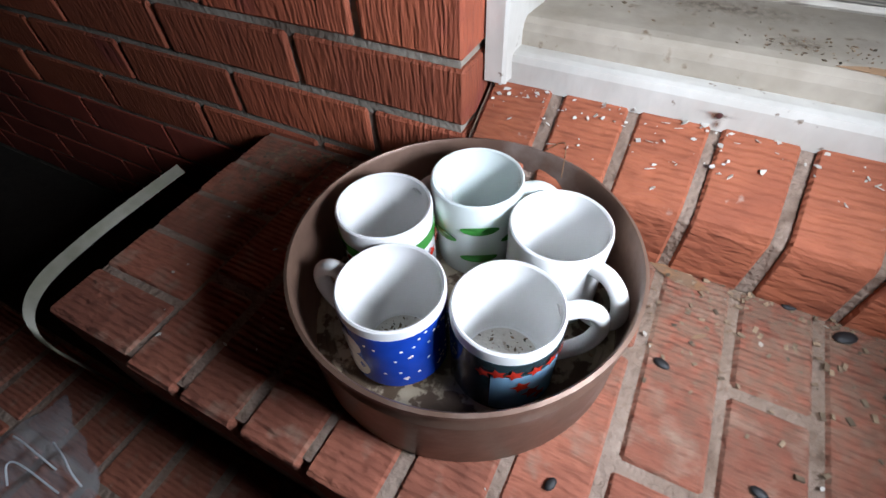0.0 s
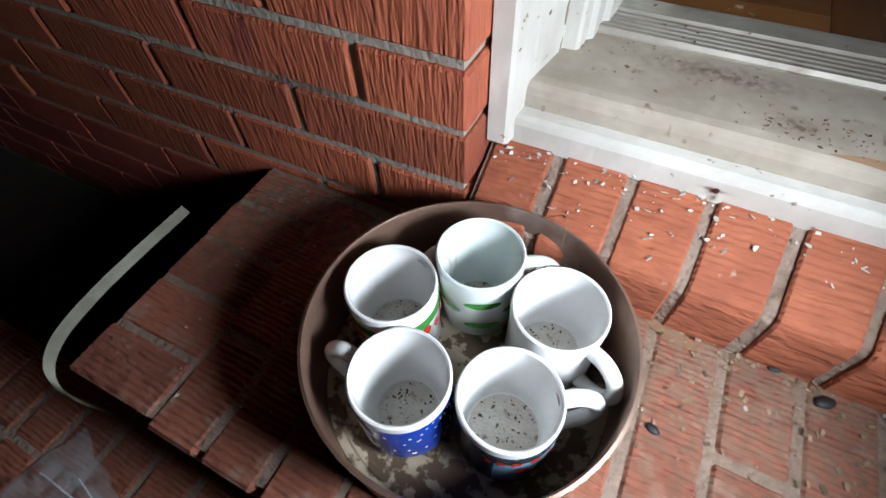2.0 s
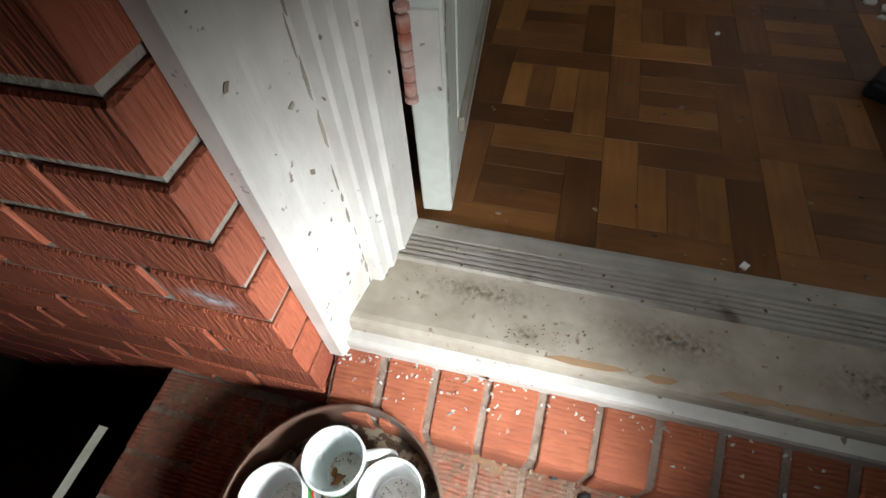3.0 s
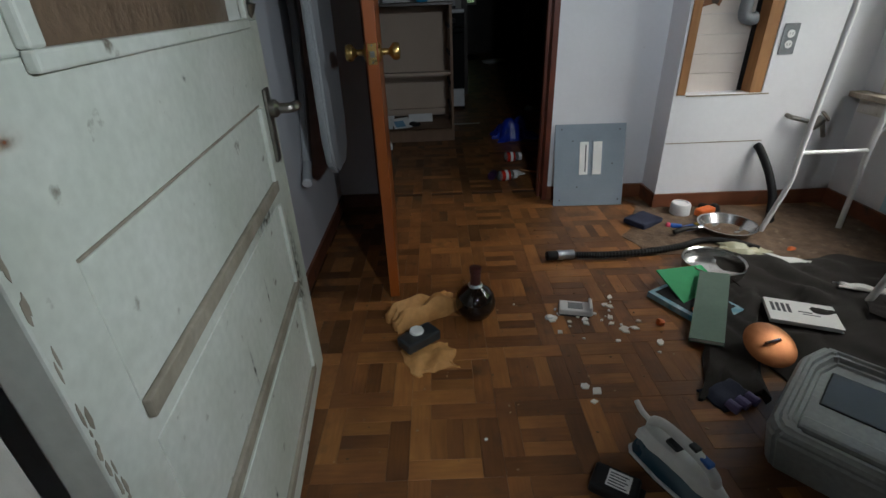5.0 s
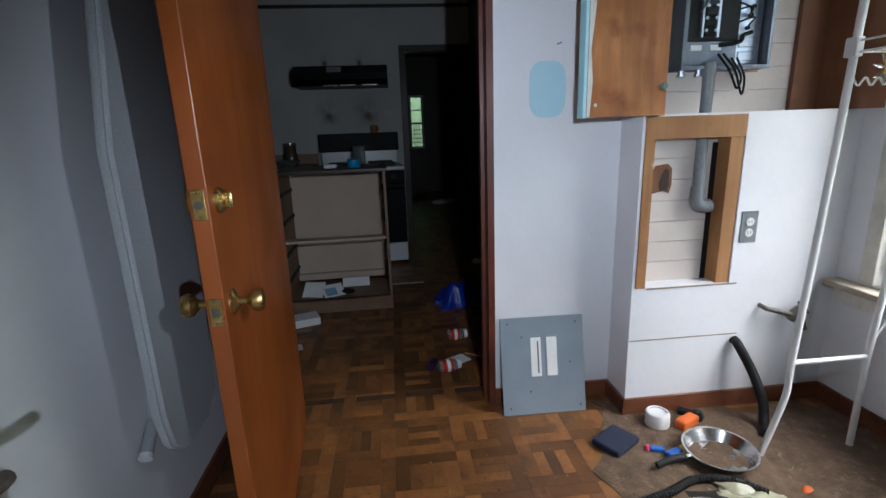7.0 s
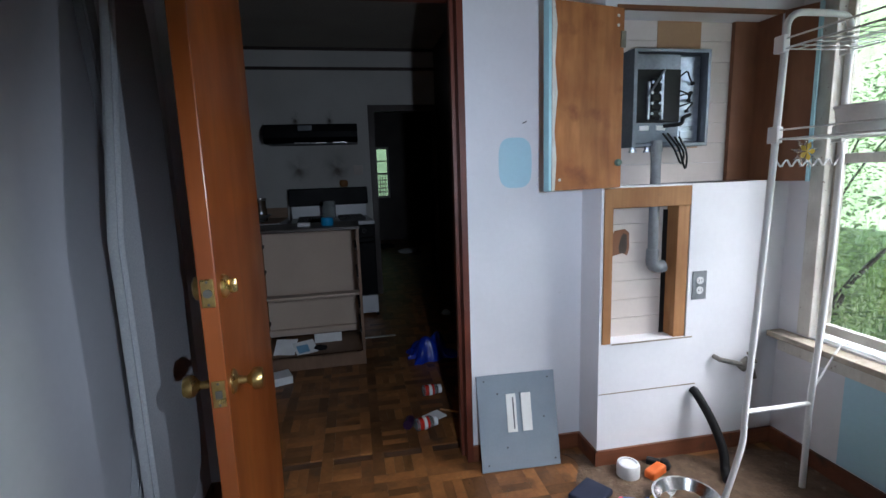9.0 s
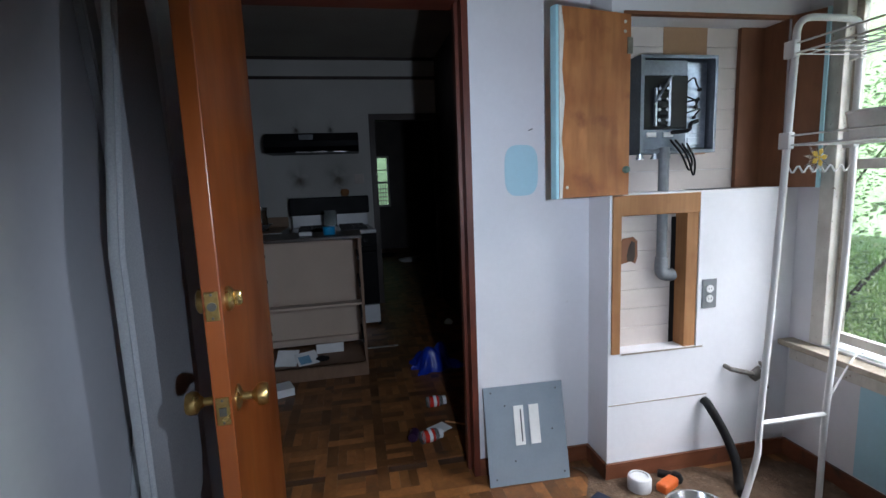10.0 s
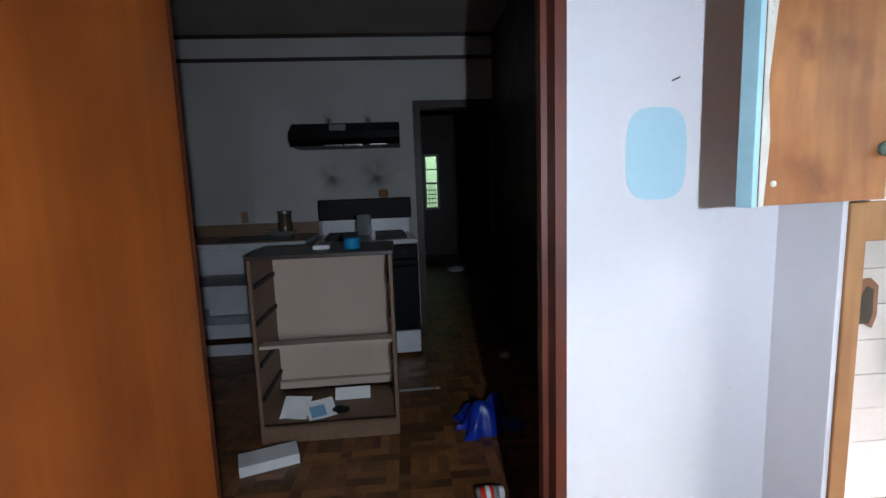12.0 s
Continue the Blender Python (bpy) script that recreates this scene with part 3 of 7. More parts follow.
slab(bm, [(0, 0), (0.05, 0.012), (0.072, 0.0), (0.082, 0.03), (0.080, 0.10), (0.06, 0.118), (0.012, 0.112), (0.0, 0.09)], 0, 0.004, pose(NX0 + 0.042, CHASE + 0.0765, 0.94, 90, 0, 0))
part("hole", bm, BROWNBOARD, niche, "ragged hole showing brown board")
# Flat near-black patch paints the shaded depth of the hole.
bm = bmesh.new()
slab(bm, [(0.034, 0.012), (0.062, 0.010), (0.070, 0.034), (0.068, 0.092), (0.052, 0.100), (0.040, 0.080), (0.030, 0.040)], 0, 0.002, pose(NX0 + 0.042, CHASE + 0.0738, 0.94, 90, 0, 0))
part("hole_depth", bm, NEARBLACK, niche, "flat dark patch painting the shaded depth of the hole")
# Black strip over the boards paints the shade of a narrow opening.
bm = bmesh.new()
box(bm, NX1 - 0.022, CHASE + 0.0745, NZ0, NX1 + 0.0, CHASE + 0.0765, NZ1 - 0.02)
part("gap", bm, BLACK, niche)
bm = bmesh.new()
tube(bm, [(2.815, 3.035, 1.43), (2.815, 3.035, 0.93)], 0.021, 14)
tube(bm, curve_pts([(2.815, 3.035, 0.95), (2.817, 3.035, 0.90), (2.845, 3.035, 0.885), (2.872, 3.035, 0.887)], 5), 0.027, 14)
tube(bm, [(2.815, 3.035, 0.90), (2.815, 3.035, 0.965)], 0.026, 14)
solid("conduit", bm, GREYPVC, "grey plastic conduit running down from the fuse box", "conduit", smooth=True)

# fuse recess
rec = thing("fuse_recess", "cupboard recess lined with pale boards and hardboard", "wall recess")
for i in range(8):
    part("board", cbox(CX0 - 0.02, NORTH - 0.03, CZ0 + 0.087 * i, 3.225, NORTH - 0.018, min(CZ1, CZ0 + 0.087 * i + 0.0855), 0.001), CARD, rec)
bm = bmesh.new()
box(bm, 2.86, NORTH - 0.033, 1.62, 3.07, NORTH - 0.0305, CZ1)
box(bm, 3.03, NORTH - 0.033, 1.40, 3.08, NORTH - 0.0305, 1.62)
part("torn_patch", bm, KRAFT, rec, "torn brown paper layer")
part("side_board", cbox(3.225, NORTH - 0.05, CZ0, CX1, NORTH - 0.02, CZ1), BROWNBOARD, rec)
part("side_reveal", cbox(CX1 - 0.004, CHASE + 0.003, CZ0, CX1 + 0.0005, NORTH - 0.05, CZ1), BROWNBOARD, rec)
part("lip", cbox(CX0 - 0.03, CHASE - 0.004, CZ1 - 0.002, CX1 + 0.02, CHASE + 0.02, CZ1 + 0.012), BROWNBOARD, rec)
part("shelf", cbox(CX0 - 0.02, CHASE + 0.001, CZ0 - 0.008, CX1, NORTH - 0.02, CZ0), WALLW, rec)
bm = bmesh.new()
tube(bm, [(2.645, 3.09, 1.935), (2.65, 3.09, 1.80)], 0.005, 6)
tube(bm, [(2.662, 3.09, 1.935), (2.664, 3.09, 1.80)], 0.005, 6)
part("cable", bm, YELLOW, rec, "two yellow cables")

# landing, lower step, bricks of both; unseen porch shell round them against daylight
landing = structure("landing", boxes((0.706, 0.408, GROUND, 2.7, 0.7265, LAND - 0.0025)), DIRTYMORTAR, "brick landing in front of the entry door", "step")
lower_step = structure("lower_step", boxes((0.2, 0.10, GROUND, 2.7, 0.408, STEP - 0.0025)), DIRTYMORTAR, "lower brick step covered in dirt", "step")
structure("porch_ground", boxes((-2.5, -3.0, GROUND, 3.7, 0.7265, GROUND + 0.004)), CONC, "dirty dark porch ground", "ground")
# Unseen porch sides and ceiling added to keep sky light off the landing.
structure("wall_porch", boxes((-2.7, -3.1, GROUND, -2.5, 0.8, 2.6), (3.7, -3.1, GROUND, 3.8, 0.965, 2.6), (-2.7, -3.2, GROUND, 3.8, -3.0, 2.6)), NEARBLACK, "unseen dark porch sides added to block daylight")
structure("ceiling_porch", boxes((-2.7, -3.2, 2.6, 3.8, 0.965, 2.7)), NEARBLACK, "unseen dark porch ceiling added to block daylight", "ceiling")

# door sill, threshold and jambs of the entry
sill = structure("door_sill", bmesh.new(), SILLPAINT, "worn white wooden door sill with flaking paint", "door sill")
bm = bmesh.new()
prof = [(0.7945, -0.0315), (0.7945, -0.017), (0.7965, -0.010), (0.801, -0.0055), (0.809, -0.0035), (0.896, 0.001), (0.905, -0.02), (0.905, -0.07), (0.7945, -0.07)]
slab(bm, prof, 1.0, 2.06, Matrix(((0, 0, 1, 0), (1, 0, 0, 0), (0, 1, 0, 0), (0, 0, 0, 1))))
part("nosing", bm, SILLPAINT, sill)
bm = bmesh.new()
prof = [(0.779, -0.066), (0.7765, -0.040), (0.778, -0.0335), (0.783, -0.0315), (0.7943, -0.0305), (0.7943, -0.066)]
slab(bm, prof, 1.012, 2.05, Matrix(((0, 0, 1, 0), (1, 0, 0, 0), (0, 1, 0, 0), (0, 0, 0, 1))))
part("fascia", bm, PAINT, sill, "white painted board under the sill nosing")
random.seed(15)
bm = bmesh.new()
for x, y, wd, n in ((1.245, 0.822, 0.022, 60), (1.29, 0.828, 0.016, 34), (1.16, 0.85, 0.03, 18), (1.40, 0.84, 0.05, 30), (1.62, 0.83, 0.06, 34), (1.10, 0.88, 0.02, 16)):
    for i in range(n):
        a, b, k = random.gauss(x, wd), min(0.893, max(0.806, random.gauss(y, wd * 0.5))), random.uniform(0.25, 1.0) ** 2
        m = pose(a, b, -0.0037 + (b - 0.809) * 0.0517, 0, 0, random.uniform(0, 360))
        slab(bm, [(-0.0026 * k, -0.0006 * k), (0.0, -0.0014 * k), (0.0024 * k, 0.0004 * k), (-0.0004 * k, 0.0013 * k)], 0, 0.0007, m)
tagged(part("grime_specks", bm, CRUMB, sill), kind="stuff")
for x, y, w, h in ((1.245, 0.825, 0.06, 0.034), (1.18, 0.870, 0.24, 0.05), (1.42, 0.855, 0.22, 0.07), (1.66, 0.848, 0.24, 0.08), (1.90, 0.85, 0.22, 0.08)):
    part("grime_stain", film_sheet(w, h), SILLGRIME, sill, "brown grime on worn paint").matrix_basis = pose(x, y, -0.0030 + (y - 0.809) * 0.0517 + 0.0001 * round(x * 10 % 7), 2.96, 0, 0)
bm = bmesh.new()
for x, l in ((1.32, 0.05), (1.405, 0.02), (1.50, 0.035), (1.58, 0.06), (1.70, 0.04)):
    slab(bm, [(-l, -0.004), (-l * 0.3, -0.0075), (l * 0.5, -0.006), (l, 0.0), (l * 0.4, 0.0045), (-l * 0.5, 0.003)], 0, 0.0006, pose(x, 0.806, -0.0044, 3, 0, 0))
part("bare_patch", bm, KRAFT, sill, "bare brown wood where paint has flaked")
bm = bmesh.new()
prof = [(0.896, -0.02), (0.896, 0.003)]
for i in range(5):
    y = 0.898 + 0.008 * i
    prof += [(y, 0.0075), (y + 0.0042, 0.0075), (y + 0.0048, 0.0035), (y + 0.0074, 0.0035)]
prof += [(0.939, 0.009), (0.965, 0.010), (0.972, 0.002), (0.972, -0.02)]
slab(bm, prof, 1.052, 2.02, Matrix(((0, 0, 1, 0), (1, 0, 0, 0), (0, 1, 0, 0), (0, 0, 0, 1))))
part("threshold", bm, ALU, sill, "grooved aluminium threshold strip")


def jamb(x, s):
    """Moulded white door jamb; s: 1 opens to +x, -1 to -x."""
    o = [(0.0, 0.764), (0.018, 0.764), (0.0215, 0.767), (0.0262, 0.802), (0.0280, 0.806), (0.0372, 0.855), (0.0375, 0.858), (0.0500, 0.8585), (0.0535, 0.862), (0.0550, 0.880), (0.0605, 0.884), (0.0615, 0.906), (0.0680, 0.910), (0.0720, 0.966), (0.0, 0.966)]
    bm = bmesh.new()
    slab(bm, [(x + s * a, b) for a, b in o], -0.058, 2.03)
    return bm


jl = structure("door_frame_entry", jamb(0.994, 1), PAINT, "moulded white entry door frame with cracked paint", "door frame")
part("jamb", jamb(2.068, -1), PAINT, jl)
random.seed(19)
bm = bmesh.new()
z = -0.02
while z < 1.0:
    l, w = random.uniform(0.006, 0.045), random.uniform(0.0008, 0.0028)
    x, y = 0.994 + 0.0376, 0.8560 - random.uniform(0, 0.006)
    slab(bm, [(-w, 0), (0, -l * 0.2), (w, l * 0.3), (w * 0.4, l), (-w * 0.8, l * 0.7)], 0, 0.0008, Matrix.Translation((x - 0.0004 - (0.856 - y) * 0.18, y, z)) @ Matrix(((0, 0, 1, 0), (1, 0, 0, 0), (0, 1, 0, 0), (0, 0, 0, 1))))
    z += l + random.uniform(0.0, 0.03)
for i in range(46):
    y, z, k = random.uniform(0.770, 0.852), random.uniform(-0.02, 0.8), random.uniform(0.3, 1.0) ** 3 * 1.3
    x = 0.994 + 0.0215 + (y - 0.767) * 0.178
    slab(bm, [(-0.004 * k, -0.001 * k), (0.0, -0.003 * k), (0.005 * k, 0.0015 * k), (0.001 * k, 0.003 * k)], 0, 0.0006, Matrix.Translation((x - 0.0002, y, z)) @ Matrix(((0, 0, 1, 0), (1, 0, 0, 0), (0, 1, 0, 0), (0, 0, 0, 1))) @ pose(0, 0, 0, 0, 0, random.uniform(0, 360)))
tagged(part("paint_cracks", bm, DIRTYTRIM, jl, "dark cracks and chips in the paint"), kind="stuff")
part("head", cbox(0.994, 0.764, 2.032, 2.068, 0.966, 2.10), PAINT, jl)

# the window
win = structure("window_1", bmesh.new(), PAINT, "large white-framed window with dirty panes over greenery", "window")
WX = EAST + 0.05
for r in ((2.82, 0.70, 2.88, 2.04), (1.55, 0.70, 1.63, 2.04)):
    part("window_frame", cbox(EAST - 0.012, r[0], 0.575, EAST + 0.09, r[2], r[3], 0.003), PAINT, win)
part("window_frame", cbox(EAST - 0.01, 1.63, 1.96, EAST + 0.09, 2.82, 2.04, 0.003), PAINT, win)
part("sash_rail", cbox(EAST + 0.03, 1.63, 1.31, EAST + 0.06, 2.82, 1.35, 0.003), PAINT, win)
part("sash_rail", cbox(EAST + 0.03, 1.63, 0.60, EAST + 0.06, 2.82, 0.64, 0.003), PAINT, win)
part("sash_stile", cbox(EAST + 0.03, 2.79, 0.64, EAST + 0.06, 2.82, 1.96, 0.003), ALU, win)
part("window_sill", cbox(EAST - 0.075, 1.45, 0.54, EAST + 0.02, 2.972, 0.566, 0.004), SILLPAINT, win, "worn white window sill")
part("apron", cbox(EAST - 0.02, 1.50, 0.47, EAST - 0.001, 2.96, 0.54, 0.003), PAINT, win)
for z0, z1 in ((0.64, 1.31), (1.35, 1.96)):
    g = part("pane", cbox(EAST + 0.043, 1.63, z0, EAST + 0.047, 2.79, z1), CLEARGLASS, win)
    g.visible_shadow = False
structure("backdrop_meadow", boxes((15.0, -6.0, GROUND, 15.1, 24.0, 9.0)), GLOWMEADOW, "glowing backdrop of pale green meadow and trees in the distance", "backdrop")
# far hall window
hw = structure("window_2", boxes((1.99, 10.99, 0.87, 2.03, 11.05, 1.89), (2.23, 10.99, 0.87, 2.27, 11.05, 1.89), (2.03, 10.99, 0.87, 2.23, 11.05, 0.91), (2.03, 10.99, 1.85, 2.23, 11.05, 1.89), (2.03, 10.99, 1.34, 2.23, 11.05, 1.38)), PAINT, "narrow far hall window", "window")
for x in (2.08, 2.13, 2.18):
    part("muntin", cbox(x - 0.006, 11.0, 0.91, x + 0.006, 11.03, 1.34), NEARBLACK, hw)
for z in (0.98, 1.06, 1.14, 1.22, 1.60):
    part("rail", cbox(2.03, 11.005, z, 2.23, 11.025, z + 0.022), NEARBLACK if z < 1.5 else PAINT, hw)
structure("backdrop", boxes((0.0, 13.2, GROUND, 5.0, 13.25, 4.0)), GLOWGREEN, "glowing green backdrop beyond the far window", "backdrop")


# ---- doors ----
def white_door():
    """White entry door standing open: hinge at the origin, leaf along +y, face to +x."""
    d = thing("entry_door", "old white panelled entry door standing open, grimy mouldings", "door", (1.112, 0.985, 0), 5.3)
    W, T = 0.885, 0.042
    bm = bmesh.new()
    box(bm, -T, 0, 0.012, 0, W, 0.985, 0.003)
    box(bm, -T, 0, 0.985, 0, 0.125, 2.02, 0.003)
    box(bm, -T, W - 0.125, 0.985, 0, W, 2.02, 0.003)
    box(bm, -T, 0.125, 1.88, 0, W - 0.125, 2.02, 0.003)
    part("leaf", bm, DOORWHITE, d)
    bm = bmesh.new()
    cloth(bm, W - 0.25, 0.895, 0.016, 64, 80, 3.0, 0.002, 0.0, 19)
    bmesh.ops.transform(bm, matrix=pose(-0.026, W / 2, 1.4325) @ Matrix(((0, 0, 1, 0), (1, 0, 0, 0), (0, 1, 0, 0), (0, 0, 0, 1))), verts=bm.verts)
    part("window_panel", bm, PANEB, d, "upper light covered with wrinkled brown paper", True)
    for r in ((0.110, 0.972, W - 0.110, 0.990), (0.110, 1.87, W - 0.110, 1.892)):
        part("moulding", cbox(0, r[0], r[1], 0.012, r[2], r[3], 0.003), DOORWHITE, d)
    for y in (0.108, W - 0.13):
        part("moulding", cbox(0, y, 0.990, 0.012, y + 0.022, 1.87, 0.003), DOORWHITE, d)
    Y0, Y1 = 0.075, W - 0.135
    part("moulding", cbox(0, Y0, 0.8235, 0.0025, Y1, 0.8265), DIRTYTRIM, d, "thin grimy groove line")
    for z0, z1 in ((0.095, 0.34), (0.37, 0.605), (0.635, 0.822)):
        part("moulding", cbox(0, Y0, z0, 0.010, Y1, z0 + 0.026, 0.003), DIRTYTRIM, d, "grimy horizontal moulding")
        part("moulding", cbox(0, Y1 - 0.020, z0 + 0.026, 0.010, Y1, z1, 0.003), DOORWHITE, d)
        part("panel", cbox(-0.002, Y0, z0 + 0.026, 0.002, Y1 - 0.020, z1, 0.001), DOORWHITE, d)
    for material, y, z, w, hh, label in ((RUSTMARK, 0.055, 0.935, 0.05, 0.022, "orange rust stain"), (GRIMEMARK, 0.185, 0.335, 0.03, 0.04, "dark grime spot"), (GRIMEMARK, 0.19, 0.26, 0.012, 0.12, "dark drip line"), (GRIMEMARK, 0.30, 0.19, 0.02, 0.05, "dark grime spot"), (GRIMEMARK, 0.36, 0.45, 0.016, 0.14, "dark drip line"), (GRIMEMARK, 0.52, 0.50, 0.012, 0.10, "dark drip line"), (GRIMEMARK, 0.40, 0.93, 0.02, 0.016, "dark chip"), (GRIMEMARK, 0.62, 0.62, 0.25, 0.05, "grimy smear"), (GRIMEMARK, 0.78, 0.40, 0.14, 0.5, "grimy smear")):
        part("stain", film_sheet(w, hh), material, d, label).matrix_basis = Matrix.Translation((0.0028, y, z)) @ Matrix(((0, 0, 1, 0), (1, 0, 0, 0), (0, 1, 0, 0), (0, 0, 0, 1)))
    random.seed(23)
    bm = bmesh.new()
    for i in range(150):
        z, l, w = random.uniform(0.02, 2.0), random.uniform(0.004, 0.022), random.uniform(0.002, 0.006)
        y = random.uniform(0.002, 0.012)
        slab(bm, [(y - w / 2, z), (y, z - l * 0.3), (y + w / 2, z + l * 0.2), (y + w * 0.3, z + l), (y - w * 0.4, z + l * 0.7)], 0.0001, 0.0008, Matrix(((0, 0, 1, 0), (1, 0, 0, 0), (0, 1, 0, 0), (0, 0, 0, 1))))
    tagged(part("edge_chips", bm, DIRTYTRIM, d, "brown chips along the door edge"), kind="stuff")
    h = part("lever_handle", cbox(0, W - 0.085, 0.685, 0.008, W - 0.045, 0.85, 0.003), PEWTER, d, "tarnished lever handle on a tall plate")
    bm = bmesh.new()
    tube(bm, curve_pts([(0.0, W - 0.065, 0.805), (0.045, W - 0.065, 0.805), (0.056, W - 0.058, 0.805), (0.060, W - 0.046, 0.805), (0.060, W - 0.030, 0.804)], 5), 0.0115, 10)
    part("lever", bm, PEWTER, h, smooth=True)
    bm = bmesh.new()
    lathe(bm, [(0.001, 0), (0.02, 0), (0.02, 0.012), (0.012, 0.02), (0.001, 0.02)], 16, pose(0.008, W - 0.065, 0.805, 0, 90, 0))
    part("rose", bm, PEWTER, h, smooth=True)
    k = part("pull_handle", cbox(0, W - 0.078, 1.02, 0.006, W - 0.048, 1.21, 0.002), PEWTER, d, "ornate cast pull handle")
    bm = bmesh.new()
    tube(bm, curve_pts([(0.004, W - 0.063, 1.19), (0.03, W - 0.063, 1.175), (0.042, W - 0.063, 1.13), (0.032, W - 0.063, 1.06), (0.004, W - 0.063, 1.035)], 6), 0.0075, 8)
    lathe(bm, [(0.001, 0), (0.014, 0.004), (0.008, 0.016), (0.003, 0.03), (0.001, 0.034)], 12, pose(0.006, W - 0.063, 1.21, 0, 0, 0))
    lathe(bm, [(0.001, 0), (0.006, 0.008), (0.014, 0.026), (0.001, 0.03)], 12, pose(0.006, W - 0.063, 0.99, 0, 0, 0))
    part("grip", bm, PEWTER, k, smooth=True)
    for z in (0.22, 1.05, 1.80):
        hg = part("hinge", cbox(-0.0405, -0.0045, z, -0.004, 0.0, z + 0.09), PAINT, d, "rusty painted butt hinge")
        bm = bmesh.new()
        for i in range(5):
            lathe(bm, [(0.0055, 0), (0.007, 0.002), (0.007, 0.015), (0.0055, 0.017)], 10, pose(-0.037, -0.011, z + 0.018 * i))
        lathe(bm, [(0.003, 0), (0.008, 0.004), (0.008, 0.009), (0.003, 0.012)], 10, pose(-0.037, -0.011, z + 0.09))
        lathe(bm, [(0.003, 0), (0.008, 0.004), (0.008, 0.009), (0.003, 0.012)], 10, pose(-0.037, -0.011, z - 0.012))
        part("knuckle", bm, RUST, hg, smooth=True)
    return d


white_door()


def brown_door():
    """Varnished flush door, free edge at the origin, leaf running along +y to its hinges."""
    d = thing("brown_door", "varnished reddish-brown flush door standing open, brass knobs", "door", (1.236, 2.212, 0), 5.0)
    W, T = 0.925, 0.036
    part("leaf", cbox(-T / 2, 0, 0.012, T / 2, W, 2.03, 0.0025), REDWOOD, d)

    def plate(z, hole):
        p = part("latch_plate", cbox(-0.013, -0.0025, z - 0.03, 0.013, 0.001, z + 0.03, 0.002), BRASS, d, "brass latch plate")
        bm = bmesh.new()
        if hole:
            box(bm, -0.007, -0.006, z - 0.009, 0.007, -0.002, z + 0.009, 0.001)
        else:
            lathe(bm, [(0.001, 0), (0.009, 0), (0.009, 0.003), (0.001, 0.003)], 14, pose(0, -0.0022, z, 90, 0, 0))
        part("bolt", bm, PEWTER, p)
        for dz in (-0.024, 0.024):
            bm = bmesh.new()
            lathe(bm, [(0.001, 0), (0.0028, 0), (0.0028, 0.002), (0.001, 0.002)], 8, pose(0, -0.0023, z + dz, 90, 0, 0))
            part("screw", bm, PEWTER, p)

    plate(0.873, True)
    plate(1.094, False)
    for s in (1, -1):
        turn = pose(s * T / 2, 0.063, 0.873, 0, 90 * s, 0)
        bm = bmesh.new()
        lathe(bm, [(0.001, 0), (0.029, 0), (0.029, 0.004), (0.02, 0.009), (0.010, 0.012), (0.009, 0.03), (0.014, 0.036), (0.024, 0.044), (0.026, 0.054), (0.022, 0.064), (0.001, 0.068)], 24, turn)
        part("knob", bm, BRASS, d, "round brass door knob", smooth=True)
    bm = bmesh.new()
    lathe(bm, [(0.001, 0), (0.027, 0), (0.027, 0.006), (0.021, 0.012), (0.012, 0.014), (0.001, 0.014)], 24, pose(T / 2, 0.063, 1.094, 0, 90, 0))
    box(bm, T / 2 + 0.013, 0.058, 1.078, T / 2 + 0.03, 0.068, 1.110, 0.003)
    part("thumb_turn", bm, BRASS, d, "brass deadbolt thumb turn", smooth=True)
    bm = bmesh.new()
    lathe(bm, [(0.001, 0), (0.028, 0), (0.026, 0.018), (0.02, 0.022), (0.001, 0.022)], 24, pose(-T / 2, 0.063, 1.094, 0, -90, 0))
    part("lock_cylinder", bm, BRASS, d, smooth=True)


brown_door()


# ---- porch things ----
TX, TY = 1.060, 0.578


def tin():
    t = thing("cookie_tin", "round brown rusted tin holding five mugs on the landing", "tin", (TX, TY, LAND))
    bm = bmesh.new()
    lathe(bm, [(0.001, 0.002), (0.130, 0.002), (0.1325, 0.0), (0.1335, 0.004), (0.1335, 0.066), (0.1350, 0.068), (0.1350, 0.071), (0.1338, 0.073), (0.1338, 0.084), (0.1362, 0.087), (0.1362, 0.0905), (0.1335, 0.0915), (0.1318, 0.089), (0.1318, 0.008), (0.001, 0.008)], 72)
    part("wall", bm, TIN, t, smooth=True)
    bm = bmesh.new()
    lathe(bm, [(0.001, 0.008), (0.131, 0.008), (0.131, 0.0092), (0.124, 0.0096), (0.122, 0.0112), (0.118, 0.0112), (0.116, 0.0096), (0.001, 0.0096)], 64)
    part("floor", bm, TINFLOOR, t, "flaking stained tin floor", smooth=True)
    bm = bmesh.new()
    random.seed(5)
    for i in range(46):
        a, r = random.uniform(0, 6.28), 0.125 * math.sqrt(random.random())
        box(bm, -0.0018, -0.0009, 0, 0.0018, 0.0009, 0.0012, 0, pose(r * math.cos(a), r * math.sin(a), 0.0096, random.uniform(-10, 10), 0, random.uniform(0, 360)))
    tagged(part("crumbs", bm, CRUMB, t), kind="stuff")
    bm = bmesh.new()
    tube(bm, curve_pts([(-0.005, 0.133, 0.088), (0.012, 0.128, 0.108), (0.02, 0.118, 0.112), (0.022, 0.112, 0.085)], 6), 0.0005, 5)
    solid("thread", bm, LEAFDRY, "thin dry stalk caught on the tin rim", "stalk", (TX + 0.02, TY + 0.0, LAND))


tin()


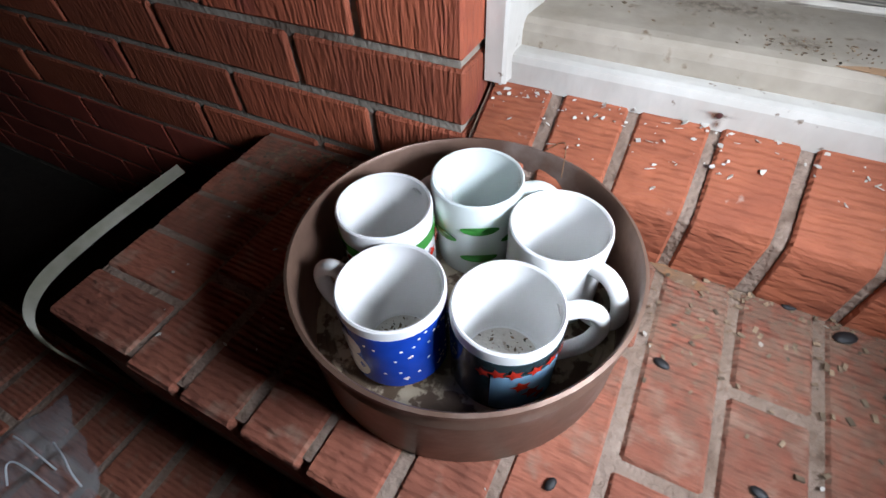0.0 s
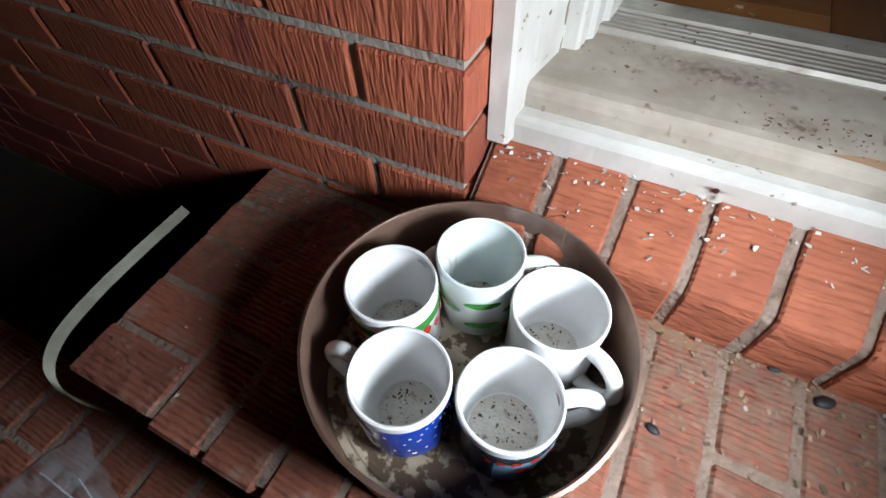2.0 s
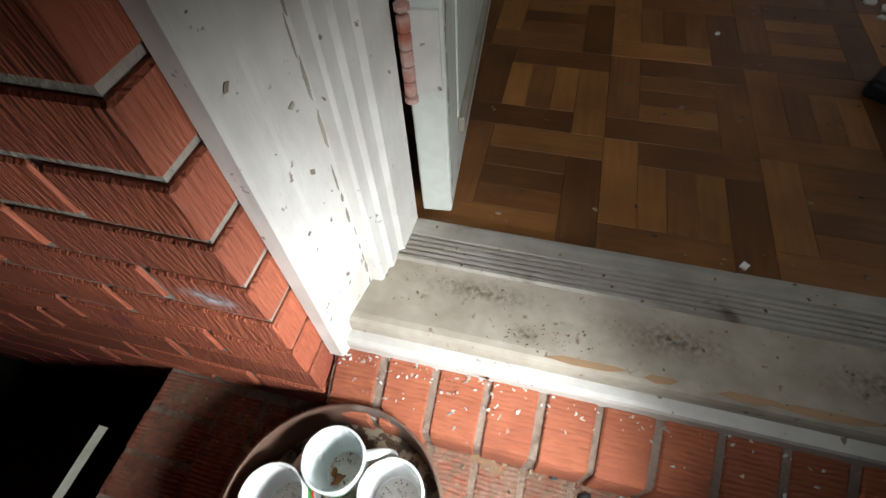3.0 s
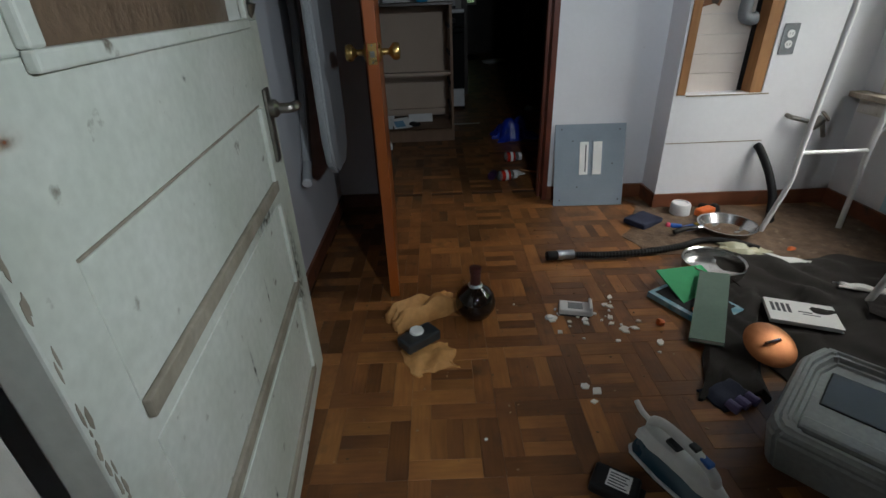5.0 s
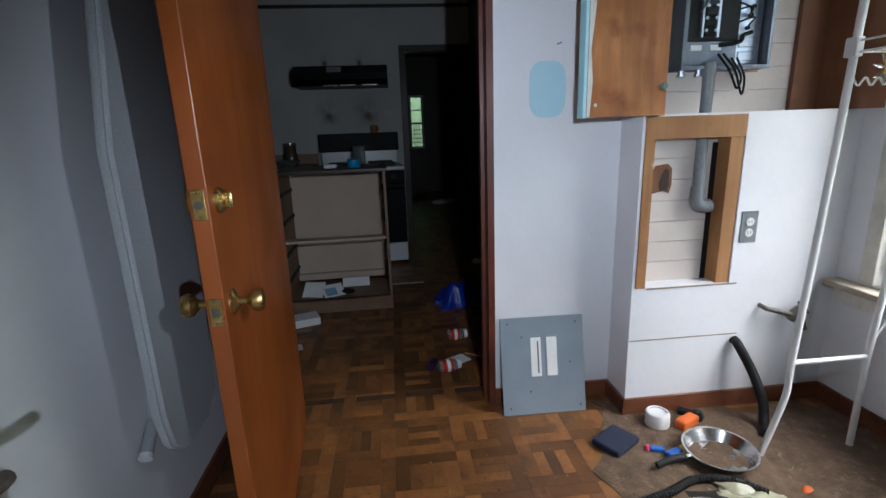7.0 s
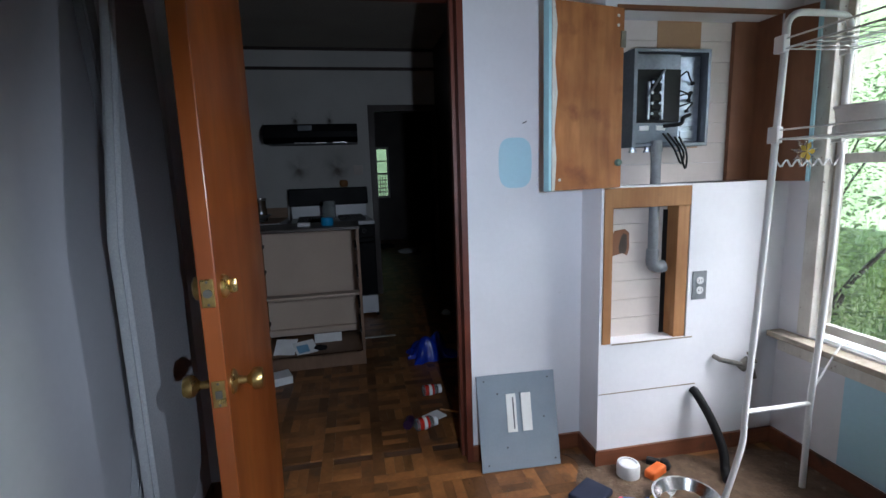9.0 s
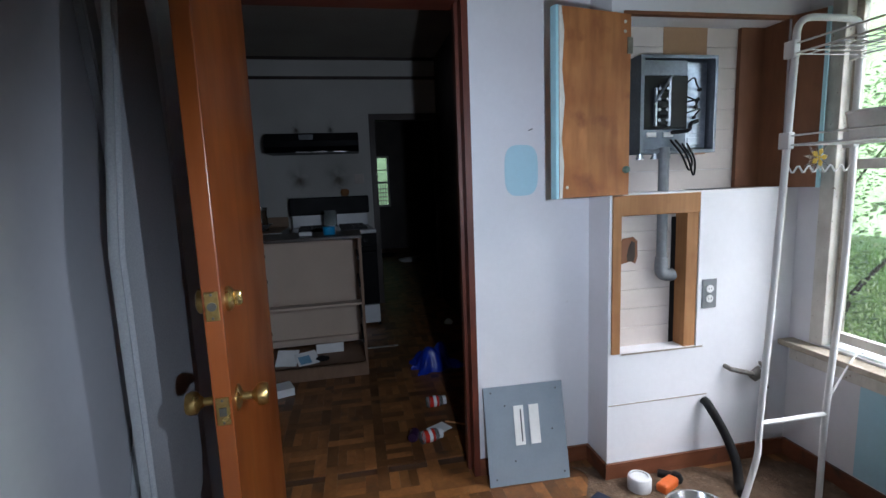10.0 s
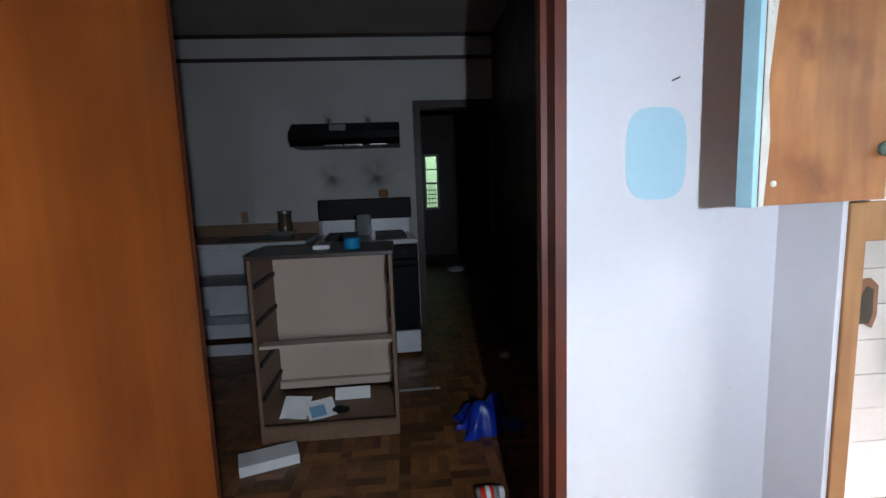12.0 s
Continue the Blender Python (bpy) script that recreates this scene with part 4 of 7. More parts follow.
def arc_patch(bm, r, a0, a1, z0, z1, n=10):
    """A thin curved patch on an upright wall of radius r."""
    vs = []
    for i in range(n + 1):
        a = radians(a0 + (a1 - a0) * i / n)
        vs.append([bm.verts.new((q * math.cos(a), q * math.sin(a), z)) for q, z in ((r, z0), (r, z1), (r - 0.0006, z1), (r - 0.0006, z0))])
    for p, q in zip(vs, vs[1:]):
        for j in range(4):
            bm.faces.new((p[j], q[j], q[(j + 1) % 4], p[(j + 1) % 4]))
    bm.faces.new(vs[0][::-1])
    bm.faces.new(vs[-1])


def blob(bm, r, a, z, w, h, n=10, lobes=0):
    """A small raised rounded or star-like mark on a mug of radius r."""
    mid = bm.verts.new(((r + 0.0007) * math.cos(radians(a)), (r + 0.0007) * math.sin(radians(a)), z))
    ring = []
    for i in range(n):
        t = 2 * math.pi * i / n
        k = 1.0 if not lobes else (1.0 if i % 2 else 0.5)
        aa = radians(a) + k * w / 2 * math.cos(t) / r
        ring.append(bm.verts.new(((r + 0.0004) * math.cos(aa), (r + 0.0004) * math.sin(aa), z + k * h / 2 * math.sin(t))))
    for i in range(n):
        bm.faces.new((mid, ring[i], ring[(i + 1) % n]))


def mug(label, x, y, handle, glaze, taper=0.0, h=0.095, r=0.0405, tilt=0.0):
    m = thing("mug", label, "mug", m=pose(x, y, LAND + 0.0100, tilt, 0, 0), group="mugs in the tin")
    b = r - taper
    bm = bmesh.new()
    lathe(bm, [(0.001, 0.003), (b - 0.008, 0.003), (b - 0.007, 0.0), (b - 0.003, 0.0), (b - 0.0005, 0.004), (r - 0.001, h * 0.7), (r, h - 0.004), (r - 0.0006, h - 0.001), (r - 0.002, h), (r - 0.0036, h - 0.0012), (r - 0.004, h - 0.004), (b - 0.0055, 0.012), (b - 0.009, 0.007), (0.001, 0.0065)], 48)
    part("body", bm, glaze, m, smooth=True)
    bm = bmesh.new()
    c, s = math.cos(radians(handle)), math.sin(radians(handle))
    pts = curve_pts([(c * q, s * q, z) for q, z in ((r - 0.004, h - 0.015), (r + 0.012, h - 0.012), (r + 0.025, h - 0.021), (r + 0.030, h - 0.040), (r + 0.023, h - 0.058), (r + 0.008, h - 0.068), (r - 0.004, h - 0.070))], 5)
    tube(bm, pts, 0.0068, 12)
    part("handle", bm, glaze, m, smooth=True)
    bm = bmesh.new()
    random.seed(int(x * 1000))
    lathe(bm, [(0.0005, 0.0062), (b - 0.0105, 0.0066), (b - 0.0108, 0.0071), (0.0005, 0.0071)], 32)
    part("residue", bm, RESIDUE, m, "dried brown residue on the mug bottom")
    for material, count, big in ((SEED, 22, 1.1), (CRUMB, 46, 1.7)):
        bm = bmesh.new()
        for i in range(count):
            a, q = random.uniform(0, 6.28), (b - 0.0115) * math.sqrt(random.random())
            k = random.uniform(0.25, 1.0) ** 2 * big
            slab(bm, [(-0.0016 * k, -0.0004 * k), (0.0002 * k, -0.0009 * k), (0.0018 * k, 0.0001 * k), (0.0004 * k, 0.0008 * k)], 0, 0.0006, pose(q * math.cos(a), q * math.sin(a), 0.0070, random.uniform(-12, 12), 0, random.uniform(0, 360)))
        tagged(part("crumbs", bm, material, m), kind="stuff")
    return m


F = -70   # the side of the mugs that faces the walker
m = mug("white mug with a cobalt blue snow scene and white dots", 1.0325, 0.516, 178, CERAMIC, 0.003, 0.087)
bm = bmesh.new()
arc_patch(bm, 0.0404, F - 120, F + 120, 0.011, 0.0775, 40)
part("print", bm, BLUEGLAZE, m, "cobalt blue printed band", smooth=True)
bm = bmesh.new()
random.seed(3)
for i in range(44):
    blob(bm, 0.0404, F + random.uniform(-20, 110), random.uniform(0.02, 0.075), 0.0026, 0.0026, 8)
tagged(part("dots", bm, CERAMIC, m, "white snow dots"), kind="stuff")
bm = bmesh.new()
blob(bm, 0.0405, F - 42, 0.032, 0.032, 0.034, 16)
blob(bm, 0.0406, F - 40, 0.058, 0.022, 0.024, 16)
part("round_print", bm, CERAMIC, m, "two pale round printed shapes")
m = mug("white mug with a dark green band and red stars", 1.113, 0.538, 30, CERAMIC, 0.0, 0.085)
bm = bmesh.new()
arc_patch(bm, 0.0407, F - 110, F + 95, 0.006, 0.074, 40)
part("print", bm, DARKGLAZE, m, "dark green printed band", smooth=True)
bm = bmesh.new()
arc_patch(bm, 0.0410, F - 12, F + 62, 0.010, 0.058, 24)
part("panel_print", bm, SKYGLAZE, m, "pale blue printed panel", smooth=True)
bm = bmesh.new()
for a, z, q in ((F - 20, 0.068, 0.012), (F - 6, 0.071, 0.013), (F + 10, 0.071, 0.014), (F + 30, 0.072, 0.013), (F + 48, 0.074, 0.013), (F + 66, 0.074, 0.013), (F + 18, 0.05, 0.016), (F + 30, 0.036, 0.016), (F + 40, 0.025, 0.014)):
    bm = bmesh.new()
    blob(bm, 0.0412, a, z * 0.88, q, q, 10, 1)
    part("printed_star", bm, REDGLAZE, m, "red printed star")
m = mug("plain white mug with a large looped handle", 1.122, 0.623, -30, CERAMIC, 0.0, 0.088)
m = mug("pale mug with printed green pea pods", 1.0425, 0.642, 22, CERAMICG, 0.004, 0.093, 0.0400)
bm = bmesh.new()
for a, z in ((F + 8, 0.066), (F + 8, 0.032), (F - 45, 0.052), (F + 60, 0.05)):
    bm = bmesh.new()
    blob(bm, 0.0398, a, z, 0.034, 0.0095, 16)
    part("printed_pod", bm, GREENGLAZE, m, "green printed pea pod")
bm = bmesh.new()
slab(bm, [(-0.012, -0.003), (0.0, -0.007), (0.012, 0.0), (0.002, 0.006)], 0, 0.0008, pose(-0.008, -0.012, 0.0085, 25, 10, 40))
slab(bm, [(-0.009, -0.003), (0.004, -0.005), (0.010, 0.002), (-0.002, 0.005)], 0, 0.0008, pose(-0.016, -0.006, 0.0085, -20, 15, 110))
part("leaf_scrap", bm, ORANGELEAF, m, "orange dry leaf scrap in the mug")
m = mug("white mug with a red and green festive band", 0.985, 0.584, 72, CERAMIC, 0.0, 0.088)
bm = bmesh.new()
arc_patch(bm, 0.0407, F - 100, F + 120, 0.058, 0.069, 40)
part("garland", bm, GREENGLAZE, m, "green printed garland", smooth=True)
bm = bmesh.new()
for i in range(9):
    bm = bmesh.new()
    blob(bm, 0.0409, F - 80 + 22 * i, 0.052 - 0.006 * (i % 2), 0.013, 0.013, 10, i % 2)
    part("printed_ornament", bm, REDGLAZE, m, "red printed ornament")


def hoop():
    h = thing("metal_hoop", "pale scuffed metal hoop leaning on the landing edge", "hoop")
    bm = bmesh.new()
    pts = curve_pts([(0.653, 0.615, -0.176), (0.651, 0.54, -0.177), (0.652, 0.48, -0.178), (0.661, 0.425, -0.179), (0.674, 0.395, -0.190), (0.688, 0.385, -0.215), (0.697, 0.388, -0.255), (0.700, 0.393, -0.30), (0.700, 0.396, -0.345)], 8)
    w, rings = Vector((0.52, 0.05, -0.85)) * 0.0065, []
    for i, p in enumerate(pts):
        d = (pts[min(i + 1, len(pts) - 1)] - pts[max(i - 1, 0)]).normalized()
        n = d.cross(w).normalized() * 0.0012
        rings.append([bm.verts.new(p + a * w + b * n) for a, b in ((-1, -1), (1, -1), (1, 1), (-1, 1))])
    for a, b in zip(rings, rings[1:]):
        for j in range(4):
            bm.faces.new((a[j], a[(j + 1) % 4], b[(j + 1) % 4], b[j]))
    bm.faces.new(rings[0][::-1])
    bm.faces.new(rings[-1])
    part("band", bm, YELTAPE, h)


hoop()
bag = thing("plastic_bag", "crumpled clear plastic bag with painted glints on its creases on the lower step", "plastic bag", (0.668, 0.262, STEP), -22)
bm = bmesh.new()
cloth(bm, 0.145, 0.15, 0.045, 30, 30, 4.0, 0.0006, 0.10, 24)
part("film", bm, PLASTICBAG, bag, smooth=True)
# Thin white tubes paint the glints of light along the bag's folds.
for p in ([(-0.037, 0.028, 0.031), (-0.020, 0.036, 0.034), (0.006, 0.046, 0.036), (0.034, 0.056, 0.031)], [(0.000, 0.060, 0.030), (0.026, 0.066, 0.034), (0.050, 0.068, 0.032), (0.066, 0.070, 0.025)], [(0.018, 0.014, 0.032), (-0.004, 0.018, 0.034), (0.006, 0.030, 0.036), (0.060, 0.052, 0.030)]):
    bm = bmesh.new()
    tube(bm, curve_pts(p, 6), 0.0011, 6)
    part("crease", bm, FILMGLINT, bag, "white thread painting the glint along a fold")


def dry_leaf(x, y, rz, k=1.0):
    bm = bmesh.new()
    pts = [(-0.028, 0.0), (-0.012, 0.007), (0.006, 0.0085), (0.022, 0.004), (0.030, 0.0), (0.020, -0.006), (0.0, -0.008), (-0.016, -0.005)]
    slab(bm, [(a * k, b * k) for a, b in pts], 0, 0.0012)
    solid("dry_leaf", bm, LEAFDRY, "dry tan leaf lying on the brick landing", "leaf", (x, y, LAND), rz)


dry_leaf(1.225, 0.700, -12)
dry_leaf(1.252, 0.640, 40, 0.25)


def husk(x, y, z, rz, k=1.0):
    bm = bmesh.new()
    bmesh.ops.create_uvsphere(bm, u_segments=10, v_segments=6, radius=0.005 * k)
    bmesh.ops.scale(bm, vec=(1.25, 0.75, 0.4), verts=bm.verts)
    bmesh.ops.translate(bm, vec=(0, 0, 0.0018 * k), verts=bm.verts)
    solid("seed_husk", bm, SEED, "small dark seed husk on the bricks", "seed", (x, y, z), rz, "seed husks", True)


for x, y, a, k in ((1.229, 0.600, -20, 1.1), (1.178, 0.472, 70, 0.9), (1.306, 0.53, -15, 1.0), (1.36, 0.69, 30, 1.6), (1.318, 0.705, 10, 1.0), (1.45, 0.56, 50, 1.0)):
    husk(x, y, LAND, a, k)
random.seed(11)
bm = bmesh.new()
for i in range(900):
    x = random.uniform(0.72, 1.9)
    y = 0.712 - abs(random.gauss(0, 0.06))
    if y < 0.41 or (x - TX) ** 2 + (y - TY) ** 2 < 0.139 ** 2:
        continue
    k = random.uniform(0.25, 1.3)
    box(bm, -0.0025 * k, -0.0014 * k, 0, 0.0025 * k, 0.0014 * k, 0.0016 * k, 0, pose(x, y, LAND - 0.0002, random.uniform(-12, 12), random.uniform(-12, 12), random.uniform(0, 360)))
tagged(link("porch_crumbs", bm, CRUMB), "scattered husks, flakes and grit on the landing", "debris", kind="stuff")
bm = bmesh.new()
for i in range(150):
    x = random.uniform(1.07, 2.0)
    y = random.uniform(0.80, 1.02)
    k = random.uniform(0.3, 1.1)
    z = -0.006 + (y - 0.796) * 0.07 if y < 0.896 else (0.009 if y < 0.968 else 0.0)
    box(bm, -0.0022 * k, -0.0014 * k, 0, 0.0022 * k, 0.0014 * k, 0.0012 * k, 0, pose(x, y, z, 0, 0, random.uniform(0, 360)))
tagged(link("sill_crumbs", bm, CRUMB), "dark specks of dirt on the door sill", "debris", kind="stuff")


# flakes of paint on the brick sill and a white smear on one brick
random.seed(13)
bm = bmesh.new()
def flake(m, k):
    n = random.randint(4, 6)
    slab(bm, [(0.004 * k * random.uniform(0.5, 1.3) * math.cos(6.283 * i / n), 0.0026 * k * random.uniform(0.4, 1.2) * math.sin(6.283 * i / n)) for i in range(n)], 0, 0.0005, m)


for q in range(190):
    x, y = 1.0 + min(abs(random.gauss(0, 0.36)), 1.0), 0.778 - min(abs(random.gauss(0, 0.022)), 0.068)
    flake(pose(x, y, -0.1018 + (y - 0.7075) * 0.57, 29.7, 0, random.uniform(0, 360)), random.uniform(0.12, 1.0) ** 1.6 * 1.2)
for q in range(120):
    x, y = random.uniform(0.75, 1.9), random.uniform(0.42, 0.705)
    if (x - TX) ** 2 + (y - TY) ** 2 > 0.14 ** 2:
        flake(pose(x, y, LAND + 0.0004, 0, 0, random.uniform(0, 360)), random.uniform(0.12, 0.9) ** 1.5)
tagged(link("paint_flakes", bm, PAINT), "pale flakes of old paint fallen on the bricks", "debris", kind="stuff")
smear = tagged(link("paint_smear", film_sheet(0.10, 0.048), SMEAR), "faint white paint smear on a red wall brick", "stain", kind="stuff")
smear.matrix_basis = pose(0.940, 0.7196, 0.150, 90, 0, 0)
dust = tagged(link("landing_dust", film_sheet(1.33, 0.22), DUST), "tan dust settled on the landing along the wall", "dust", kind="stuff")
dust.matrix_basis = pose(1.385, 0.596, LAND + 0.0014)
nl = thing("rusty_nail", "rusty nail head bleeding into the white sill board", "nail", (1.207, 0.7768, -0.050))
bm = bmesh.new()
lathe(bm, [(0.0005, 0), (0.0028, 0), (0.0024, 0.0016), (0.0005, 0.002)], 10, pose(0, 0, 0, 90, 0, 0))
part("head", bm, BURGUNDY, nl)
for x, z, w, h in ((-0.002, 0.0, 0.020, 0.012), (0.0, 0.001, 0.044, 0.006), (0.001, -0.007, 0.010, 0.016)):
    part("rust_stain", film_sheet(w, h), RUSTMARK, nl, "orange rust stain").matrix_basis = pose(x, -0.0004 - w * 0.01, z, 90, 0, 0)


# ---- back room things ----
def fuse_box():
    f = thing("fuse_box", "open grey steel fuse box with exposed breakers and wires", "fuse box", (2.70, NORTH - 0.032, 1.405))
    w, d, h = 0.355, 0.09, 0.395
    for r in ((0, -0.004, 0, w, 0, h), (0, -d, 0, 0.004, -0.004, h), (w - 0.004, -d, 0, w, -0.004, h), (0.004, -d, 0, w - 0.004, -0.004, 0.004), (0.004, -d, h - 0.004, w - 0.004, -0.004, h)):
        part("casing_panel", cbox(*r), STEEL, f)
    for r in ((0.004, 0.004, 0.016, h - 0.004), (w - 0.012, 0.004, w - 0.004, h - 0.004), (0.016, h - 0.014, w - 0.012, h - 0.004), (0.016, 0.004, w - 0.012, 0.014)):
        part("flange", cbox(r[0], -d, r[1], r[2], -d + 0.003, r[3]), STEEL, f)
    part("deck_plate", cbox(0.016, -0.072, 0.016, 0.226, -0.060, h - 0.016, 0.003), STEEL, f, "grey steel deck behind the breakers")
    part("back_plate", cbox(0.228, -0.040, 0.02, w - 0.010, -0.005, h - 0.016, 0.004), GALV, f, "mottled galvanised back plate")
    for z in (0.05, 0.10):
        part("knockout", cbox(0.255, -0.043, z - 0.018, 0.325, -0.039, z + 0.018, 0.004), GALV, f)
    block = part("breaker_block", cbox(0.020, -0.082, 0.10, 0.222, -0.070, 0.315, 0.003), BLACK, f, "black breaker carrier")
    for i in range(5):
        part("breaker", cbox(0.082, -0.094, 0.118 + 0.034 * i, 0.124, -0.081, 0.144 + 0.034 * i, 0.002), BLACK, block)
    for x, z1 in ((0.066, 0.265), (0.128, 0.300)):
        part("bus_bar", cbox(x, -0.092, 0.112, x + 0.010, -0.080, z1, 0.001), GALV, block, "bare metal bus bar")
    for i in range(8):
        bm = bmesh.new()
        lathe(bm, [(0.001, 0), (0.006, 0), (0.006, 0.006), (0.001, 0.006)], 8, pose(0.083 + 0.037 * (i % 2), -0.0915, 0.135 + 0.042 * (i // 2), 90, 0, 0))
        part("terminal_screw", bm, GALV, block)
    bm = bmesh.new()
    tube(bm, [(0.055, -0.098, 0.195), (0.135, -0.100, 0.312)], 0.004, 6)
    part("bare_wire", bm, GALV, block, "loose bare strap")
    for x in (0.040, 0.118):
        part("label_tag", cbox(x, -0.076, 0.068, x + 0.045, -0.072, 0.088, 0.002), PAPER, f, "small white label")
    for i, (q, e) in enumerate(((0.275, 0.03), (0.235, -0.02), (0.205, 0.012), (0.16, 0.02))):
        bm = bmesh.new()
        tube(bm, curve_pts([(0.205, -0.078, q), (0.245 + 0.01 * i, -0.085, q + e), (0.275, -0.065, q - 0.02 + e), (0.305 - 0.008 * i, -0.045, q - 0.01)], 6), 0.0035, 7)
        lathe(bm, [(0.0005, -0.008), (0.008, -0.005), (0.008, 0.005), (0.0005, 0.008)], 8, pose(0.305 - 0.008 * i, -0.047, q - 0.01, 90, 0, 0))
        part("wire", bm, BLACK, f, "black insulated wire", True)
    bm = bmesh.new()
    tube(bm, curve_pts([(0.15, -0.078, 0.085), (0.20, -0.12, 0.09), (0.25, -0.07, 0.12), (0.30, -0.045, 0.135)], 6), 0.008, 8)
    part("main_cable", bm, BLACK, f, "thick black cable", True)
    for k in (0.0, 0.022):
        bm = bmesh.new()
        tube(bm, curve_pts([(0.150 + k, -0.078, 0.055), (0.170 + k, -0.125, -0.01), (0.205 + k, -0.125, -0.072 - k), (0.225 + k * 0.6, -0.115, -0.03), (0.200 + k, -0.085, 0.04)], 6), 0.0042, 8)
        part("cable_loop", bm, BLACK, f, "looped black cable", True)
    for x in (0.022, 0.09, 0.25):
        bm = bmesh.new()
        lathe(bm, [(0.001, 0), (0.012, 0), (0.012, -0.012), (0.016, -0.014), (0.016, -0.022), (0.001, -0.022)], 10, pose(x, -0.06, 0, 0, 0, 0))
        part("clamp", bm, GALV, f)
    bm = bmesh.new()
    tube(bm, [(0.115, -0.085, 0.004), (0.115, -0.085, -0.022)], 0.026, 12)
    part("hub", bm, GREYPVC, f)


fuse_box()


def recess_doors():
    d = thing("fuse_cupboard_door", "bare plywood cupboard door with pale blue edge, swung open", "cupboard door", (CX0 - 0.012, CHASE - 0.005, CZ0 - 0.004), 192)
    part("panel", cbox(0, -0.006, 0, 0.335, 0.014, 0.685, 0.001), PLY, d)
    part("edge_strip", cbox(0.335, -0.020, -0.002, 0.348, 0.014, 0.687, 0.001), BLUEEDGE, d, "pale blue painted edge")
    bm = bmesh.new()
    slab(bm, [(0, 0), (0.012, 0.0), (0.020, 0.12), (0.010, 0.22), (0.024, 0.36), (0.012, 0.47), (0.022, 0.60), (0.010, 0.685), (0, 0.685)], 0, 0.0012, pose(0.335, 0.0155, 0, 90, 0, 180))
    part("flaked_paint", bm, PAINT, d, "ragged flaked white paint border")
    for z in (0.62, 0.655, 0.04):
        bm = bmesh.new()
        lathe(bm, [(0.001, 0), (0.006, 0), (0.006, 0.003), (0.001, 0.004)], 10, pose(0.03 if z > 0.1 else 0.30, 0.014, z, -90, 0, 0))
        part("screw_plug", bm, PAINT, d)
    part("hinge", cbox(-0.006, 0.014, 0.54, 0.018, 0.019, 0.60), PEWTER, d)
    bm = bmesh.new()
    lathe(bm, [(0.001, 0), (0.012, 0), (0.015, 0.008), (0.011, 0.018), (0.001, 0.02)], 14, pose(0.022, 0.014, 0.10, -90, 0, 0))
    part("knob", bm, SAGE, d, "small pale green knob", smooth=True)
    e = thing("fuse_cupboard_door", "brown hardboard cupboard door swung out towards the window", "cupboard door", (CX1 + 0.006, CHASE - 0.006, CZ0 - 0.004), -60)
    part("panel", cbox(0, -0.012, 0, 0.115, 0.004, 0.70, 0.001), BROWNBOARD, e)
    part("edge_strip", cbox(0.115, -0.014, -0.002, 0.128, 0.006, 0.702, 0.001), BLUEEDGE, e, "pale blue painted edge")


recess_doors()


def outlet():
    o = thing("wall_outlet", "white double socket on a grey plate", "socket", (3.013, CHASE, 0.80))
    part("plate", cbox(-0.035, -0.005, -0.064, 0.035, 0, 0.064, 0.002), GREYPVC, o)
    for z in (0.022, -0.022):
        bm = bmesh.new()
        lathe(bm, [(0.001, 0), (0.017, 0), (0.017, 0.004), (0.001, 0.004)], 18, pose(0, -0.0048, z, 90, 0, 0))
        s = part("socket", bm, WHITEPLASTIC, o)
        for x in (-0.006, 0.006):
            part("slot", cbox(x - 0.0012, -0.0096, z - 0.004, x + 0.0012, -0.0086, z + 0.005), INK, s)


outlet()
# loose board joint and small marks on the boxed-out wall
structure("wall_seam", boxes((2.545, CHASE - 0.0025, 0.338, 3.02, CHASE, 0.342), (2.6, CHASE - 0.003, 0.562, 2.99, CHASE, 0.568)), DIRTYTRIM, "gaping board seams in the white wall", "seam")
bm = bmesh.new()
slab(bm, [(0.0735 * abs(math.cos(t)) ** 0.6 * (1 if math.cos(t) > 0 else -1), 0.106 * abs(math.sin(t)) ** 0.6 * (1 if math.sin(t) > 0 else -1)) for t in (2 * math.pi * i / 40 for i in range(40))], 0, 0.0015, pose(2.229, NORTH, 1.357, 90, 0, 0))
structure("wall_patch", bm, WALLBLUE, "oval patch of pale blue paint on the white wall", "wall paint")
bm = bmesh.new()
box(bm, -0.01, -0.002, -0.002, 0.01, 0, 0.002, 0, pose(2.272, NORTH, 1.525, 0, -22, 0))
solid("wall_scratch", bm, INK, "short dark scratch on the white wall", "scratch")


def valve():
    v = thing("water_valve", "corroded valve on a stub pipe from the wall", "valve", (3.18, CHASE, 0.45))
    bm = bmesh.new()
    tube(bm, [(-0.07, 0.002, 0.01), (-0.065, -0.03, 0.005), (0.0, -0.05, -0.01), (0.06, -0.055, -0.03)], 0.011, 10)
    part("pipe", bm, PEWTER, v, smooth=True)
    bm = bmesh.new()
    lathe(bm, [(0.001, -0.03), (0.02, -0.03), (0.024, 0), (0.02, 0.03), (0.001, 0.03)], 14, pose(0.05, -0.05, -0.02, 20, 30, 0))
    part("body", bm, PEWTER, v, smooth=True)
    bm = bmesh.new()
    lathe(bm, [(0.001, 0), (0.028, 0.0), (0.03, 0.006), (0.022, 0.012), (0.001, 0.012)], 12, pose(0.07, -0.06, 0.01, 25, 40, 0))
    tube(bm, [(0.07, -0.06, -0.02), (0.09, -0.065, -0.085)], 0.010, 8)
    part("handle", bm, PEWTER, v)


valve()
bm = bmesh.new()
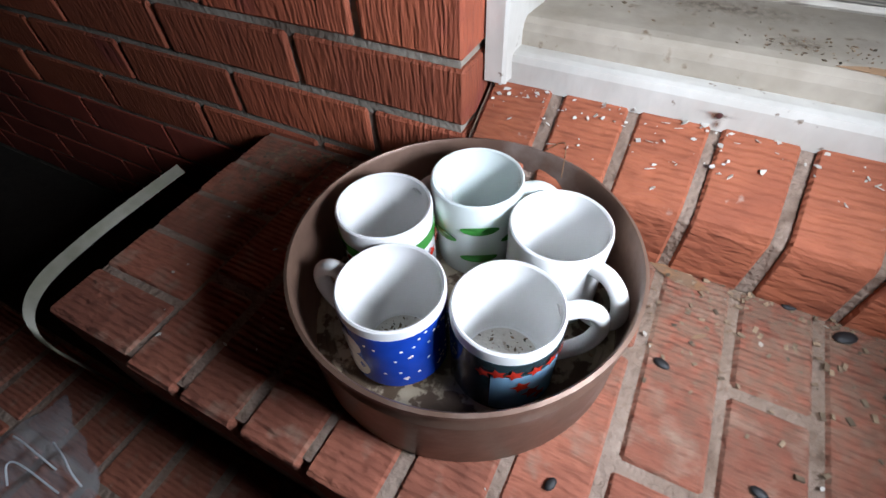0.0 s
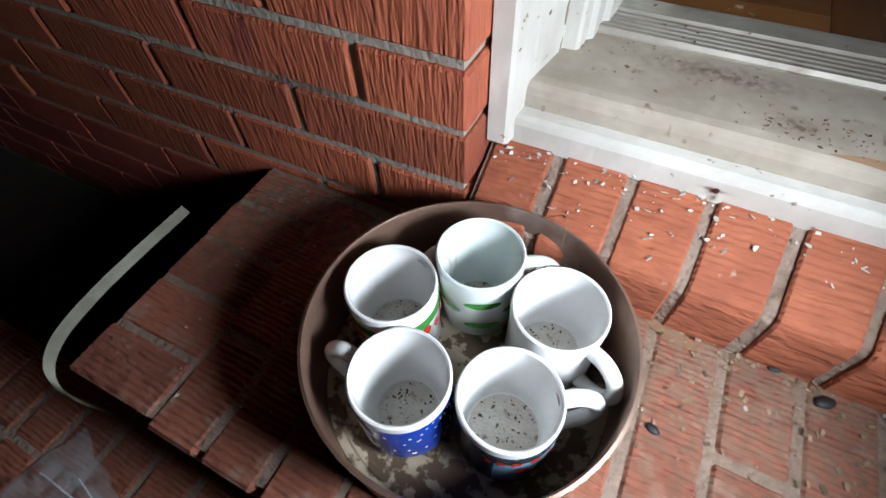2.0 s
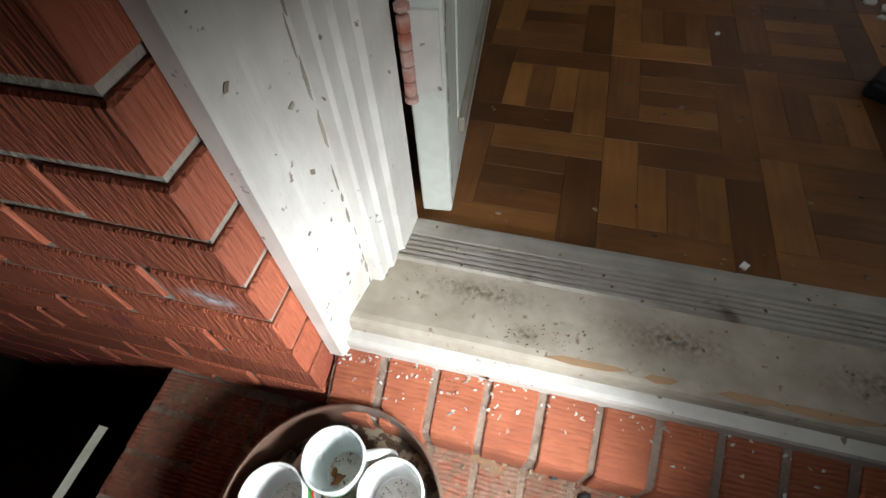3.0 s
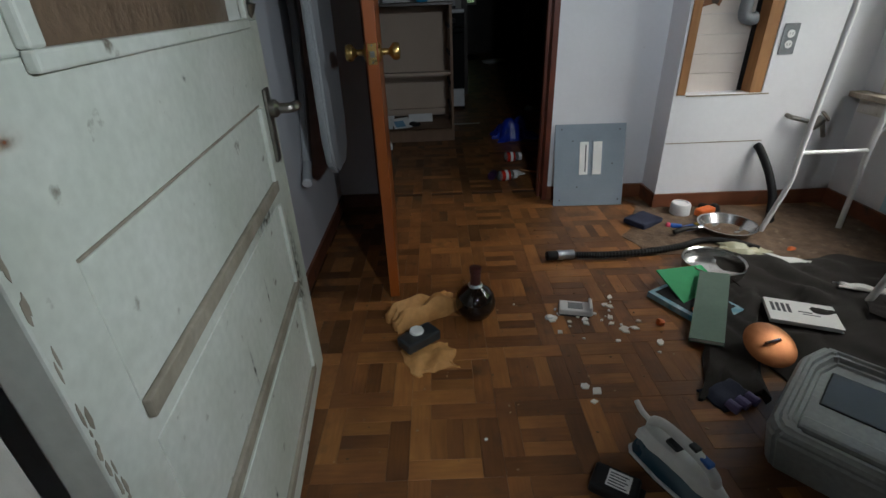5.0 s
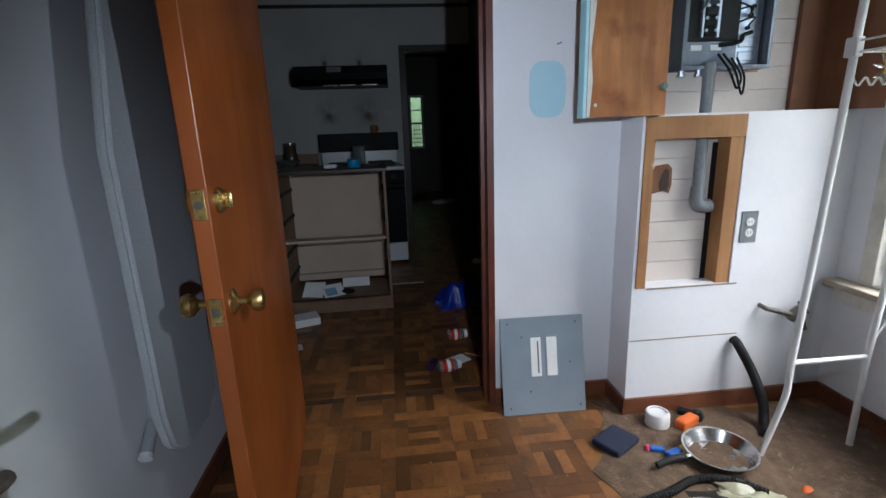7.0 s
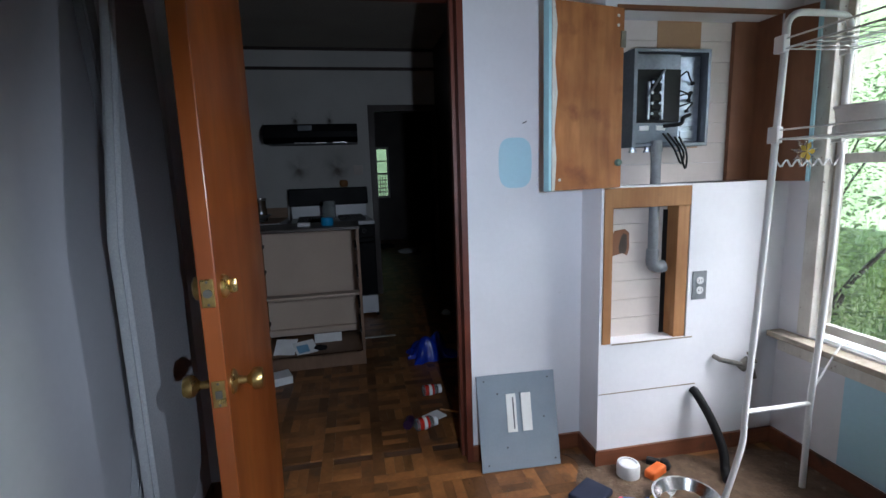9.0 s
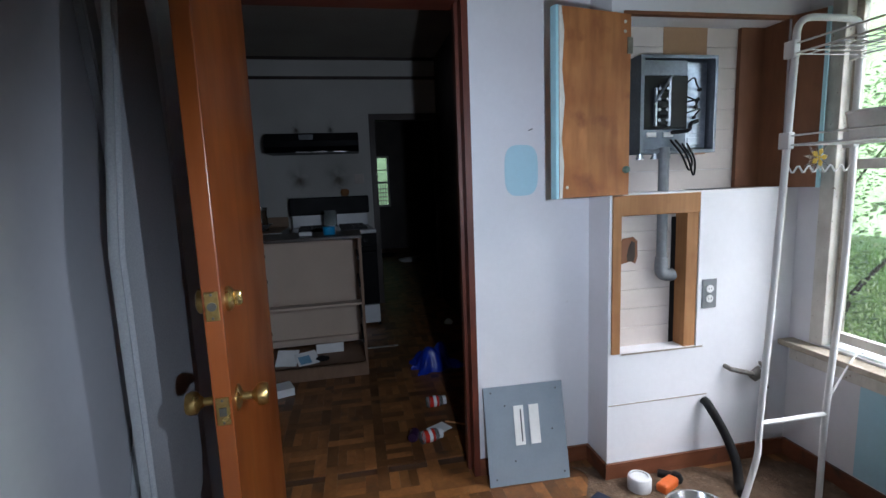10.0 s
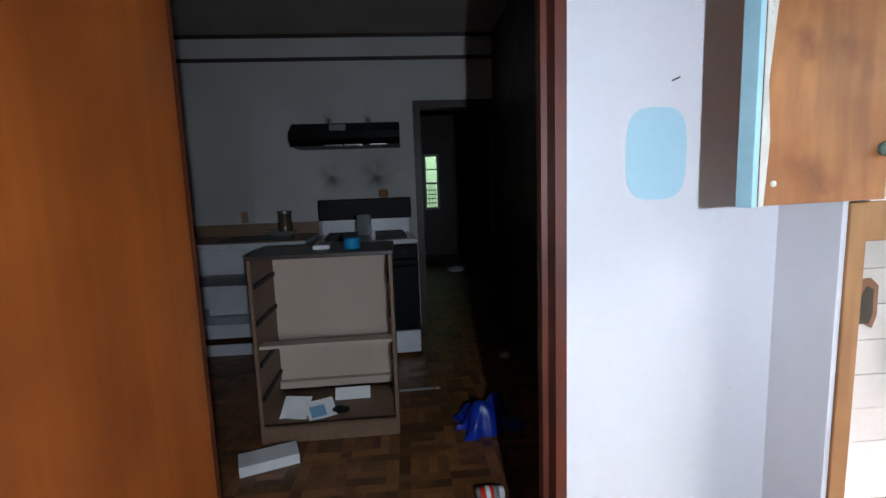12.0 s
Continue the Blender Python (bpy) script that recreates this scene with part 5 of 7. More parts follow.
tube(bm, curve_pts([(3.005, CHASE - 0.003, 0.315), (3.01, 2.955, 0.30), (3.045, 2.90, 0.20), (3.055, 2.84, 0.10), (3.04, 2.80, 0.022), (3.0, 2.74, 0.021)], 7), 0.019, 12)
solid("drain_hose", bm, BLACK, "black drain hose drooping from the wall to the floor", "hose", smooth=True)


def rack():
    r = thing("shelf_rack", "white tubular shelf rack with wire shelves by the window", "shelf rack")
    for y in (2.655, 2.05):
        for x, lean in ((2.905, 0.07), (3.272, 0.0)):
            bm = bmesh.new()
            top = x + 0.02
            pts = [(x, y, 0.0), (x + lean * 0.6, y, 0.14), (x + lean, y, 0.26), (x + lean + 0.002, y, 0.40), (x + lean + 0.02, y - 0.01, 1.0), (x + lean * 1.5, y - 0.02, 1.74)]
            tube(bm, curve_pts(pts, 6), 0.0115, 12)
            part("post", bm, WHITEMETAL, r, smooth=True)
        bm = bmesh.new()
        tube(bm, curve_pts([(3.010, y - 0.02, 1.735), (3.013, y - 0.02, 1.785), (3.045, y - 0.02, 1.815), (3.12, y - 0.02, 1.82), (3.235, y - 0.02, 1.815), (3.268, y - 0.02, 1.785), (3.272, y - 0.02, 1.735)], 6), 0.0115, 12)
        part("arch", bm, WHITEMETAL, r, smooth=True)
        bm = bmesh.new()
        tube(bm, [(2.975, y, 0.375), (3.272, y, 0.375)], 0.009, 10)
        part("crossbar", bm, WHITEMETAL, r, smooth=True)
    bm = bmesh.new()
    tube(bm, curve_pts([(3.272, 2.655, 0.42), (3.33, 2.66, 0.50), (3.40, 2.66, 0.60), (3.435, 2.66, 0.60)], 5), 0.004, 7)
    part("stay", bm, WHITEMETAL, r)
    for z in (1.40, 1.70):
        s = None
        for x in (3.000, 3.27):
            bm = bmesh.new()
            for dz in (0, 0.032):
                tube(bm, [(x, 2.64, z + dz), (x, 2.04, z + dz)], 0.0032, 6)
            s = part("shelf_rail", bm, WHITEMETAL, r)
        bm = bmesh.new()
        for i in range(12):
            y = 2.63 - 0.05 * i
            tube(bm, [(3.000, y, z), (3.27, y, z)], 0.002, 5)
        for i in range(5):
            tube(bm, [(3.0 + 0.06 * i, 2.64, z + 0.002), (3.0 + 0.06 * i, 2.04, z + 0.002)], 0.002, 5)
        tagged(part("wire_shelf", bm, WHITEMETAL, r, "white wire shelf grid"), kind="stuff")
        for x in (3.000, 3.27):
            part("clip", cbox(x - 0.013, 2.62, z - 0.012, x + 0.013, 2.66, z + 0.044, 0.003), WHITEMETAL, r)
    bm = bmesh.new()
    pts = []
    for i in range(41):
        pts.append((3.000 + 0.298 * i / 40, 2.64, 1.318 + 0.012 * math.sin(i * 1.05)))
    tube(bm, pts, 0.0032, 6)
    part("wavy_trim", bm, WHITEMETAL, r, "wavy white wire trim")


rack()
bm = bmesh.new()
lathe(bm, [(0.001, 0), (0.075, 0), (0.082, 0.01), (0.094, 0.085), (0.099, 0.09), (0.099, 0.095), (0.090, 0.094), (0.078, 0.012), (0.001, 0.01)], 40)
solid("plastic_bowl", bm, WHITEPLASTIC, "white ribbed plastic bowl on the wire shelf", "bowl", (3.22, 2.50, 1.4055), smooth=True)
fl = thing("artificial_flower", "yellow artificial flower with pale foliage tied on the rack", "flower", (3.12, 2.635, 1.345))
bm = bmesh.new()
for i in range(5):
    a = 72 * i
    slab(bm, [(0, 0), (0.022, 0.010), (0.034, 0.0), (0.022, -0.010)], 0, 0.0015, pose(0, -0.012, 0.012, 90, 0, 0) @ pose(0, 0, 0, 0, 0, a))
part("petals", bm, YELLOW, fl, "yellow petals")
bm = bmesh.new()
for i in range(9):
    slab(bm, [(0, 0), (0.03, 0.008), (0.06, 0.0), (0.03, -0.008)], 0, 0.001, pose(0, -0.004, 0.01, 90, 0, 0) @ pose(0, 0, 0, 0, 0, 40 * i + 10))
part("leaves", bm, PLASTICBAG, fl, "pale translucent leaves")


def panel_cover():
    """Steel fuse panel cover leaning on the wall."""
    m = pose(2.211, 3.042, 0.001, -13, 0, -1.5)
    c = thing("panel_cover", "blue-grey steel fuse panel cover leaning on the wall", "panel cover", m=m)
    part("sheet", cbox(-0.183, 0, 0, 0.183, 0.004, 0.425, 0.0012), PANELGREY, c)
    for x in (-0.052, 0.018):
        part("slot", cbox(x, -0.003, 0.165, x + 0.045, 0.001, 0.335, 0.001), PAPER, c, "white slot strip")
    part("slot_shadow", cbox(-0.024, -0.0034, 0.18, -0.018, -0.0028, 0.32), INK, c)
    part("slot_frame", cbox(0.012, -0.0022, 0.158, 0.068, 0.0005, 0.342, 0.001), PANELGREY, c)
    for x, z in ((-0.15, 0.40), (0.15, 0.395), (-0.15, 0.03), (0.16, 0.03), (-0.09, 0.34), (0.12, 0.22), (-0.06, 0.10)):
        bm = bmesh.new()
        lathe(bm, [(0.0005, 0), (0.004, 0), (0.004, 0.002), (0.0005, 0.002)], 8, pose(x, 0, z, 90, 0, 0))
        part("screw_hole", bm, INK, c)


panel_cover()


def ironing_board():
    b = thing("ironing_board", "ironing board with grey cover hung upright on the wall", "ironing board")
    side = Matrix(((0, 0, 1, 0), (1, 0, 0, 0), (0, 1, 0, 0), (0, 0, 0, 1)))
    bm = bmesh.new()
    slab(bm, [(2.28, 0.60), (2.30, 0.51), (2.36, 0.46), (2.50, 0.46), (2.57, 0.51), (2.59, 0.60), (2.60, 1.45), (2.58, 1.70), (2.53, 1.90), (2.47, 2.0), (2.42, 1.90), (2.385, 1.70), (2.30, 1.30), (2.28, 1.20)], 1.028, 1.060, side)
    bmesh.ops.bevel(bm, geom=bm.edges[:], offset=0.009, segments=3, affect="EDGES")
    part("board", bm, CURTAIN, b, smooth=True)
    bm = bmesh.new()
    slab(bm, [(2.583, 1.80), (2.64, 1.39), (2.655, 0.95), (2.60, 0.70), (2.50, 0.44), (2.545, 0.42), (2.645, 0.68), (2.705, 0.95), (2.69, 1.39), (2.64, 1.82)], WEST + 0.006, WEST + 0.034, side)
    bmesh.ops.bevel(bm, geom=bm.edges[:], offset=0.005, segments=2, affect="EDGES")
    part("leg", bm, CURTAIN, b, "flat pale folded leg", True)
    bm = bmesh.new()
    tube(bm, [(WEST + 0.022, 2.515, 0.455), (WEST + 0.035, 2.425, 0.405)], 0.017, 12)
    part("foot_bar", bm, CURTAIN, b, smooth=True)
    bm = bmesh.new()
    lathe(bm, [(0.001, 0), (0.018, 0), (0.018, 0.012), (0.001, 0.014)], 14, look((WEST + 0.034, 2.430, 0.408), (WEST + 0.022, 2.515, 0.455)))
    part("foot_cap", bm, WHITEPLASTIC, b)
    part("wall_bracket", cbox(WEST, 2.45, 1.93, 1.030, 2.485, 1.95, 0.003), PEWTER, b)


ironing_board()


def skillet():
    s = thing("skillet", "shallow dented chrome frying pan with black handle on the floor", "frying pan", (2.752, 2.668, 0))
    bm = bmesh.new()
    lathe(bm, [(0.001, 0), (0.095, 0), (0.122, 0.038), (0.128, 0.042), (0.128, 0.045), (0.120, 0.044), (0.093, 0.006), (0.001, 0.005)], 48)
    part("pan", bm, CHROME, s, smooth=True)
    bm = bmesh.new()
    tube(bm, [(-0.122, -0.018, 0.036), (-0.15, -0.022, 0.04)], 0.010, 10)
    part("ferrule", bm, CHROME, s, smooth=True)
    bm = bmesh.new()
    tube(bm, curve_pts([(-0.15, -0.022, 0.04), (-0.20, -0.028, 0.042), (-0.265, -0.04, 0.030)], 5), 0.012, 10)
    part("handle", bm, BLACK, s, smooth=True)


skillet()
bm = bmesh.new()
lathe(bm, [(0.001, 0), (0.046, 0), (0.048, 0.004), (0.048, 0.052), (0.044, 0.06), (0.036, 0.062), (0.034, 0.055), (0.001, 0.054)], 32)
solid("round_tub", bm, WHITEPLASTIC, "small round white plastic tub on the floor", "tub", (2.640, 2.895, 0), smooth=True)
bm = bmesh.new()
box(bm, -0.075, -0.06, 0, 0.075, 0.06, 0.03, 0.008)
solid("small_box", bm, NAVY, "flat navy blue box lying on the parquet", "box", (2.415, 2.80, 0), 33)


def lump(name, mat_, label, cat, x, y, rz, w, d, h, seed, group="", z=0.0):
    """A small irregular solid object lying on the floor."""
    bm = bmesh.new()
    bmesh.ops.create_icosphere(bm, subdivisions=2, radius=0.5)
    for v in bm.verts:
        q = 1 + 0.35 * noise.noise(v.co * 2.3 + Vector((seed, seed * 2, 0)))
        v.co = Vector((v.co.x * w * q, v.co.y * d * q, max(v.co.z, -0.34) * h * q))
    low = min(v.co.z for v in bm.verts)
    bmesh.ops.translate(bm, vec=(0, 0, -low), verts=bm.verts)
    return solid(name, bm, mat_, label, cat, (x, y, z), rz, group, True)


def toy(x, y, rz, c1, c2, k, label):
    t = thing("plastic_toy", label, "toy", (x, y, 0), rz, "small plastic toys")
    part("body", cbox(-0.03 * k, -0.012 * k, 0, 0.022 * k, 0.012 * k, 0.02 * k, 0.005 * k), c1, t)
    bm = bmesh.new()
    lathe(bm, [(0.001, 0), (0.012 * k, 0.001), (0.014 * k, 0.01 * k), (0.008 * k, 0.022 * k), (0.001, 0.024 * k)], 12, pose(0.03 * k, 0, 0.0))
    part("head", bm, c2, t, smooth=True)


toy(2.545, 2.735, 160, BLUEP, PINK, 1.0, "small blue and pink plastic toy on the floor")
toy(2.60, 2.70, 20, BLUEP, YELLOW, 1.3, "small blue and yellow plastic toy on the floor")
toy(2.665, 2.745, 60, YELLOW, YELLOW, 0.7, "small yellow plastic toy by the pan")
toy(2.76, 2.87, 25, ORANGE, BLACK, 2.0, "orange and black plastic tool on the floor")
toy(2.80, 2.93, -40, BLACK, BLACK, 1.4, "small black plastic piece by the baseboard")
lump("orange_scrap", ORANGE, "small crumpled orange scrap on the floor", "scrap", 2.155, 1.99, 20, 0.03, 0.03, 0.03, 2)
lump("orange_scrap", ORANGE, "flat orange scrap by the white wrapper", "scrap", 2.93, 2.47, 20, 0.05, 0.03, 0.02, 3)


def vac_hose():
    h = thing("vacuum_hose", "black ribbed hose with a grey metal end on parquet", "hose")
    pts = curve_pts([(1.985, 2.472, 0.020), (2.12, 2.462, 0.020), (2.30, 2.476, 0.020), (2.46, 2.51, 0.021), (2.585, 2.555, 0.021), (2.70, 2.535, 0.021), (2.78, 2.46, 0.021)], 24)
    bm = bmesh.new()
    pts = [Vector(p) for p in pts]
    rings, up = [], Vector((0, 0, 1))
    for i, p in enumerate(pts):
        d = (pts[min(i + 1, len(pts) - 1)] - pts[max(i - 1, 0)]).normalized()
        side = d.cross(up).normalized()
        r = 0.0150 if i % 2 else 0.0128
        rings.append([bm.verts.new(p + r * (math.cos(a) * up + math.sin(a) * side)) for a in (2 * math.pi * j / 10 for j in range(10))])
    for a, b in zip(rings, rings[1:]):
        for j in range(10):
            bm.faces.new((a[j], a[(j + 1) % 10], b[(j + 1) % 10], b[j]))
    bm.faces.new(rings[0][::-1])
    bm.faces.new(rings[-1])
    part("tube", bm, BLACK, h)
    bm = bmesh.new()
    lathe(bm, [(0.001, 0), (0.020, 0), (0.021, 0.015), (0.019, 0.045), (0.022, 0.05), (0.022, 0.07), (0.001, 0.07)], 18, pose(1.985, 2.472, 0.0225, 0, -90, 3))
    part("collar", bm, GALV, h, "grey metal collar", smooth=True)
    bm = bmesh.new()
    lathe(bm, [(0.001, 0), (0.018, 0), (0.021, 0.01), (0.021, 0.045), (0.016, 0.05), (0.001, 0.05)], 18, pose(1.916, 2.468, 0.0225, 0, -90, 3))
    part("end", bm, BLACK, h, smooth=True)


vac_hose()


def pot():
    p = thing("saucepan", "steel saucepan partly under green folders on the floor", "saucepan", (2.51, 2.33, 0))
    bm = bmesh.new()
    lathe(bm, [(0.001, 0), (0.105, 0), (0.112, 0.008), (0.115, 0.045), (0.120, 0.049), (0.118, 0.052), (0.111, 0.046), (0.107, 0.012), (0.001, 0.007)], 40)
    part("pan", bm, CHROME, p, smooth=True)


pot()


def book(name, label, cat, x, y, z, rz, w, d, t, cover, tiltx=0.0, tilty=0.0, pages=True):
    b = thing(name, label, cat, m=pose(x, y, z, tiltx, tilty, rz))
    if pages:
        part("pages", cbox(-w / 2 + 0.003, -d / 2 + 0.003, 0.002, w / 2 - 0.003, d / 2 - 0.003, t - 0.002), PAPER, b)
        part("cover", boxes((-w / 2, -d / 2, 0, w / 2, d / 2, 0.002), (-w / 2, -d / 2, t - 0.002, w / 2, d / 2, t), (-w / 2, -d / 2, 0.002, -w / 2 + 0.002, d / 2, t - 0.002)), cover, b)
    else:
        part("cover", cbox(-w / 2, -d / 2, 0, w / 2, d / 2, t, 0.001), cover, b)
    return b


b = book("picture_book", "blue printed paperback with a dark picture lying under green folders", "book", 2.325, 2.10, 0.0, 28, 0.19, 0.25, 0.022, CYAN)
part("cover_picture", cbox(-0.075, -0.10, 0.0222, 0.085, 0.11, 0.0228), BLACK, b, "dark printed picture")
bm = bmesh.new()
lathe(bm, [(0.0005, 0.0002), (0.020, 0.0002), (0.020, 0.0008), (0.0005, 0.0010)], 18, pose(-0.045, -0.045, 0.0226))
part("printed_fruit", bm, ORANGE, b, "orange printed fruit")
book("folder", "bright green card folder lying over the saucepan", "folder", 2.365, 2.165, 0.026, 14, 0.21, 0.23, 0.004, GREEN, 14, 4, False)
book("book", "sage green hardback leaning over the folders", "book", 2.345, 2.035, 0.036, -31, 0.10, 0.40, 0.016, SAGE, 5, -8)
b = book("book", "white paperback with a printed cover on dark cloth", "book", 2.622, 1.978, 0.027, -22, 0.205, 0.135, 0.014, PAPER)
bm = bmesh.new()
for i in range(4):
    box(bm, -0.088 + 0.016 * i, -0.012, 0.0142, -0.078 + 0.016 * i, 0.042, 0.0146)
box(bm, -0.01, 0.0, 0.0142, 0.03, 0.006, 0.0146)
box(bm, 0.0, -0.012, 0.0142, 0.05, -0.008, 0.0146)
part("cover_print", bm, INK, b, "dark bars of unreadable print")
bm = bmesh.new()
cloth(bm, 1.04, 0.86, 0.075, 56, 50, 1.0, 0.004, 0.35, 7)
jk = thing("jacket", "dark brown jacket spread crumpled on the floor", "jacket", (2.98, 1.93, 0.0), -22)
part("body", bm, CLOTH, jk, smooth=True)
bm = bmesh.new()
cloth(bm, 0.20, 0.52, 0.05, 12, 26, 17.0, 0.004, 0.3, 8)
bmesh.ops.transform(bm, matrix=pose(0.12, -0.12, 0.035, 0, 0, 50), verts=bm.verts)
part("sleeve", bm, CLOTH, jk, smooth=True)
bm = bmesh.new()
cloth(bm, 0.17, 0.66, 0.06, 14, 34, 7.0, 0.004, 0.3, 9)
solid("trousers", bm, CLOTH, "dark crumpled trouser leg beside the folders", "trousers", (2.375, 1.93, 0.0), -31, smooth=True)
sl = thing("glove", "dark glove with pale purple finger tips on the floor", "glove", (2.205, 1.665, 0), 20)
bm = bmesh.new()
cloth(bm, 0.12, 0.09, 0.06, 12, 10, 3.0)
part("palm", bm, NAVY, sl, smooth=True)
for i, x in enumerate((-0.035, 0.0, 0.034)):
    bm = bmesh.new()
    tube(bm, [(x, -0.03, 0.016), (x + 0.004, -0.062, 0.014)], 0.014, 10)
    part("finger_tip", bm, plain("lilac_rubber", (0.16, 0.14, 0.30), 0.7) if i == 0 else bpy.data.materials["lilac_rubber"], sl, "pale purple finger tip", True)


def lid():
    l = thing("pan_lid", "copper pan lid with knob propped on the jacket", "lid", m=pose(2.395, 1.80, 0.062, 24, -6, 10))
    bm = bmesh.new()
    lathe(bm, [(0.001, 0.010), (0.035, 0.009), (0.060, 0.006), (0.070, 0.002), (0.075, 0.0), (0.070, -0.003), (0.060, 0.003), (0.035, 0.006), (0.001, 0.007)], 48)
    part("disc", bm, COPPER, l, smooth=True)
    bm = bmesh.new()
    tube(bm, curve_pts([(-0.025, 0, 0.007), (-0.02, 0, 0.022), (0.02, 0, 0.022), (0.025, 0, 0.007)], 5), 0.004, 8)
    part("grip", bm, CHROME, l, smooth=True)


lid()


def tub():
    """Grey moulded plastic tub of a carpet cleaner lying on its side."""
    t = thing("grey_tub", "scuffed grey plastic appliance tub with a handle slot", "plastic tub", (2.425, 1.465, 0), -47)
    bm = bmesh.new()
    o = [(-0.16, -0.215), (0.16, -0.215), (0.185, -0.18), (0.19, 0.10), (0.15, 0.215), (-0.15, 0.215), (-0.185, 0.12), (-0.185, -0.18)]
    lo = [(x * 0.9, y * 0.93) for x, y in o]
    a = [bm.verts.new((x, y, 0)) for x, y in lo]
    b = [bm.verts.new((x, y, 0.17)) for x, y in o]
    c = [bm.verts.new((x * 0.93, y * 0.94, 0.205)) for x, y in o]
    d = [bm.verts.new((x * 0.80, y * 0.84, 0.205)) for x, y in o]
    e = [bm.verts.new((x * 0.74, y * 0.78, 0.165)) for x, y in o]
    bm.faces.new(a[::-1])
    for p, q in ((a, b), (b, c), (c, d), (d, e)):
        for i in range(8):
            bm.faces.new((p[i], p[(i + 1) % 8], q[(i + 1) % 8], q[i]))
    bm.faces.new(e)
    bmesh.ops.scale(bm, vec=(1, 1, 0.64), verts=bm.verts)
    bmesh.ops.bevel(bm, geom=bm.edges[:], offset=0.008, segments=2, affect="EDGES")
    part("shell", bm, GREYTUB, t, smooth=True)
    part("window", cbox(-0.11, -0.03, 0.104, 0.04, 0.12, 0.109, 0.004), SLATE, t, "dark recessed window")
    part("handle_slot", cbox(0.05, -0.13, 0.104, 0.085, 0.14, 0.114, 0.006), BLACK, t, "black handle slot")
    part("grip", cbox(-0.13, -0.165, 0.106, 0.12, -0.115, 0.128, 0.010), GREYTUB, t)
    part("side_slot", cbox(-0.1805, -0.10, 0.055, -0.172, 0.06, 0.066, 0.002), BLACK, t)
    bm = bmesh.new()
    lathe(bm, [(0.001, 0), (0.012, 0), (0.012, 0.005), (0.001, 0.005)], 12, pose(-0.173, -0.13, 0.06, 0, -90, 0))
    part("button", bm, SLATE, t)
    return t


tub()


def iron():
    """Steam iron lying on its side, sole plate towards the walker's left."""
    i = thing("steam_iron", "white and teal steam iron lying on the parquet", "iron", (1.955, 1.41, 0), -68)
    # outline of the sole: tip at +x
    o = [(0.155, 0.0), (0.12, 0.022), (0.06, 0.045), (-0.02, 0.056), (-0.10, 0.056), (-0.115, 0.045), (-0.115, -0.045), (-0.10, -0.056), (-0.02, -0.056), (0.06, -0.045), (0.12, -0.022)]
    bm = bmesh.new()
    slab(bm, o, 0.0, 0.012)
    part("sole_plate", bm, CHROME, i)
    bm = bmesh.new()
    slab(bm, [(x * 1.03, y * 1.06) for x, y in o], 0.010, 0.019)
    part("skirt", bm, WHITEPLASTIC, i, "white rim round the sole")
    bm = bmesh.new()
    rings = []
    for z, k, sh in ((0.019, 0.98, 0), (0.035, 0.93, -0.004), (0.050, 0.82, -0.012), (0.06, 0.62, -0.03)):
        rings.append([bm.verts.new((x * k + sh, y * k, z)) for x, y in o])
    for a, b in zip(rings, rings[1:]):
        for j in range(len(o)):
            bm.faces.new((a[j], a[(j + 1) % len(o)], b[(j + 1) % len(o)], b[j]))
    bm.faces.new(rings[-1])
    part("tank", bm, TEALP, i, "teal water tank", smooth=True)
    bm = bmesh.new()
    o2 = [(0.135, 0), (0.06, 0.030), (-0.07, 0.043), (-0.115, 0.038), (-0.115, -0.038), (-0.07, -0.043), (0.06, -0.030)]
    rings = []
    for z, k, sh in ((0.050, 1.0, 0), (0.075, 0.92, -0.006), (0.085, 0.7, -0.02)):
        rings.append([bm.verts.new((x * k + sh, y * k, z)) for x, y in o2])
    for a, b in zip(rings, rings[1:]):
        for j in range(len(o2)):
            bm.faces.new((a[j], a[(j + 1) % len(o2)], b[(j + 1) % len(o2)], b[j]))
    bm.faces.new(rings[-1])
    part("upper_body", bm, WHITEPLASTIC, i, smooth=True)
    bm = bmesh.new()
    tube(bm, curve_pts([(0.075, 0, 0.070), (0.066, 0, 0.096), (0.02, 0, 0.112), (-0.06, 0, 0.112), (-0.100, 0, 0.095), (-0.106, 0, 0.06)], 7), 0.0125, 12)
    part("handle", bm, WHITEPLASTIC, i, smooth=True)
    part("button", cbox(0.03, -0.01, 0.108, 0.058, 0.01, 0.121, 0.004), BLUEP, i, "blue steam button")
    part("button", cbox(0.0, -0.009, 0.120, 0.022, 0.009, 0.130, 0.003), SLATE, i)
    part("dial", cbox(-0.05, -0.016, 0.083, -0.015, 0.016, 0.094, 0.004), SLATE, i)
    bm = bmesh.new()
    tube(bm, curve_pts([(-0.11, 0, 0.085), (-0.14, 0, 0.09), (-0.165, 0.004, 0.10)], 4), 0.007, 8)
    part("cord_stub", bm, WHITEPLASTIC, i)


iron()


def battery():
    b = thing("battery_pack", "black battery pack with a white label on the floor", "battery", (1.797, 1.392, 0), -33)
    bm = bmesh.new()
    box(bm, -0.055, -0.036, 0, 0.05, 0.036, 0.032, 0.008)
    box(bm, 0.045, -0.022, 0, 0.062, 0.022, 0.018, 0.003)
    part("case", bm, BLACK, b)
    l = part("label", cbox(-0.022, -0.020, 0.0318, 0.030, 0.026, 0.0326), PAPER, b, "white printed label")
    bm = bmesh.new()
    for i in range(5):
        box(bm, -0.018, -0.016 + 0.008 * i, 0.0325, 0.024 - 0.006 * (i % 2), -0.013 + 0.008 * i, 0.0329)
    part("print", bm, INK, l)


battery()


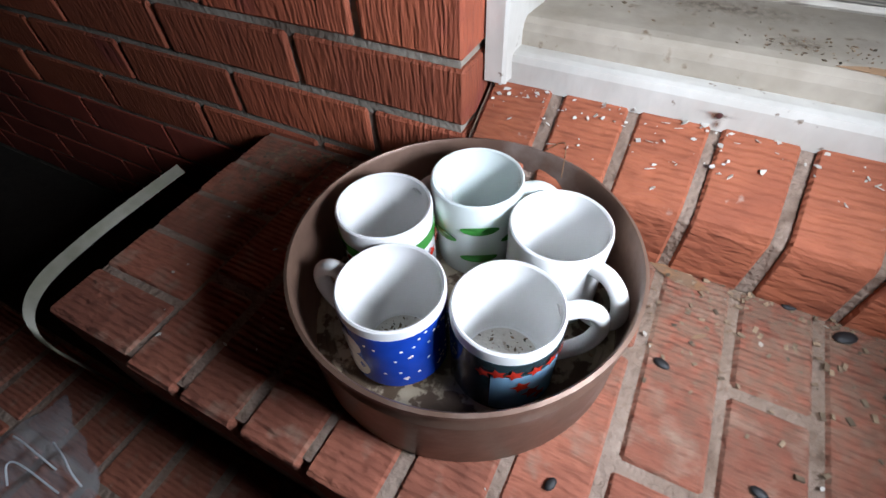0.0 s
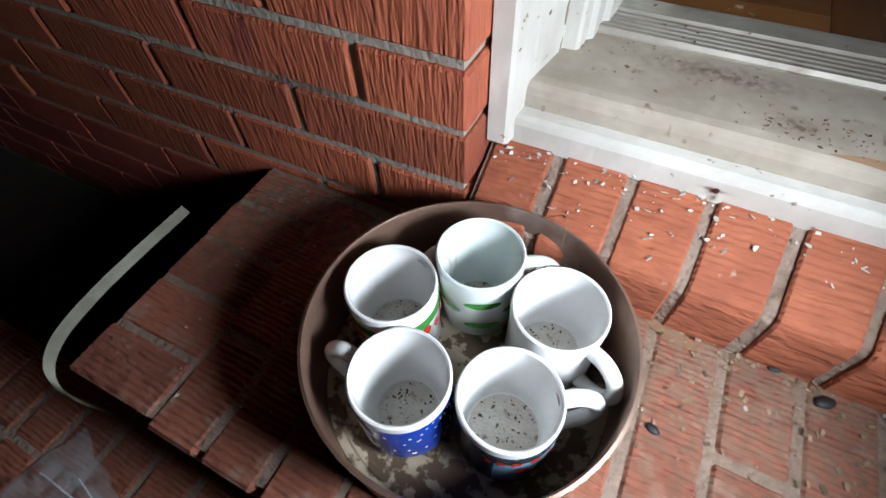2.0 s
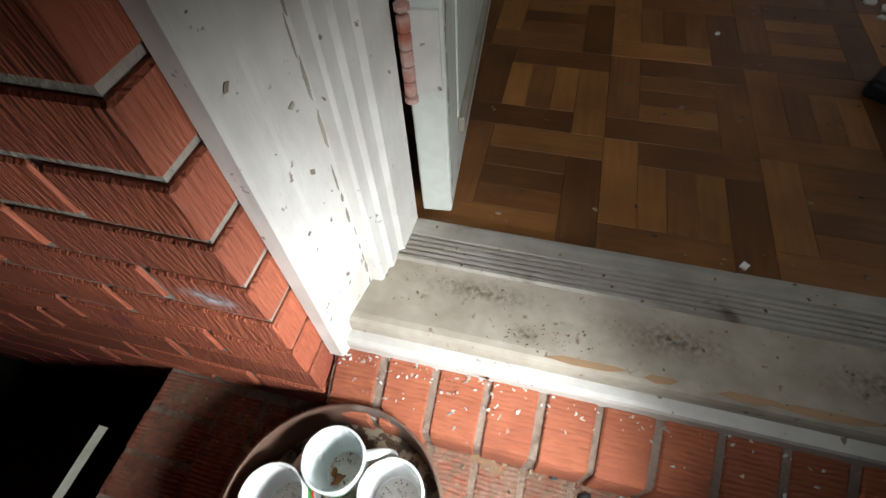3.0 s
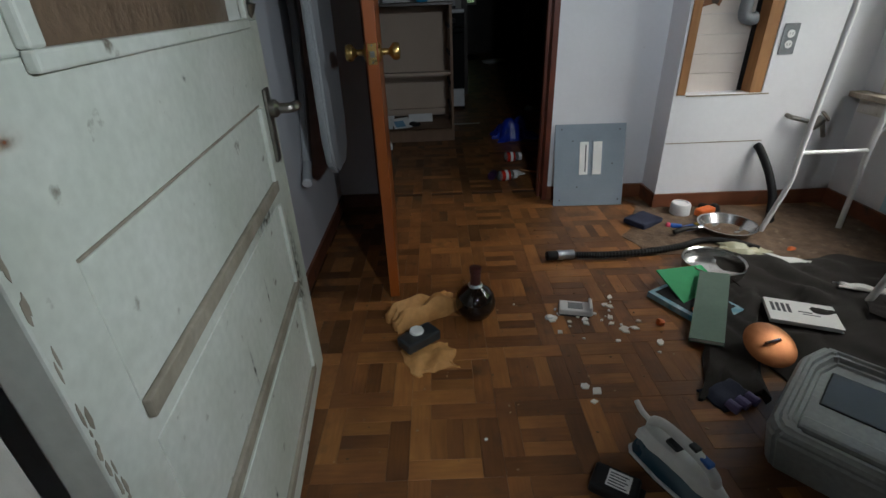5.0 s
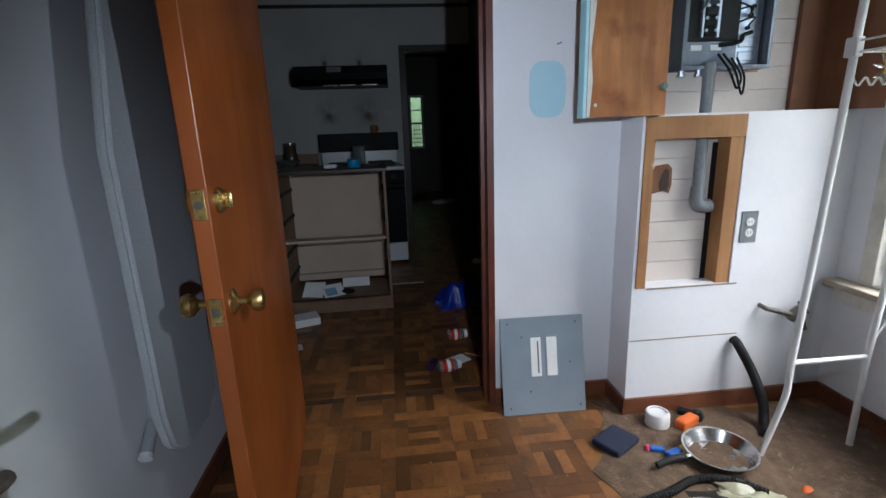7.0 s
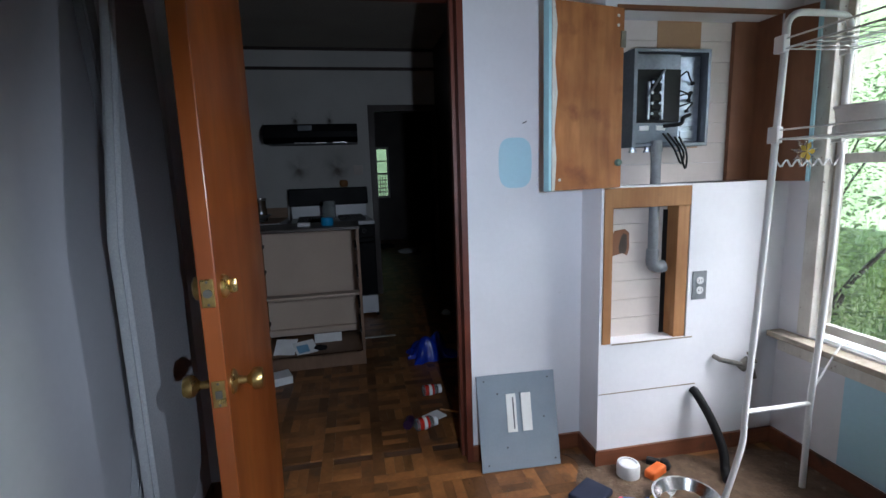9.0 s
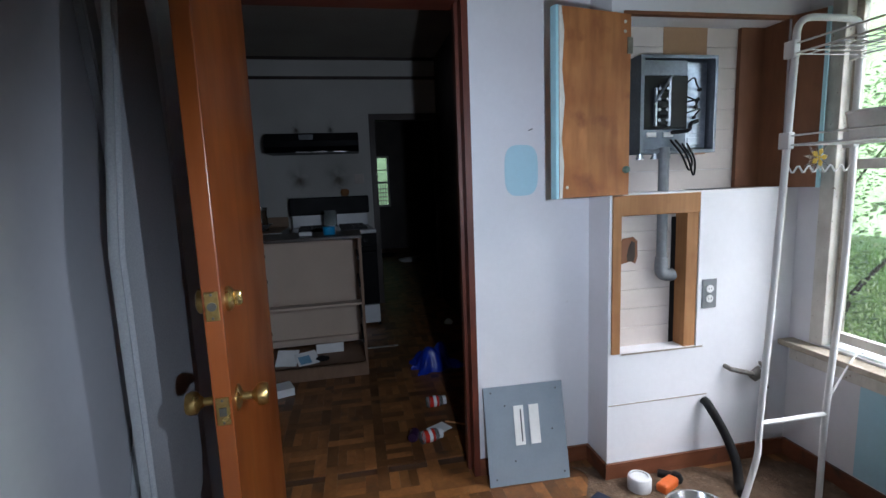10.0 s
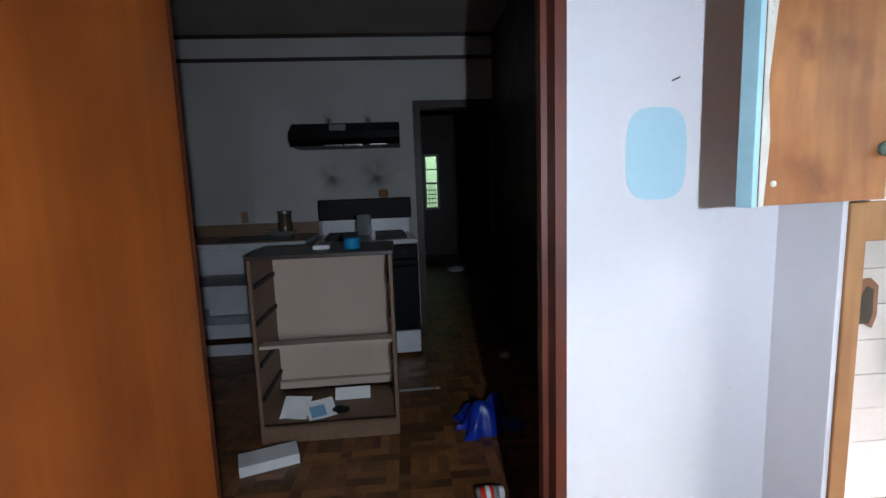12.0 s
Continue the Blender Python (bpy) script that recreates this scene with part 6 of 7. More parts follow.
def timer():
    t = thing("kitchen_timer", "white plastic timer with grey display, shell cracked", "timer", (1.890, 2.090, 0), -13)
    part("case", cbox(-0.056, -0.032, 0.004, 0.056, 0.032, 0.024, 0.004), WHITEPLASTIC, t)
    part("display", cbox(-0.026, -0.018, 0.0235, 0.026, 0.020, 0.0250, 0.001), GREYPVC, t, "grey display")
    part("base", cbox(-0.058, -0.034, 0, 0.050, 0.030, 0.005, 0.001), SLATE, t)
    bm = bmesh.new()
    box(bm, 0.050, -0.034, 0.0, 0.062, 0.034, 0.034, 0.004, pose(0, 0, 0, 0, -8, 0))
    part("lid_edge", bm, WHITEPLASTIC, t)


timer()


def shard(x, y, rz, k):
    bm = bmesh.new()
    random.seed(int(x * 997 + y * 131))
    n = random.randint(4, 6)
    slab(bm, [(k * random.uniform(0.6, 1.2) * math.cos(6.283 * i / n), k * random.uniform(0.5, 0.9) * math.sin(6.283 * i / n)) for i in range(n)], 0, 0.004, pose(0, 0, 0.0, random.uniform(0, 6), 0, rz))
    solid("shard", bm, PAPER, "broken white shard lying on the parquet", "shard", (x, y, 0.0), 0, "broken white shards")


random.seed(21)
spots = [(random.gauss(1.93, 0.10), random.gauss(2.03, 0.07), random.uniform(0, 360), random.choice((0.005, 0.007, 0.010, 0.015))) for i in range(34)]
spots += [(1.80, 2.04, 20, 0.016), (1.83, 2.075, 60, 0.012), (2.03, 1.98, 10, 0.02), (2.12, 1.90, 60, 0.016), (1.82, 1.72, 0, 0.015), (1.85, 1.70, 40, 0.02), (1.83, 1.66, 0, 0.014), (1.515, 1.546, 0, 0.006), (1.79, 1.44, 0, 0.004), (2.85, 2.15, 30, 0.03), (2.98, 2.56, 80, 0.03), (2.88, 2.52, 10, 0.02), (1.86, 1.18, 0, 0.02), (1.9, 1.12, 30, 0.024), (1.51, 0.985, 10, 0.008)]
for s in spots:
    shard(*s)
lump("pinky_stone", PAPER, "small pale stone beside the timer", "stone", 1.79, 2.055, 10, 0.03, 0.022, 0.018, 4)


def bottle():
    b = thing("round_bottle", "round dark glass bottle with burgundy foil neck", "bottle", (1.532, 2.095, 0))
    bm = bmesh.new()
    lathe(bm, [(0.001, 0.002), (0.035, 0), (0.055, 0.012), (0.069, 0.04), (0.071, 0.06), (0.064, 0.09), (0.045, 0.112), (0.024, 0.124), (0.017, 0.134), (0.001, 0.134)], 40)
    part("body", bm, DARKGLASS, b, smooth=True)
    bm = bmesh.new()
    lathe(bm, [(0.0245, 0.122), (0.026, 0.128), (0.020, 0.134)], 24, cap=False)
    part("neck_ring", bm, GALV, b, "silver neck ring", True)
    bm = bmesh.new()
    lathe(bm, [(0.001, 0.132), (0.019, 0.132), (0.018, 0.175), (0.021, 0.177), (0.021, 0.196), (0.001, 0.198)], 24)
    part("cap", bm, BURGUNDY, b, "burgundy foil cap", True)


bottle()
bm = bmesh.new()
cloth(bm, 0.25, 0.085, 0.10, 44, 24, 2.0, 0.030, 0.22, 10)
solid("paper_bag", bm, BROWNPAPER, "crumpled tan paper bag lying on the parquet", "paper bag", (1.345, 2.095, 0), 30, smooth=True)
bm = bmesh.new()
cloth(bm, 0.15, 0.13, 0.03, 16, 14, 5.0, 0.003, 0.5, 14)
solid("paper_scrap", bm, BROWNPAPER, "torn scrap of tan paper under the dark box", "paper", (1.372, 1.865, 0), 20, smooth=True)
dv = thing("dark_gadget", "dark grey plastic gadget with a round pale dial", "gadget", (1.335, 1.925, 0.02), 38)
part("case", cbox(-0.065, -0.035, 0, 0.065, 0.035, 0.038, 0.008), SLATE, dv)
bm = bmesh.new()
lathe(bm, [(0.001, 0), (0.024, 0), (0.022, 0.008), (0.001, 0.010)], 20, pose(0.0, 0.012, 0.037))
part("dial", bm, PAPER, dv, "round pale dial", True)


def wrapper():
    w = thing("torn_wrapper", "torn white and yellowish plastic wrapper on the floor", "wrapper", (2.80, 2.42, 0.006), -28)
    bm = bmesh.new()
    cloth(bm, 0.20, 0.09, 0.05, 18, 10, 8.0, 0.003, 0.4, 15)
    bmesh.ops.translate(bm, vec=(-0.10, 0.0, 0.0), verts=bm.verts)
    part("bag", bm, mat("yellowish_film", (0.45, 0.42, 0.28), (0.36, 0.36, 0.26), 0.35, 0, 20, 70, bump=0.2), w, "yellowish crumpled film", True)
    bm = bmesh.new()
    cloth(bm, 0.34, 0.05, 0.03, 26, 6, 9.0, 0.002, 0.5, 12)
    bmesh.ops.translate(bm, vec=(0.13, -0.02, 0.0), verts=bm.verts)
    part("strip", bm, PAPER, w, "torn white strip", True)


wrapper()
bm = bmesh.new()
cloth(bm, 0.24, 0.03, 0.03, 20, 5, 12.0, 0.002, 0.4, 12)
solid("paper_strip", bm, PAPER, "curled strip of white paper on the jacket", "paper", (2.98, 2.10, 0.03), -25, smooth=True)
bm = bmesh.new()
cloth(bm, 1.15, 0.62, 0.012, 50, 30, 15.0, 0.0015, 0.35, 10)
tagged(link("floor_grime", bm, DIRT, True), "dirt and rotted flakes over the floor under the window", "dirt", kind="stuff").matrix_basis = pose(2.93, 2.66, 0.0005, 0, 0, -10)
random.seed(31)
bm = bmesh.new()
for i in range(700):
    x, y = random.uniform(1.1, 3.4), random.uniform(1.0, 3.1)
    k = random.uniform(0.25, 1.2) * (1.6 if x > 2.6 else 1)
    box(bm, -0.0035 * k, -0.002 * k, 0, 0.0035 * k, 0.002 * k, 0.0015 * k, 0, pose(x, y, 0.0003, 0, 0, random.uniform(0, 360)))
tagged(link("floor_crumbs", bm, CRUMB), "crumbs and flakes strewn over the parquet", "debris", kind="stuff")


# ---- kitchen things ----
def chest():
    c = thing("chest_of_drawers", "empty wooden chest without its drawers, pale back board", "chest of drawers", (1.195, 4.66, 0), 1.2)
    W, D, H, T = 0.715, 0.42, 0.985, 0.018
    x0, x1 = -W / 2, W / 2
    part("side_panel", cbox(x0, -D / 2, 0, x0 + T, D / 2, H - T), PARTICLE, c)
    part("side_panel", cbox(x1 - T, -D / 2, 0, x1, D / 2, H - T), PARTICLE, c)
    part("top", cbox(x0 - 0.008, -D / 2 - 0.008, H - T, x1 + 0.008, D / 2, H + 0.004, 0.003), DARKTOP, c, "dark veneered top")
    part("back_board", cbox(x0 + T, D / 2 - 0.006, 0.12, x1 - T, D / 2, H - T), CHESTBACK, c)
    part("middle_rail", cbox(x0 + T, -D / 2 + 0.03, 0.50, x1 - T, -D / 2 + 0.115, 0.516), CHESTBACK, c)
    part("bottom", cbox(x0 + T, -D / 2, 0.085, x1 - T, D / 2 - 0.006, 0.10), PARTICLE, c)
    part("plinth", cbox(x0 + T, -D / 2, 0.0, x1 - T, -D / 2 + 0.016, 0.10), PARTICLE, c)
    part("lower_rail", cbox(x0 + T, D / 2 - 0.05, 0.14, x1 - T, D / 2 - 0.006, 0.18), CHESTBACK, c)
    for z in (0.23, 0.41, 0.63, 0.82):
        for x in (x0 + T, x1 - T - 0.012):
            part("runner", cbox(x, -D / 2 + 0.012, z, x + 0.012, D / 2 - 0.02, z + 0.022), BLACK, c, "dark drawer runner")


chest()
for x, y, z, rz, tx, w, d in ((1.00, 4.555, 0.118, -10, 40, 0.15, 0.13), (1.135, 4.535, 0.112, 24, 30, 0.15, 0.12)):
    bm = bmesh.new()
    box(bm, -w / 2, -d / 2, 0, w / 2, d / 2, 0.0015)
    bmesh.ops.subdivide_edges(bm, edges=bm.edges[:], cuts=6, use_grid_fill=True)
    for v in bm.verts:
        v.co.z += 0.006 * noise.noise((v.co.x * 14 + x * 9, v.co.y * 14, 2.0)) + 0.5 * v.co.x * v.co.x
    sheet = thing("paper_sheet", "creased white card lying tilted in the empty chest", "paper", m=pose(x, y, z + 0.020, tx, 0, rz), group="papers in the chest")
    part("card", bm, PAPER, sheet, smooth=True)
    if rz > 0:
        part("printed_picture", cbox(-0.06, -0.05, 0.0085, 0.02, 0.02, 0.0095), SKYGLAZE, sheet, "pale blue printed picture")
bm = bmesh.new()
box(bm, -0.10, -0.035, 0, 0.10, 0.035, 0.002, 0, pose(0, 0, 0, 55, 0, 0))
solid("paper_strip", bm, PAPER, "long white paper strip against the chest back", "paper", (1.285, 4.72, 0.1295), 2)
lump("dark_scrap", BLACK, "dark crumpled scrap among papers in the chest", "scrap", 1.24, 4.54, 0, 0.10, 0.05, 0.05, 9, z=0.1005)
book("flat_box", "flat white cardboard box on the kitchen floor", "box", 0.928, 4.265, 0.0, 20, 0.27, 0.13, 0.05, PAPER, 0, 0, False)
book("paper_sheet", "small white card lying on the kitchen floor", "paper", 0.963, 3.90, 0.0, 15, 0.11, 0.08, 0.003, PAPER, 0, 0, False)
book("paper_sheet", "small white card beside a red labelled bottle", "paper", 1.905, 3.60, 0.0, 30, 0.11, 0.09, 0.003, PAPER, 0, 0, False)


def pill_bottle(x, y, rz, cap, label):
    b = thing("plastic_bottle", label, "bottle", m=pose(x, y, 0.032, 0, 90, rz), group="fallen plastic bottles")
    bm = bmesh.new()
    lathe(bm, [(0.001, -0.05), (0.030, -0.05), (0.032, -0.046), (0.032, 0.03), (0.026, 0.042), (0.022, 0.046), (0.001, 0.046)], 24)
    part("body", bm, JARGLASS, b, smooth=True)
    bm = bmesh.new()
    lathe(bm, [(0.0324, -0.035), (0.0324, 0.02)], 24, cap=False)
    part("label_band", bm, REDGLAZE, b, "red printed label", True)
    bm = bmesh.new()
    lathe(bm, [(0.0328, -0.012), (0.0328, 0.006)], 24, cap=False)
    part("label_stripe", bm, PAPER, b, "white stripe on the label", True)
    bm = bmesh.new()
    lathe(bm, [(0.001, 0.046), (0.026, 0.046), (0.026, 0.066), (0.001, 0.067)], 24)
    part("cap", bm, cap, b, smooth=True)


pill_bottle(1.925, 3.86, 5, WHITEPLASTIC, "clear plastic bottle with a red and white label")
pill_bottle(1.835, 3.485, 15, WHITEPLASTIC, "fallen plastic bottle with a red label on parquet")
pc = thing("dark_jar", "small dark purple jar lying on the parquet", "jar", m=pose(1.755, 3.52, 0.026, 0, 90, 70))
bm = bmesh.new()
lathe(bm, [(0.001, -0.03), (0.024, -0.03), (0.026, -0.02), (0.026, 0.03), (0.001, 0.032)], 20)
part("body", bm, plain("aubergine_plastic", (0.03, 0.012, 0.04), 0.3), pc, smooth=True)
bm = bmesh.new()
tube(bm, [(1.95, 3.66, 0.006), (2.05, 3.60, 0.006)], 0.006, 8)
solid("stick", bm, PINE, "thin wooden stick by the door frame", "stick")
bm = bmesh.new()
cloth(bm, 0.30, 0.26, 0.20, 22, 20, 6.0, 0.004, 0.4, 7)
solid("plastic_sheet", bm, TARP, "crumpled bright blue plastic sheet on the floor", "plastic sheet", (2.03, 4.50, 0), 15, smooth=True)
book("floor_plate", "thin dark metal strip across the kitchen floor", "metal strip", 1.66, 5.0, 0.0, 2, 0.30, 0.03, 0.004, ALU, 0, 0, False)
lump("cloth_rag", PAPER, "crumpled white rag on the far hall floor", "rag", 2.44, 9.2, 30, 0.5, 0.25, 0.09, 6)
lump("cloth_rag", CLOTH, "dark crumpled rag near the hall doorway", "rag", 2.05, 9.9, 30, 0.4, 0.25, 0.09, 7)
lump("paper_ball", PAPER, "small crumpled white paper by the dark kitchen wall", "paper", 2.33, 5.45, 0, 0.09, 0.07, 0.06, 3)


def stove():
    s = thing("gas_stove", "white gas stove with black oven door and backguard", "stove", (1.333, 5.61, 0), 4.5)
    w, d = 0.762, 0.66
    part("body", boxes((-w / 2, 0.01, 0.0, -w / 2 + 0.02, d, 0.905), (w / 2 - 0.02, 0.01, 0.0, w / 2, d, 0.905), (-w / 2 + 0.02, 0.03, 0.03, w / 2 - 0.02, d, 0.88)), BLACKENAMEL, s)
    part("drawer", cbox(-w / 2 + 0.004, -0.012, 0.03, w / 2 - 0.004, 0.028, 0.20, 0.006), ENAMEL, s, "white lower drawer front")
    o = part("oven_door", cbox(-w / 2 + 0.004, -0.014, 0.21, w / 2 - 0.004, 0.028, 0.76, 0.006), BLACKENAMEL, s, "black glass oven door")
    bm = bmesh.new()
    tube(bm, curve_pts([(-0.32, -0.014, 0.715), (-0.31, -0.05, 0.715), (0.31, -0.05, 0.715), (0.32, -0.014, 0.715)], 6), 0.010, 8)
    part("handle", bm, BLACKENAMEL, o)
    part("control_panel", cbox(-w / 2 + 0.002, -0.016, 0.765, w / 2 - 0.002, 0.03, 0.872, 0.006), BLACKENAMEL, s)
    for i in range(5):
        bm = bmesh.new()
        lathe(bm, [(0.001, 0), (0.021, 0), (0.018, 0.02), (0.001, 0.022)], 16, pose(-0.28 + 0.14 * i, -0.016, 0.82, 90, 0, 0))
        part("knob", bm, BLACK, s, smooth=True)
    top = part("cooktop", cbox(-w / 2, -0.02, 0.88, w / 2, d, 0.915, 0.008), ENAMEL, s, "white enamel cooktop")
    for x in (-0.19, 0.19):
        for y in (0.15, 0.42):
            bm = bmesh.new()
            box(bm, -0.115, -0.006, 0.015, 0.115, 0.006, 0.027)
            box(bm, -0.006, -0.105, 0.015, 0.006, 0.105, 0.027)
            for a in (-0.112, 0.112):
                box(bm, a - 0.005, -0.105, 0.0, a + 0.005, 0.105, 0.027)
                box(bm, -0.115, a * 0.9 - 0.005, 0.0, 0.115, a * 0.9 + 0.005, 0.027)
            lathe(bm, [(0.001, 0), (0.035, 0), (0.032, 0.012), (0.001, 0.012)], 16)
            bmesh.ops.translate(bm, vec=(x, y, 0.914), verts=bm.verts)
            part("burner_grate", bm, BLACK, top, "black iron burner grate")
    part("backguard_base", cbox(-w / 2, d, 0.9, w / 2, d + 0.05, 1.035, 0.006), ENAMEL, s)
    part("backguard", cbox(-w / 2 - 0.02, d - 0.012, 1.035, w / 2 + 0.02, d + 0.055, 1.215, 0.01), BLACKENAMEL, s, "black glass backguard")


stove()


def hood():
    h = thing("range_hood", "black metal range hood fixed to the kitchen wall", "range hood", (1.165, KBACK, 1.66))
    w = 0.445
    bm = bmesh.new()
    prof = [(0, 0), (-0.40, 0.0), (-0.45, 0.05), (-0.45, 0.105), (-0.30, 0.19), (0, 0.19)]
    slab(bm, prof, -w, w, Matrix(((0, 0, 1, 0), (1, 0, 0, 0), (0, 1, 0, 0), (0, 0, 0, 1))))
    part("canopy", bm, BLACKENAMEL, h)
    part("badge", cbox(-0.12, -0.43, 0.10, 0.01, -0.385, 0.165), GREYPVC, h, "grey control plate")
    for x in (-0.16, 0.0, 0.2):
        part("under_light", cbox(x, -0.452, -0.006, x + 0.14, -0.40, 0.002), CHROME, h)


hood()
for x, z, w, h in ((0.98, 1.93, 0.13, 0.24), (1.33, 1.93, 0.12, 0.24), (0.98, 1.42, 0.36, 0.42), (1.38, 1.42, 0.40, 0.46)):
    mark = link("soot_mark", film_sheet(w, h), SOOT if w < 0.2 else SOOTPALE)
    mark.matrix_basis = pose(x, KBACK - 0.002, z, 90, 0, 0)
    tagged(mark, "brown soot smudge on the kitchen wall round the hood", "stain", kind="structure")


def counter():
    c = thing("base_cabinet", "white kitchen base cabinet with missing doors", "cabinet", (0.08, 5.86, 0))
    x0, x1, d = -0.95, 0.755, 0.60
    part("side", cbox(x1 - 0.02, 0, 0, x1, d, 0.87), ENAMEL, c)
    part("side", cbox(x0, 0, 0, x0 + 0.02, d, 0.87), ENAMEL, c)
    part("back", cbox(x0 + 0.02, d - 0.01, 0.1, x1 - 0.02, d, 0.87), ENAMEL, c)
    part("toe_board", cbox(x0 + 0.02, 0.02, 0.0, x1 - 0.02, 0.04, 0.09), ENAMEL, c)
    part("top_rail", cbox(x0 + 0.02, 0, 0.74, x1 - 0.02, 0.02, 0.87), ENAMEL, c)
    part("drawer_front", cbox(x0 + 0.05, -0.014, 0.69, x1 - 0.40, 0.0, 0.86, 0.003), ENAMEL, c)
    part("shelf", cbox(x0 + 0.02, 0.03, 0.55, x1 - 0.02, d - 0.01, 0.57), ENAMEL, c)
    part("lower_shelf", cbox(x0 + 0.02, 0.02, 0.24, x1 - 0.02, d - 0.01, 0.26), ENAMEL, c)
    part("middle_stile", cbox(0.30, 0, 0.09, 0.36, 0.02, 0.74), ENAMEL, c)
    part("bottom_rail", cbox(x0 + 0.02, 0, 0.15, x1 - 0.02, 0.02, 0.26), ENAMEL, c)
    part("door_panel", cbox(-0.15, 0.28, 0.27, 0.36, 0.30, 0.54), ENAMEL, c)
    w = thing("worktop", "brown kitchen worktop with a raised back edge", "worktop", (0.08, 5.86, 0.87))
    part("slab", cbox(x0, -0.03, 0.002, x1 + 0.005, d + 0.01, 0.04, 0.006), ENAMEL, w)
    part("surface", cbox(x0 + 0.01, -0.02, 0.0402, x1 - 0.005, d - 0.01, 0.046, 0.002), WORKTOP, w)
    part("splashback", cbox(x0, d - 0.01, 0.046, x1, d + 0.015, 0.15, 0.004), WORKTOP, w)
    part("sink", cbox(0.05, 0.10, 0.0462, 0.48, 0.48, 0.052, 0.003), SLATE, w, "dark stained sink bowl")


counter()
jr = thing("glass_jar", "tall brown glass jar with a metal lid on the worktop", "jar", (0.63, 6.10, 0.9165))
bm = bmesh.new()
lathe(bm, [(0.001, 0), (0.055, 0), (0.058, 0.01), (0.058, 0.12), (0.05, 0.145), (0.052, 0.155), (0.052, 0.20), (0.001, 0.20)], 28)
part("body", bm, mat("amber_jar", (0.10, 0.07, 0.045), (0.06, 0.04, 0.025), 0.15, 0, 8, 50, bump=0.05), jr, smooth=True)
bm = bmesh.new()
lathe(bm, [(0.001, 0.20), (0.057, 0.20), (0.058, 0.205), (0.058, 0.225), (0.001, 0.228)], 28)
part("lid", bm, PEWTER, jr, smooth=True)
bm = bmesh.new()
lathe(bm, [(0.001, 0), (0.045, 0), (0.06, 0.015), (0.125, 0.065), (0.13, 0.07), (0.12, 0.068), (0.055, 0.012), (0.001, 0.008)], 36)
solid("glass_bowl", bm, JARGLASS, "shallow glass bowl on the worktop by the jar", "bowl", (0.62, 6.0, 0.9165), smooth=True)
bm = bmesh.new()
lathe(bm, [(0.001, 0), (0.03, 0), (0.044, 0.02), (0.046, 0.045), (0.038, 0.068), (0.02, 0.075), (0.001, 0.074)], 24)
solid("wooden_gourd", bm, PINE, "small round wooden pot on the stove backguard", "pot", (1.44, 6.405, 1.2155), smooth=True)
bm = bmesh.new()
lathe(bm, [(0.001, 0), (0.038, 0), (0.042, 0.006), (0.042, 0.052), (0.038, 0.056), (0.001, 0.056)], 28)
solid("blue_lid", bm, plain("bright_blue_plastic", (0.02, 0.28, 0.55), 0.35), "bright blue plastic jar lid on the chest", "lid", (1.345, 4.60, 0.9895), smooth=True)
bm = bmesh.new()
box(bm, -0.045, -0.03, 0, 0.045, 0.03, 0.026, 0.011)
solid("soap_bar", bm, WHITEPLASTIC, "white soap bar on the dark chest top", "soap", (1.185, 4.60, 0.9895), 5)
jar2 = thing("glass_jar", "clear empty glass jar standing on the stove", "jar", (1.30, 5.85, 0.942))
bm = bmesh.new()
lathe(bm, [(0.001, 0), (0.058, 0), (0.06, 0.006), (0.06, 0.15), (0.057, 0.153), (0.055, 0.15), (0.055, 0.008), (0.001, 0.006)], 28)
part("body", bm, JARGLASS, jar2, smooth=True)
sw = thing("switch_plate", "cream switch plate on the kitchen wall", "switch", (1.60, KBACK, 1.39))
part("plate", cbox(-0.05, -0.006, -0.05, 0.05, 0, 0.05, 0.003), CARD, sw)
part("toggle", cbox(-0.006, -0.014, -0.01, 0.006, -0.006, 0.012, 0.002), CARD, sw)
ko = thing("wall_outlet", "small dark socket above the worktop splashback", "socket", (0.18, KBACK, 1.08))
part("plate", cbox(-0.03, -0.005, -0.05, 0.03, 0, 0.05, 0.003), KRAFT, ko)


# ---- greenery outside the window ----
def shrub(name, label, x, y, z, h, spread, leaves, seed, leaf_mat):
    t = thing(name, label, "shrub", (x, y, z), 0, "shrubs outside")
    random.seed(seed)
    bm = bmesh.new()
    tips = []
    for i in range(9):
        a = random.uniform(0, 6.28)
        e = Vector((spread * math.cos(a) * random.uniform(0.4, 1), spread * math.sin(a) * random.uniform(0.4, 1), h * random.uniform(0.6, 1)))
        mid = Vector((e.x * 0.4, e.y * 0.4, e.z * 0.55)) + Vector((random.uniform(-0.1, 0.1), random.uniform(-0.1, 0.1), 0))
        pts = curve_pts([(0, 0, 0), mid, e], 6)
        tube(bm, pts, 0.03, 6, r1=0.005)
        tips += pts[3:]
    part("stems", bm, BARK, t, smooth=True)
    vs, fs = [], []
    for i in range(leaves * 2):
        p = random.choice(tips) + Vector((random.gauss(0, 0.22), random.gauss(0, 0.22), random.gauss(0, 0.22)))
        a = Vector((random.gauss(0, 1), random.gauss(0, 1), random.gauss(0, 0.6))).normalized()
        b = a.orthogonal().normalized()
        s = random.uniform(0.018, 0.048)
        k = len(vs)
        n = a.cross(b) * s * 0.18
        vs += [p - a * s, p + b * s * 0.45 + n, p + a * s, p - b * s * 0.45 + n]
        fs += [(k, k + 1, k + 2), (k, k + 2, k + 3)]
    me = bpy.data.meshes.new("crown")
    me.from_pydata([tuple(v) for v in vs], [], fs)
    me.materials.append(leaf_mat)
    c = new("crown", me)
    c.parent = t
    tagged(c, "", kind="stuff")


